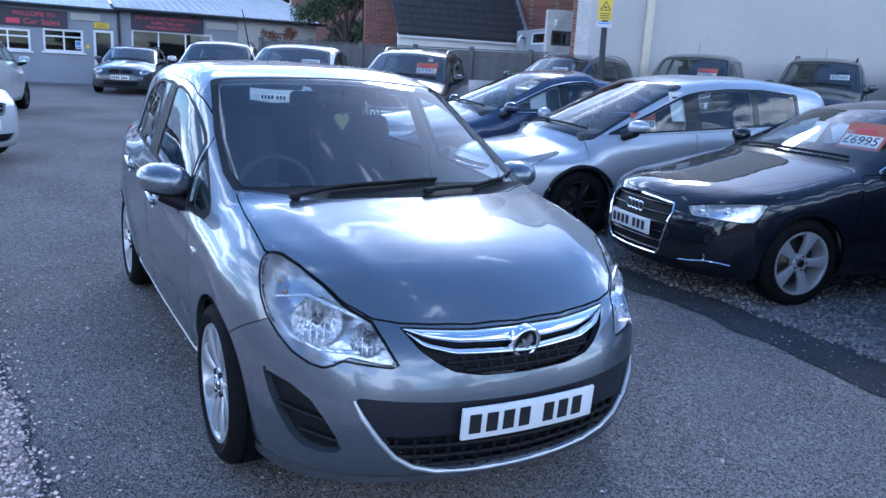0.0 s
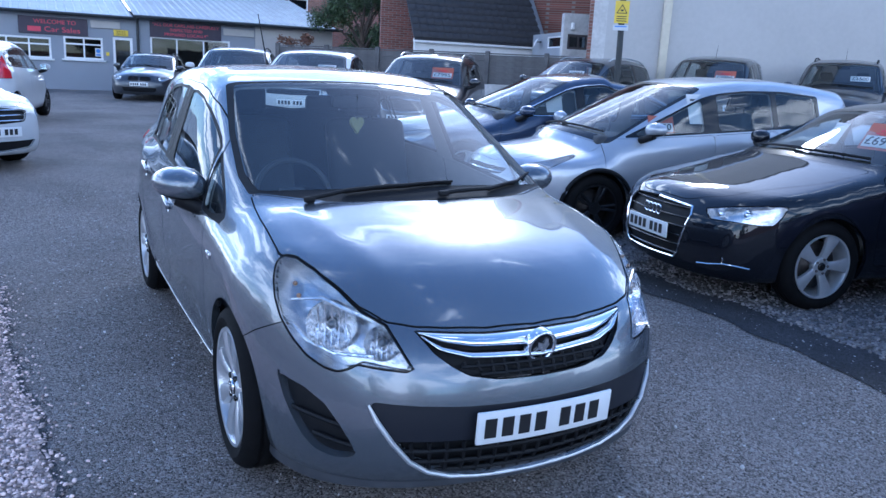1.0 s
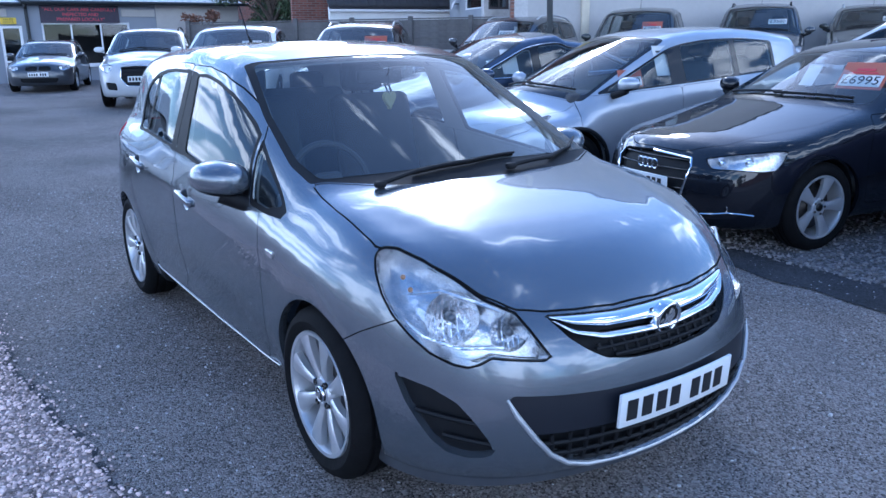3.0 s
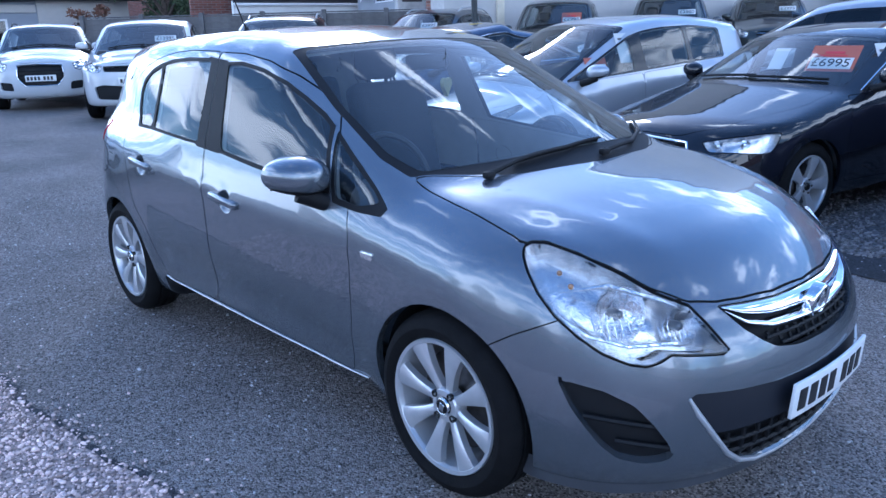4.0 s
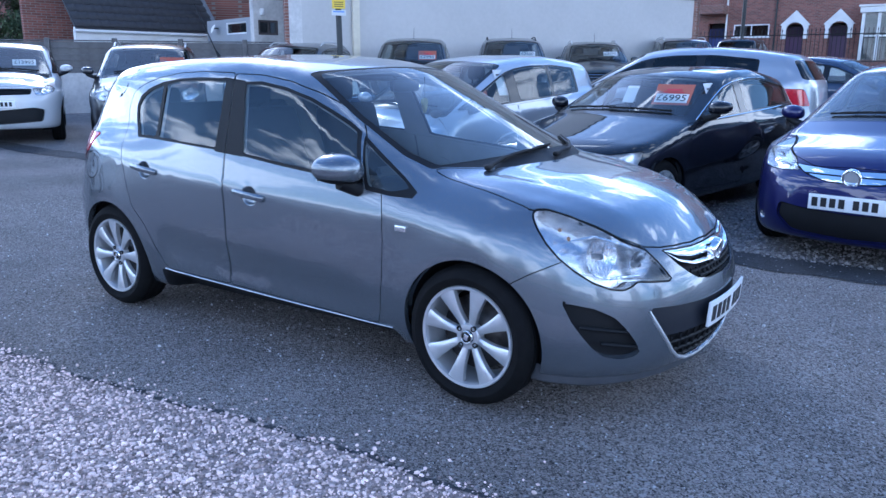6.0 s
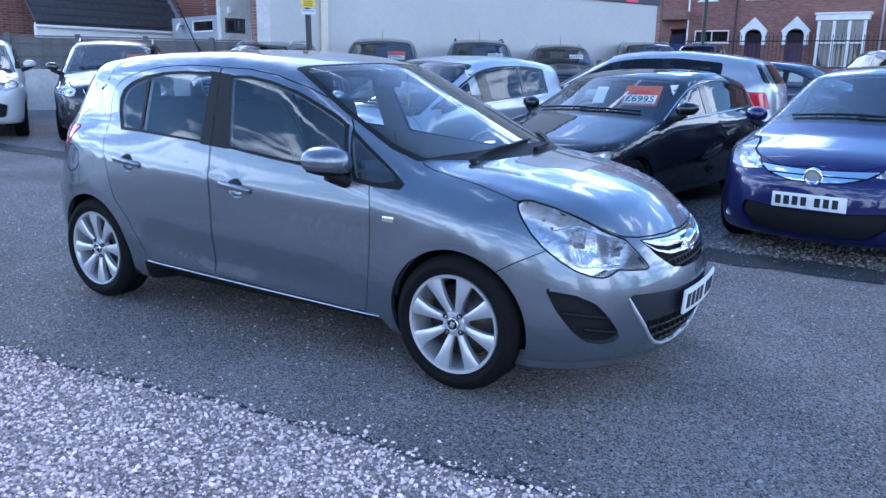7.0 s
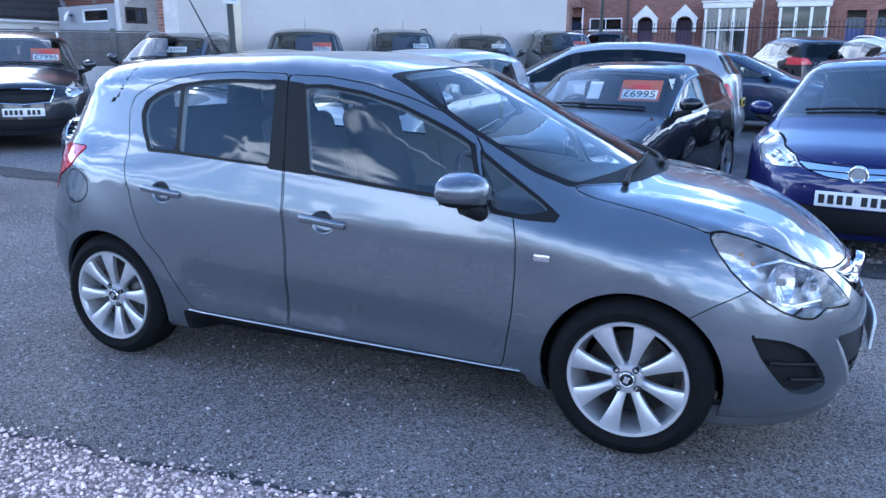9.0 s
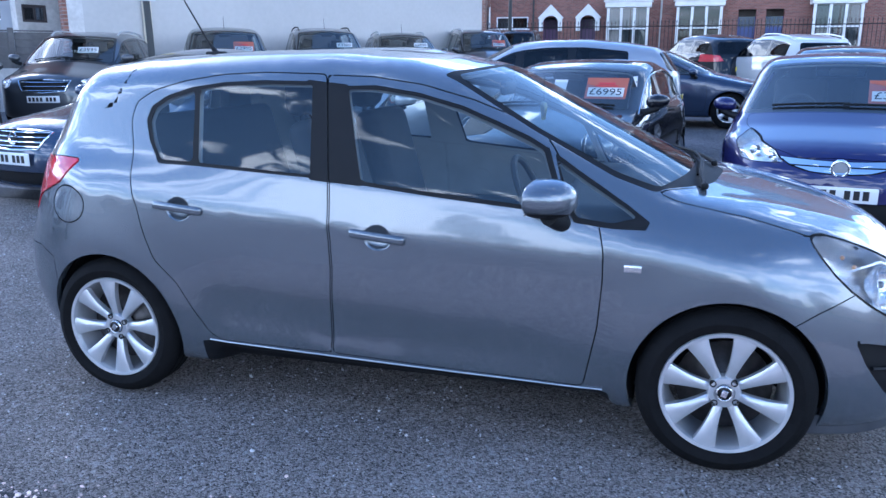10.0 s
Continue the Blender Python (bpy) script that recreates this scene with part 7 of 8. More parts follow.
M["bluedoor"] = material("dark_blue_door", (0.03, 0.05, 0.18), 0.4, vary=0.08)
M["pole"] = material("dark_painted_pole", (0.022, 0.026, 0.028), 0.5, vary=0.15)
M["bark"] = material("tree_bark", (0.09, 0.07, 0.055), 0.9, vary=0.3, scale=14, bump=0.6, bscale=30)
M["leaf"] = material("green_leaf", (0.055, 0.085, 0.035), 0.6, vary=0.15, scale=2, island=0.5)
M["brownleaf"] = material("russet_leaf", (0.16, 0.075, 0.045), 0.7, vary=0.15, scale=2, island=0.4)

# sales office
OA, OB = (-9.0, 29.0), (9.75, 29.0)
ou = lambda x: x - OA[0]
holes = [(ou(-2.95), ou(-0.84), 1.35, 2.10), (ou(-0.44), ou(0.87), 1.38, 2.18), (ou(1.21), ou(1.90), 0.20, 2.24), (ou(2.52), ou(5.50), 0.85, 2.36)]
wall_panel("wall_office", OA, OB, 0.25, 0.0, 2.92, M["office"], "pale grey-blue rendered office wall", holes)
wall_panel("wall_office_side", (9.75, 29.0), (9.75, 36.0), 0.25, 0.0, 3.3, M["render"], "plain white end wall of the office")
wall_panel("wall_office_back", (9.5, 36.0), (-9.0, 36.0), 0.25, 0.0, 3.6, M["office"], "plain rear wall of the office")
wall_panel("wall_office_white", (6.5, 28.96), (9.75, 28.96), 0.04, 0.0, 3.02, M["render"], "white-painted stretch of the office wall")
window_unit("window_1", frame_at(OA, OB, ou(-1.895), 1.35), 2.11, 0.75, M["upvc"], "white-framed office window with top lights", (-0.35, 0.35), (0.50,))
window_unit("window_2", frame_at(OA, OB, ou(0.215), 1.38), 1.31, 0.80, M["upvc"], "white-framed office window with a blue notice", (0.02,), (0.54,))
window_unit("window_3", frame_at(OA, OB, ou(4.01), 0.85), 2.98, 1.51, M["upvc"], "three-light shopfront window", (-0.52, 0.48), ())
door = window_unit("door_1", frame_at(OA, OB, ou(1.555), 0.24), 0.69, 2.0, M["upvc"], "white glazed office door", (), (0.62, 0.78), sill=False, bar=0.09)
part("door_handle", rbox((0.03, 0.06, 0.14), (-0.25, 0.0, 1.0), 0.01, 1), M["alloy"], door)


def sign_board(name, m, w, h, mat, label, lines, ink, size):
    b = part(name, rbox((w, 0.06, h), (0, -0.03, h / 2), 0.008, 1), mat, None)
    b.matrix_world = m
    tagged(b, label, "sign")
    for text, z, s, wide in lines:
        if text is None:
            part("bar", rbox((wide, 0.004, s), (z[0], -0.064, z[1]), 0, 1), ink, b, smooth=False)
        else:
            lettering(text, s, pose(z[0], -0.063, z[1], 90, 0, 0), ink, b, wide)
    return b


sign_board("shop_sign", frame_at(OA, OB, ou(-0.73), 2.20), 2.22, 0.60, M["sign"], "dark shop sign with red lettering", [("WELCOME TO", (0.05, 0.43), 0.20, 1.35), (None, (-0.62, 0.17), 0.17, 0.42), ("Car Sales", (0.28, 0.17), 0.25, 1.15)], M["redpaint"], 0.2)
sign_board("shop_sign", frame_at(OA, OB, ou(3.84), 2.34), 2.64, 0.60, M["sign"], "dark shop sign with three red lines", [('"ALL OUR CARS ARE CAREFULLY', (0, 0.46), 0.155, 2.45), ("INSPECTED AND", (0, 0.29), 0.155, 1.2), ('PREPARED LOCALLY"', (0, 0.12), 0.155, 1.6)], M["redpaint"], 0.2)
sign_board("office_sign", frame_at(OA, OB, ou(1.50), 2.29), 0.50, 0.22, M["yellow"], "small yellow sales office sign", [("SALES", (0, 0.155), 0.095, 0.30), ("OFFICE", (0, 0.06), 0.095, 0.32)], M["ink"], 0.1)
n = part("notice", rbox((0.20, 0.01, 0.30), (0, 0, 0), 0.002, 1), M["paper"], None)
n.matrix_world = frame_at(OA, OB, ou(0.70), 1.66, 0.0)
tagged(n, "blue and white notice on the office window", "notice")
V, F = lathe([(0.0, 0.075), (0.006, 0.07), (0.006, 0.0005)], 20, "z")
mesh_part("notice_disc", V, F, M["bluesign"], n).matrix_local = pose(0, -0.004, 0.05, 90, 0, 0)
part("bar", rbox((0.15, 0.006, 0.06), (0, -0.006, -0.09), 0, 1), M["bluesign"], n, smooth=False)
n = part("notice", rbox((0.11, 0.01, 0.13), (0, 0, 0), 0.002, 1), M["yellow"], None)
n.matrix_world = frame_at(OA, OB, ou(1.02), 1.62, 0.006)
tagged(n, "small yellow warning notice beside the door", "notice")


def tin_roof(name, x0, x1, y0, y1, z0, z1, label, pitch=0.30):
    """Pale profiled roofing: a sheet with raised ribs down the slope."""
    V, F = [], []
    n = int((x1 - x0) / pitch)
    prof = []
    for i in range(n):
        x = x0 + i * pitch
        prof += [(x, 0.0), (x + pitch * 0.62, 0.0), (x + pitch * 0.70, 0.045), (x + pitch * 0.90, 0.045), (x + pitch * 0.97, 0.0)]
    prof.append((x1, 0.0))
    for x, h in prof:
        V += [(x, y0, z0 + h), (x, y1, z1 + h), (x, y0, z0 - 0.03), (x, y1, z1 - 0.03)]
    for i in range(len(prof) - 1):
        a = i * 4
        F += [(a, a + 4, a + 5, a + 1), (a + 2, a + 3, a + 7, a + 6), (a, a + 2, a + 6, a + 4), (a + 1, a + 5, a + 7, a + 3)]
    return tagged(mesh_part(name, V, F, M["tin"], smooth=False), label, "roof", kind="structure")


tin_roof("roof_office", -9.2, 1.95, 28.70, 36.2, 2.95, 4.5, "pale profiled metal office roof")
tin_roof("roof_office_right", 1.95, 10.0, 28.60, 36.2, 3.06, 4.7, "pale profiled metal roof with dark gutter")
tagged(part("gutter", tube([(-9.2, 28.66, 2.93), (1.95, 28.66, 2.95)], 0.06, 8), M["pole"]), "dark gutter along the office eaves", "gutter", kind="structure")
tagged(part("gutter", tube([(1.9, 28.55, 3.02), (10.05, 28.55, 3.05)], 0.065, 8), M["pole"]), "dark gutter along the right eaves", "gutter", kind="structure")
tagged(part("drainpipe", tube([(2.06, 28.6, 3.0), (2.08, 28.90, 2.8), (2.10, 28.93, 0.3)], 0.05, 8), M["pole"]), "black drainpipe on the office wall", "drainpipe", kind="structure")
tagged(part("fascia_board", rbox((1.0, 0.05, 0.26), (0.98, 28.96, 2.66), 0.01, 1), M["render"]), "white fascia board over the office door", "fascia", kind="structure")
tagged(part("fascia_board", rbox((1.2, 0.05, 0.26), (5.85, 28.96, 2.70), 0.01, 1), M["render"]), "white fascia board beside the sign", "fascia", kind="structure")

# long white gable wall with its flaking pier, banner and pipe
WA, WB = (10.45, 12.48), (23.2, 6.35)
wall_panel("wall_white", (10.75, 12.336), WB, 0.3, 0.0, 9.0, M["render"], "tall plain white rendered gable wall")
wall_panel("wall_pier", WA, (10.75, 12.336), 0.3, 0.0, 9.0, M["lime"], "flaking white pier with bare brick edge")
wall_panel("wall_pier_edge", (10.38, 12.53), (10.45, 12.48), 0.3, 0.0, 9.0, M["oldbrick"], "bare brick edge of the pier")
wd = Vector((WB[0] - WA[0], WB[1] - WA[1])).normalized()
wn2 = Vector((-wd.y, wd.x))
e2 = (WB[0] + wn2.x * 10, WB[1] + wn2.y * 10)
wall_panel("wall_white_end", WB, e2, 0.3, 0.0, 9.0, M["oldbrick"], "brick end of the white building")
tagged(part("roof_white", slab([WA, WB, e2, (WA[0] + wn2.x * 10, WA[1] + wn2.y * 10)], 9.0, 9.25), M["slate"], smooth=False), "flat dark roof of the white building", "roof", kind="structure")
m = frame_at(WA, WB, 1.75, 0.0, 0.05)
o = part("cream_pipe", rbox((0.20, 0.10, 8.9), (0, 0, 4.5), 0.03, 2), M["cream"])
o.matrix_world = m
tagged(o, "cream boxed pipe on the white wall", "pipe", kind="structure")
o = part("banner", rbox((4.7, 0.05, 0.75), (0, -0.03, 0.375), 0.01, 1), M["sign"])
o.matrix_world = frame_at(WA, WB, 11.6, 3.70)
tagged(o, "black banner with red mark on the white wall", "banner")
part("bar", rbox((0.5, 0.01, 0.18), (1.0, -0.06, 0.12), 0, 1), M["redpaint"], o, smooth=False)
# low white outbuilding beside the pier
CA, CB = (9.6, 14.55), (12.3, 13.55)
wall_panel("wall_outbuilding", (10.87, 14.205), (12.6, 13.55), 0.25, 0.0, 3.2, M["lime"], "white outbuilding wall with a dark window", [(0.12, 0.68, 2.30, 2.68)])
window_unit("window_4", frame_at((10.87, 14.205), (12.6, 13.55), 0.40, 2.30), 0.56, 0.38, material("dark_window_frame", (0.05, 0.04, 0.04), 0.6, vary=0.1), "small dark-framed outbuilding window", (0.02,), (), sill=False, bar=0.06)
o = part("wall_lamp", rbox((0.09, 0.10, 0.17), (0, -0.05, 0), 0.02, 2), M["stone"])
o.matrix_world = frame_at((10.87, 14.205), (12.6, 13.55), 0.22, 2.88)
tagged(o, "small pale wall lamp on the outbuilding", "lamp")
wall_panel("wall_grey_lean", (12.75, 18.4), (11.75, 14.4), 0.2, 0.0, 2.86, material("grey_render", (0.30, 0.31, 0.33), 0.9, vary=0.1, scale=1.2), "grey rendered low wall with a white window", [(1.25, 2.55, 2.42, 2.76)])
window_unit("window_5", frame_at((12.75, 18.4), (11.75, 14.4), 1.90, 2.42), 1.30, 0.34, M["upvc"], "small white-framed window", (), (), sill=False, bar=0.04)
wall_panel("wall_brick_house_side", (13.75, 27.0), (13.75, 20.7), 0.3, 0.0, 8.5, M["brick"], "red brick side wall behind the tiled roof")
wall_panel("wall_brick_house", (13.75, 20.36), (19.0, 16.0), 0.3, 0.0, 8.5, M["brick"], "red brick house wall behind the outbuilding")
dish = new("satellite_dish")
tagged(dish, "grey satellite dish on a low rendered wall", "satellite dish")
V, F = lathe([(-0.05, 0.15), (-0.03, 0.11), (-0.008, 0.055), (0.0, 0.001)], 24, "z")
o = mesh_part("reflector", V, F, M["stone"], dish)
o.matrix_local = pose(0, -0.22, 0, 65, 0, -15)
part("arm", tube([(0, 0.0, 0), (0, -0.18, 0)], 0.02, 6), M["pole"], dish)
dish.matrix_world = frame_at((12.75, 18.4), (11.75, 14.4), 0.75, 2.62)
# tiled roof building
TA, TB = (9.2, 19.75), (13.45, 18.95)
wall_panel("wall_tiled_house", (9.25, 19.80), (13.40, 19.02), 0.2, 0.0, 2.5, M["stone"], "pale wall under the tiled roof")
tagged(part("eaves_board", rbox((4.40, 0.10, 0.12), (0, 0, 0), 0.01, 1), M["upvc"]), "white eaves board", "fascia", kind="structure").matrix_world = frame_at(TA, TB, 2.16, 2.50, 0.05)
tiles = new("roof_tiled")
tagged(tiles, "dark grey pantiled roof", "roof", kind="structure")
tiles.matrix_world = frame_at(TA, TB, 0.0, 2.57, 0.12)
tw, th, slope = 0.26, 0.30, radians(46)
V, F = [], []
prof = [(0.0, 0.0), (0.05, 0.006), (0.13, 0.0), (0.18, 0.012), (0.225, 0.034), (0.26, 0.012)]
for x, h in prof:
    for v, k in ((0.0, 0.030), (th + 0.03, 0.004)):
        V.append((x, v * math.cos(slope) - (h + k) * math.sin(slope), v * math.sin(slope) + (h + k) * math.cos(slope)))
for x, h in prof:
    V.append((x, 0.01, h - 0.002))
for i in range(len(prof) - 1):
    F += [(2 * i, 2 * i + 2, 2 * i + 3, 2 * i + 1), (2 * i, 12 + i, 13 + i, 2 * i + 2)]
tile_me = None
for r in range(8):
    for c in range(17):
        if tile_me is None:
            ob = mesh_part("tile", V, F, M["slate"], tiles, smooth=True)
            tile_me = ob.data
        else:
            ob = new("tile", tile_me)
            ob.parent = tiles
        ob.location = (c * tw - 0.02, r * th * math.cos(slope), r * th * math.sin(slope))
part("roof_deck", rbox((4.45, 2.42, 0.05), (2.2, 0.85, 0.82), 0, 1, Matrix.Rotation(slope, 3, "X")), M["slate"], tiles, smooth=False)
part("roof_verge", rbox((0.16, 2.48, 0.10), (4.43, 0.86, 0.90), 0.02, 1, Matrix.Rotation(slope, 3, "X")), material("lead_verge", (0.22, 0.23, 0.25), 0.6, vary=0.12), tiles)
part("roof_ridge", tube([(-0.1, 1.70, 1.74), (4.5, 1.70, 1.74)], 0.10, 8), M["slate"], tiles)
wall_panel("wall_tiled_back", (13.5, 22.0), (9.3, 22.8), 0.2, 0.0, 4.2, M["brick"], "rear wall of the tiled building")

# fence on a low white wall
FA, FB = (4.6, 19.0), (10.42, 12.78)
wall_panel("wall_low", FA, FB, 0.22, 0.0, 1.30, M["lime"], "low flaking white boundary wall")
fence = new("fence")
tagged(fence, "weathered grey board fence with concrete posts", "fence", kind="structure")
fl = math.hypot(FB[0] - FA[0], FB[1] - FA[1])
k = 0
u = 0.0
while u < fl - 0.1:
    q = part("post", rbox((0.11, 0.11, 0.85), (0, 0.08, 0.40), 0.012, 1), M["fence"], fence)
    q.matrix_local = frame_at(FA, FB, u, 1.30)
    w = min(1.42, fl - u - 0.12)
    for j in range(5):
        q = part("board", rbox((w, 0.022, 0.152), (0, 0.085 + 0.012 * (j % 2), 0.0), 0.004, 1), M["fence"], fence)
        q.matrix_local = frame_at(FA, FB, u + 0.06 + w / 2, 1.38 + 0.145 * j)
    q = part("capping", rbox((w, 0.07, 0.03), (0, 0.09, 0.0), 0.006, 1), M["fence"], fence)
    q.matrix_local = frame_at(FA, FB, u + 0.06 + w / 2, 2.065)
    u += 1.53

# warning-sign pole
pole = part("sign_pole", tube([(8.46, 9.02, 0.1), (8.44, 9.03, 2.0), (8.40, 9.05, 3.9)], 0.058, 12), M["pole"])
tagged(pole, "dark steel pole carrying a yellow warning sign", "pole")
s1 = part("warning_sign", rbox((0.26, 0.02, 0.40), (0, 0, 0), 0.004, 1), M["yellow"], pole, "yellow warning sign")
s1.matrix_local = frame_at((7.6, 9.6), (9.2, 8.4), 0.985, 2.78, 0.075)
bm = bmesh.new()
tri = [(-0.09, -0.02), (0.09, -0.02), (0.0, 0.13)]
for p, q in zip(tri, tri[1:] + tri[:1]):
    d = Vector((q[0] - p[0], 0, q[1] - p[1]))
    rbox((d.length + 0.012, 0.004, 0.014), ((p[0] + q[0]) / 2, -0.013, (p[1] + q[1]) / 2), 0, 1, Matrix.Rotation(-math.atan2(d.z, d.x), 3, "Y"), bm)
rbox((0.05, 0.004, 0.03), (0, -0.013, 0.03), 0, 1, None, bm)
part("triangle", bm, M["ink"], s1, smooth=False)
for z in (-0.08, -0.12, -0.16):
    part("bar", rbox((0.18, 0.004, 0.014), (0, -0.013, z), 0, 1), M["ink"], s1, smooth=False)
s2 = part("notice_plate", rbox((0.28, 0.02, 0.10), (0, 0, 0), 0.004, 1), M["paper"], pole, "small white and blue plate")
s2.matrix_local = frame_at((7.6, 9.6), (9.2, 8.4), 0.985, 2.50, 0.075)
part("bar", rbox((0.22, 0.004, 0.02), (0, -0.013, 0.02), 0, 1), M["bluesign"], s2, smooth=False)


# ---- terrace across the street ----
terr = new("terrace_house")
tagged(terr, "red brick terrace with white bays and arched doors", "house")
XT = 42.5
wa, wb_ = (XT, 16.0), (XT, -16.0)
tu = lambda y: 16.0 - y
zt = ground_z(44, 6)
arch_holes = [(tu(7.43), tu(6.55), zt, 3.05), (tu(5.30), tu(4.42), zt, 3.05), (tu(11.6), tu(10.6), zt, 3.2), (tu(10.2), tu(8.3), zt + 0.9, 3.1), (tu(-3.2), tu(-4.1), zt, 3.3), (tu(-4.6), tu(-5.5), zt, 3.3)]
upper = [(tu(y + 0.5), tu(y - 0.5), 5.6, 7.3) for y in (9.6, 7.0, 4.9, 2.6, -1.1, -3.6, -6.0, -9.0)]
lean_up = 1.25   # the street stands higher than the yard


def T(z):
    return z + lean_up - 0.35


arch_holes = [(a, b, zt if c < 2 else T(c), T(d)) for a, b, c, d in arch_holes]
wall_panel("front_wall", wa, wb_, 0.3, 0.0, 11.0, M["brick"], "", arch_holes + upper, parent=terr)
wall_panel("rear_wall", (XT + 8, -16.0), (XT + 8, 16.0), 0.3, 0.0, 11.0, M["brick"], "", parent=terr)
wall_panel("end_wall", (XT, -16), (XT + 8, -16), 0.3, 0.0, 11.0, M["brick"], "", parent=terr)
wall_panel("end_wall", (XT + 8, 16), (XT, 16), 0.3, 0.0, 11.0, M["brick"], "", parent=terr)
bm = slab([(XT - 0.4, -16.2), (XT + 8.4, -16.2), (XT + 8.4, 16.2), (XT - 0.4, 16.2)], 11.0, 11.2)
for v in bm.verts:
    if v.co.z > 11.1:
        v.co.x = XT + 4
        v.co.z = 14
part("roof", bm, M["slate"], terr, smooth=False)
for y, mat, arched in ((6.99, "purple", 1), (4.86, "purple", 1), (11.1, "bluedoor", 0), (-3.65, "bluedoor", 0), (-5.05, "bluedoor", 0)):
    d = part("door", rbox((0.07, 0.92, 2.3), (XT + 0.2, y, zt + 1.15), 0.01, 1), M[mat], terr)
    part("fanlight", rbox((0.02, 0.80, 0.55), (XT + 0.17, y, T(2.65)), 0, 1), M["pane"], d, smooth=False)
    # dark sheet in place of the shaded hall
    part("dark_hall_sheet", rbox((0.02, 0.98, 3.2), (XT + 0.75, y, zt + 1.5), 0, 1), M["roomdark"], d, smooth=False)
    if arched:
        # white stone hood: jambs and a pointed gable over a round arch
        outer = [(-0.66, 2.28), (-0.66, 2.95), (-0.74, 3.0), (0.0, 3.75), (0.74, 3.0), (0.66, 2.95), (0.66, 2.28), (0.44, 2.28), (0.44, 2.75)]
        arc = [(0.44 * math.cos(a), 2.75 + 0.38 * math.sin(a)) for a in np.linspace(0.2, math.pi - 0.2, 9)]
        poly = outer + arc + [(-0.44, 2.75), (-0.44, 2.28)]
        hood = slab(poly, -0.10, 0.06)
        o = part("door_hood", hood, M["stone"], terr, "white pointed stone door hood", smooth=False)
        o.matrix_local = Matrix(((0, 0, 1, XT - 0.05), (-1, 0, 0, y), (0, 1, 0, lean_up - 0.35), (0, 0, 0, 1)))
for y, w, cur in ((2.62, 2.3, 1), (-1.15, 2.4, 0), (-8.0, 2.4, 1)):
    bay = new("bay_window")
    bay.parent = terr
    z0, z1 = zt + 0.4, T(3.45)
    part("bay_base", rbox((0.75, w, 0.55), (XT - 0.36, y, zt + 0.25), 0.02, 1), M["brick"], bay)
    part("bay_head", rbox((0.85, w + 0.2, 0.30), (XT - 0.36, y, z1 + 0.17), 0.03, 1), M["stone"], bay)
    part("bay_cornice", rbox((0.95, w + 0.35, 0.10), (XT - 0.36, y, z1 + 0.36), 0.02, 1), M["stone"], bay)
    for k in (-1, -0.33, 0.33, 1):
        part("bay_post", rbox((0.14, 0.14, z1 - z0), (XT - 0.66, y + k * (w / 2 - 0.08), (z0 + z1) / 2), 0.01, 1), M["stone"], bay)
    for k in (-0.665, 0.0, 0.665):
        part("sash", rbox((0.05, w / 3 - 0.22, 0.07), (XT - 0.66, y + k * (w / 2 - 0.08), (z0 + z1) / 2 + 0.1), 0.005, 1), M["upvc"], bay)
        part("pane", rbox((0.012, w / 3 - 0.2, z1 - z0), (XT - 0.64, y + k * (w / 2 - 0.08), (z0 + z1) / 2), 0, 1), M["pane"], bay, smooth=False)
    if cur:
        for k in (-0.75, -0.35, 0.1, 0.5, 0.85):
            part("curtain", rbox((0.03, w / 6, z1 - z0 - 0.1), (XT - 0.45, y + k * (w / 2 - 0.1), (z0 + z1) / 2), 0.012, 1), M["net"], bay)
    # dark sheet in place of the shaded room behind the bay
    part("dark_bay_sheet", rbox((0.02, w, z1 - z0), (XT + 0.4, y, (z0 + z1) / 2), 0, 1), M["roomdark"], bay, smooth=False)
frame_terr = lambda y, z: Matrix(((0, 1, 0, XT), (-1, 0, 0, y), (0, 0, 1, z), (0, 0, 0, 1)))
for y in (9.6, 7.0, 4.9, 2.6, -1.1, -3.6, -6.0, -9.0):
    window_unit("window", frame_terr(y, 5.6), 1.0, 1.7, M["upvc"], "", (), (0.85,), parent=terr)
window_unit("window", frame_terr(9.25, zt + 1.8), 1.9, T(3.1) - (zt + 1.8), M["upvc"], "", (0.0,), (), parent=terr, curtain=[(-0.9, -0.3)])
part("shop_awning", rbox((0.9, 1.5, 0.5), (XT - 0.5, 11.3, T(3.9)), 0.04, 1), M["oldbrick"], terr)
part("downpipe", tube([(XT - 0.08, 0.85, 9), (XT - 0.08, 0.85, zt)], 0.05, 8), M["render"], terr)
part("downpipe", tube([(XT - 0.08, 8.0, 9), (XT - 0.08, 8.0, zt)], 0.05, 8), M["pole"], terr)
part("downpipe", tube([(XT - 0.08, 10.6, 9), (XT - 0.08, 10.6, zt)], 0.05, 8), M["stone"], terr)

# iron railings and a lamp column on the far pavement
rail = new("iron_railing")
tagged(rail, "black spiked iron railings on the far pavement", "railing")
XR = 39.5
zr = ground_z(39.5, 3)
for z in (0.25, 1.55):
    part("rail", rbox((0.04, 25.0, 0.05), (XR, 0.5, zr + z + 0.45), 0.005, 1), M["iron"], rail)
me = None
for i in range(128):
    y = -11.9 + i * 0.195
    if me is None:
        ob = part("railing_bar", tube([(0, 0, 0.3), (0, 0, 2.15), (0, 0, 2.2), (0, 0, 2.32)], [0.014, 0.014, 0.03, 0.003], 6), M["iron"], rail)
        me = ob.data
    else:
        ob = new("railing_bar", me)
        ob.parent = rail
    ob.location = (XR, y, zr)
tagged(part("plinth_wall", rbox((0.3, 25.0, 0.5), (XR, 0.5, zr + 0.22), 0.03, 1), M["stone"]), "low pale plinth under the railings", "wall", kind="structure")
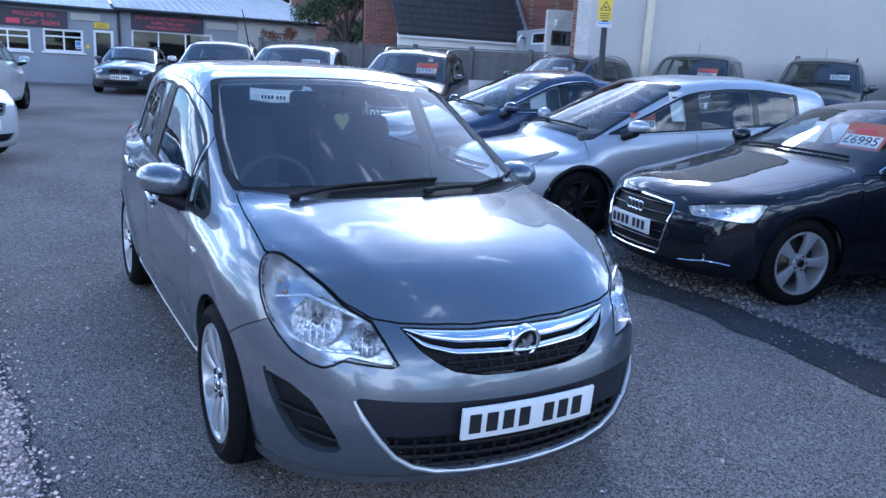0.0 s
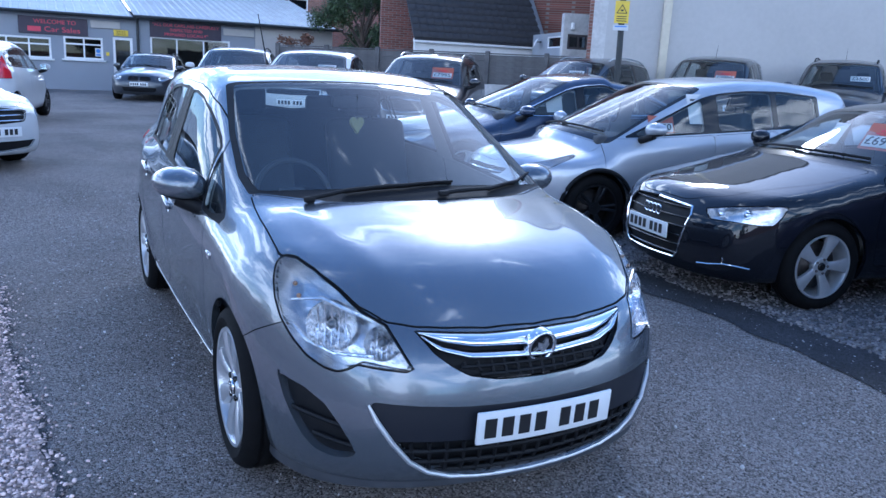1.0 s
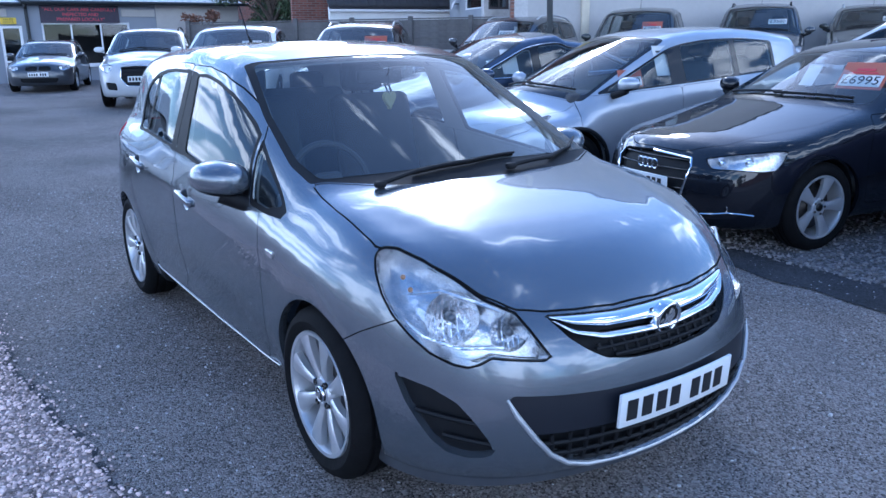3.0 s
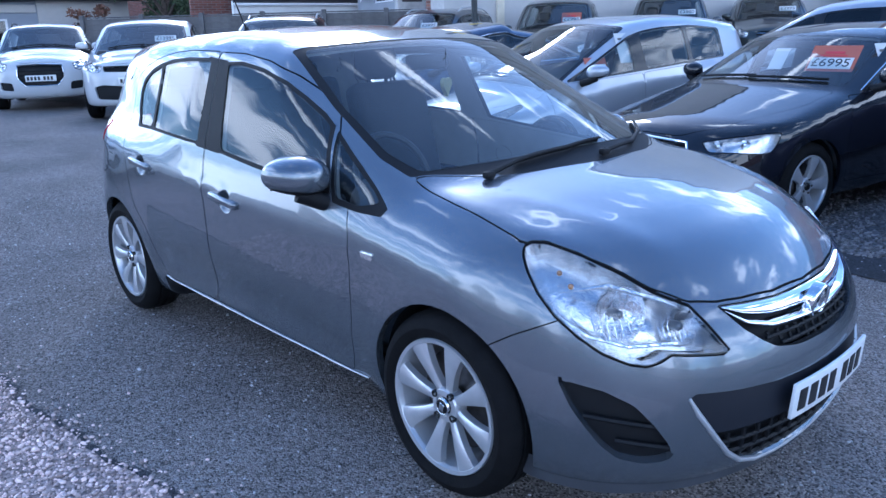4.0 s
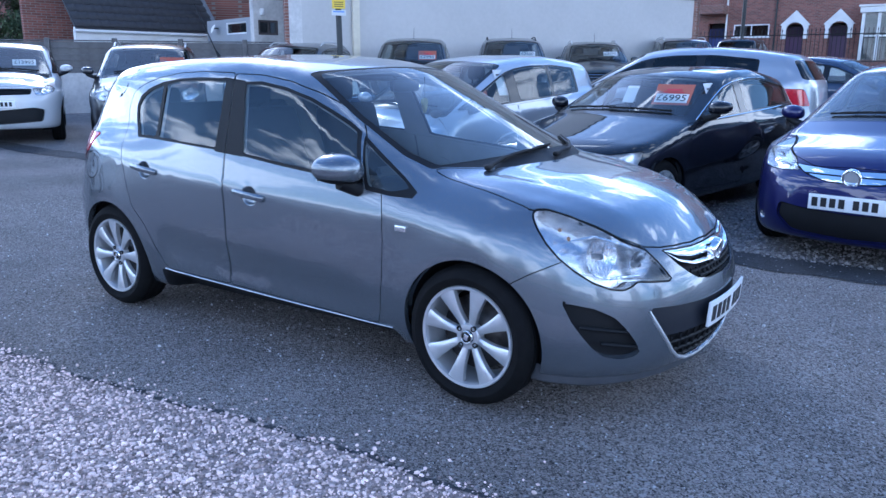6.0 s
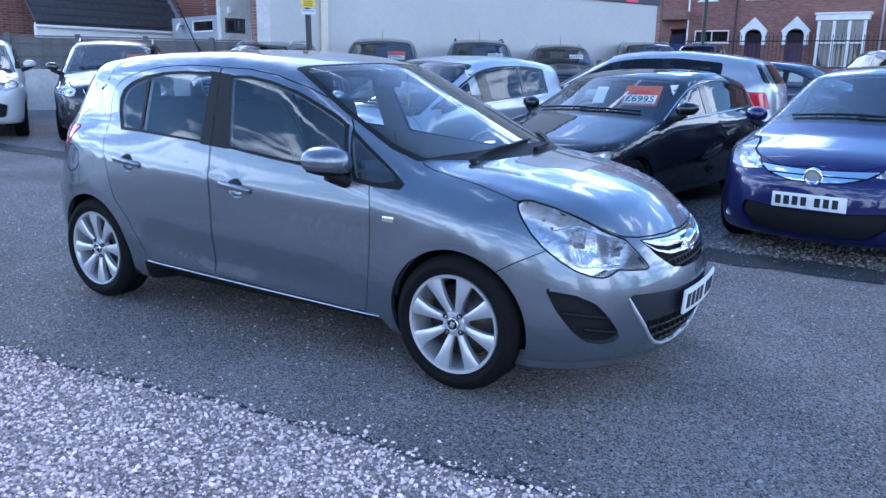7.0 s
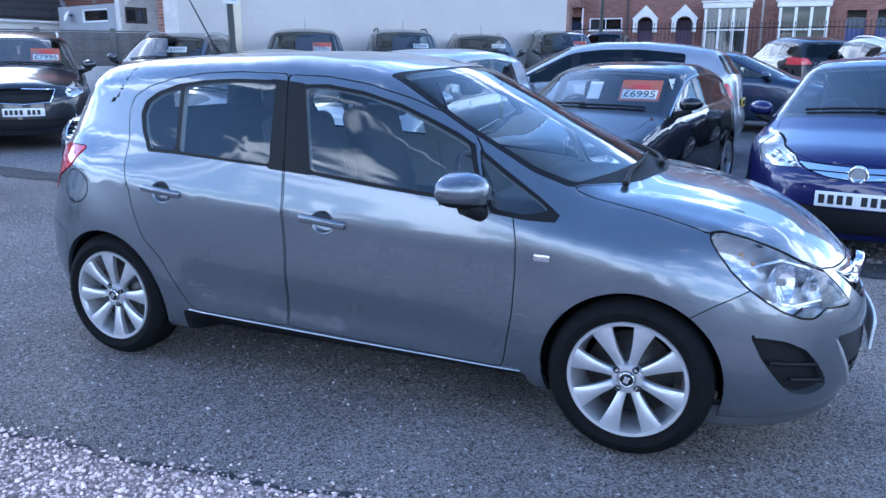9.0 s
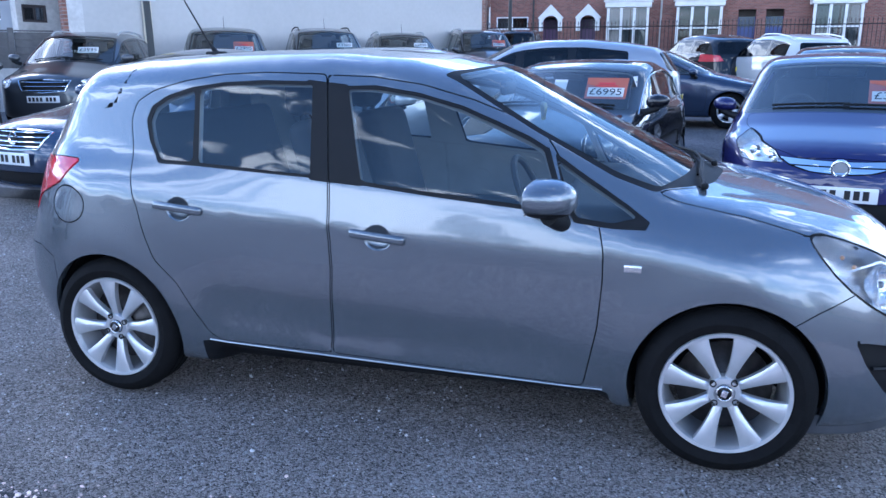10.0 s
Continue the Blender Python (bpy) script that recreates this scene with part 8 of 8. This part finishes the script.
tagged(part("lamp_column", tube([(36.0, 8.1, 1.0), (36.0, 8.1, 8.0)], 0.09, 10), M["pole"]), "dark street lamp column by the road", "street lamp")


# ---- brick houses behind the office ----
house = new("brick_house")
tagged(house, "row of old brown brick houses with white windows", "house")
hw_ = [(5.55, 4.65, 1.25, 1.5), (9.6, 4.5, 1.2, 1.4), (13.15, 4.2, 1.25, 1.4), (16.5, 4.4, 1.1, 1.4), (7.6, 4.65, 1.2, 1.45)]
HA, HB = (4.6, 45.0), (18.0, 45.0)
wall_panel("front_wall", HA, HB, 0.3, 0.0, 10.0, M["oldbrick"], "", [(x - 4.6 - w / 2, x - 4.6 + w / 2, z, z + h) for x, z, w, h in hw_], parent=house)
wall_panel("rear_wall", (18.0, 53.0), (4.6, 53.0), 0.3, 0.0, 10.0, M["oldbrick"], "", parent=house)
wall_panel("side_wall", (18.0, 45.0), (18.0, 53.0), 0.3, 0.0, 10.0, M["oldbrick"], "", parent=house)
wall_panel("side_wall", (4.6, 53.0), (4.6, 45.3), 0.3, 0.0, 10.0, M["oldbrick"], "", parent=house)
bm = slab([(4.3, 44.6), (18.3, 44.6), (18.3, 53.4), (4.3, 53.4)], 10.0, 10.2)
for v in bm.verts:
    if v.co.z > 10.1:
        v.co.y = 49
        v.co.z = 13.5
part("roof", bm, M["slate"], house, smooth=False)
for x, z, w, h in hw_:
    window_unit("window", frame_at(HA, HB, x - 4.6, z), w, h, M["upvc"], "", (), (h * 0.55,), parent=house)
# nearer brick house with the two tall windows beyond the tree
house = new("brick_house")
tagged(house, "red brick house with dark slate roof", "house")
HA2, HB2 = (13.5, 33.0), (24.0, 33.0)
wall_panel("front_wall", HA2, HB2, 0.3, 0.0, 4.55, M["brick"], "", [(1.15, 2.2, 2.75, 4.3), (3.2, 4.2, 2.9, 4.3)], parent=house)
wall_panel("side_wall", (13.5, 40.0), (13.5, 33.3), 0.3, 0.0, 4.55, M["brick"], "", parent=house)
window_unit("window", frame_at(HA2, HB2, 1.675, 2.75), 1.05, 1.55, M["upvc"], "", (), (0.85,), parent=house)
window_unit("window", frame_at(HA2, HB2, 3.7, 2.9), 1.0, 1.4, M["upvc"], "", (), (0.75,), parent=house)
bm = slab([(13.2, 32.7), (24.2, 32.7), (24.2, 40.3), (13.2, 40.3)], 4.55, 4.7)
for v in bm.verts:
    if v.co.z > 4.6:
        v.co.y = 36.5
        v.co.z = 7.2
part("roof", bm, M["slate"], house, smooth=False)


# ---- tree and shrub by the office ----
def leaves(name, mat, centres, count, size, seed, parent):
    """A crown of small leaf blades gathered in clumps."""
    rng = np.random.default_rng(seed)
    C = np.array([c[:3] for c in centres])
    R = np.array([c[3] for c in centres])
    k = rng.choice(len(C), count, p=R ** 2 / (R ** 2).sum())
    d = rng.standard_normal((count, 3))
    d /= np.linalg.norm(d, axis=1)[:, None]
    P = C[k] + d * (R[k] * rng.random(count) ** 0.45 * (0.8 + 0.4 * rng.random(count)))[:, None] * np.array((1, 1, 0.85))
    a = rng.standard_normal((count, 3))
    a /= np.linalg.norm(a, axis=1)[:, None]
    b = np.cross(a, rng.standard_normal((count, 3)))
    b /= np.linalg.norm(b, axis=1)[:, None]
    s = size * rng.uniform(0.6, 1.4, count)[:, None]
    V = np.stack([P - a * s, P + b * s * 0.42 + a * s * 0.1, P + a * s, P - b * s * 0.42 + a * s * 0.1], 1).reshape(-1, 3)
    F = np.arange(count * 4).reshape(-1, 4)
    return mesh_part(name, V, F, mat, parent, smooth=False)


def tree(name, at, h, spread, label, seed, mat, count, size, trunk=0.16, low=0.25):
    rng = random.Random(seed)
    root = new(name)
    tagged(root, label, "tree" if h > 2.6 else "shrub")
    root.location = at
    bm = tube([(0, 0, -0.1), (0.05, 0.02, h * 0.25), (-0.05, 0.06, h * 0.55), (0.05, 0, h * 0.85)], [trunk, trunk * 0.8, trunk * 0.5, trunk * 0.15], 9)
    part("trunk", bm, M["bark"], root)
    cl = []
    for i in range(22 if h > 2.6 else 9):
        a, z = rng.uniform(0, 6.28), h * rng.uniform(low, 1.0)
        r = spread * math.sin(math.pi * min(max((z / h - low * 0.6) / (1.15 - low * 0.6), 0.05), 0.95)) ** 0.7 * rng.uniform(0.45, 1.0)
        p = (r * math.cos(a), r * math.sin(a), z)
        cl.append((*p, spread * rng.uniform(0.22, 0.42)))
        part("limb", tube([(0, 0, z * 0.6), (p[0] * 0.5, p[1] * 0.5, z * 0.85), p], [trunk * 0.35, trunk * 0.22, trunk * 0.06], 6), M["bark"], root)
    leaves("crown", mat, cl, count, size, seed, root)
    return root


tree("garden_tree", (10.2, 26.6, 0.3), 4.6, 1.75, "dense dark green garden tree behind the fence", 11, M["leaf"], 26000, 0.055)
tree("garden_bush", (12.2, 25.2, 0.3), 3.1, 1.0, "dark green garden bush behind the fence", 12, M["leaf"], 9000, 0.05)
tree("russet_shrub", (7.6, 27.0, 0.3), 2.55, 0.75, "sparse shrub with russet leaves against white wall", 13, M["brownleaf"], 900, 0.07, 0.05, 0.4)

# ---- the side of the yard behind the camera: hedge trees and a boundary wall ----
for i, (x, y, h) in enumerate(((-24, -9, 5.0), (-25, -2, 4.4), (-24, 5.5, 5.4), (-25, 13, 4.6), (-18, -20, 5.0), (-7, -24, 4.8), (4, -25, 5.2))):
    tree("boundary_tree", (x, y, 0), h, 2.3, "leafy boundary tree at the yard's edge", 30 + i, M["leaf"], 5000, 0.13)
wall_panel("wall_boundary", (-21.5, -18.0), (-21.5, 28.0), 0.25, 0.0, 1.8, M["oldbrick"], "brick boundary wall at the yard's edge")
wall_panel("wall_boundary_front", (20.0, -20.5), (-21.5, -21.0), 0.25, 0.0, 1.8, M["oldbrick"], "brick boundary wall along the front")
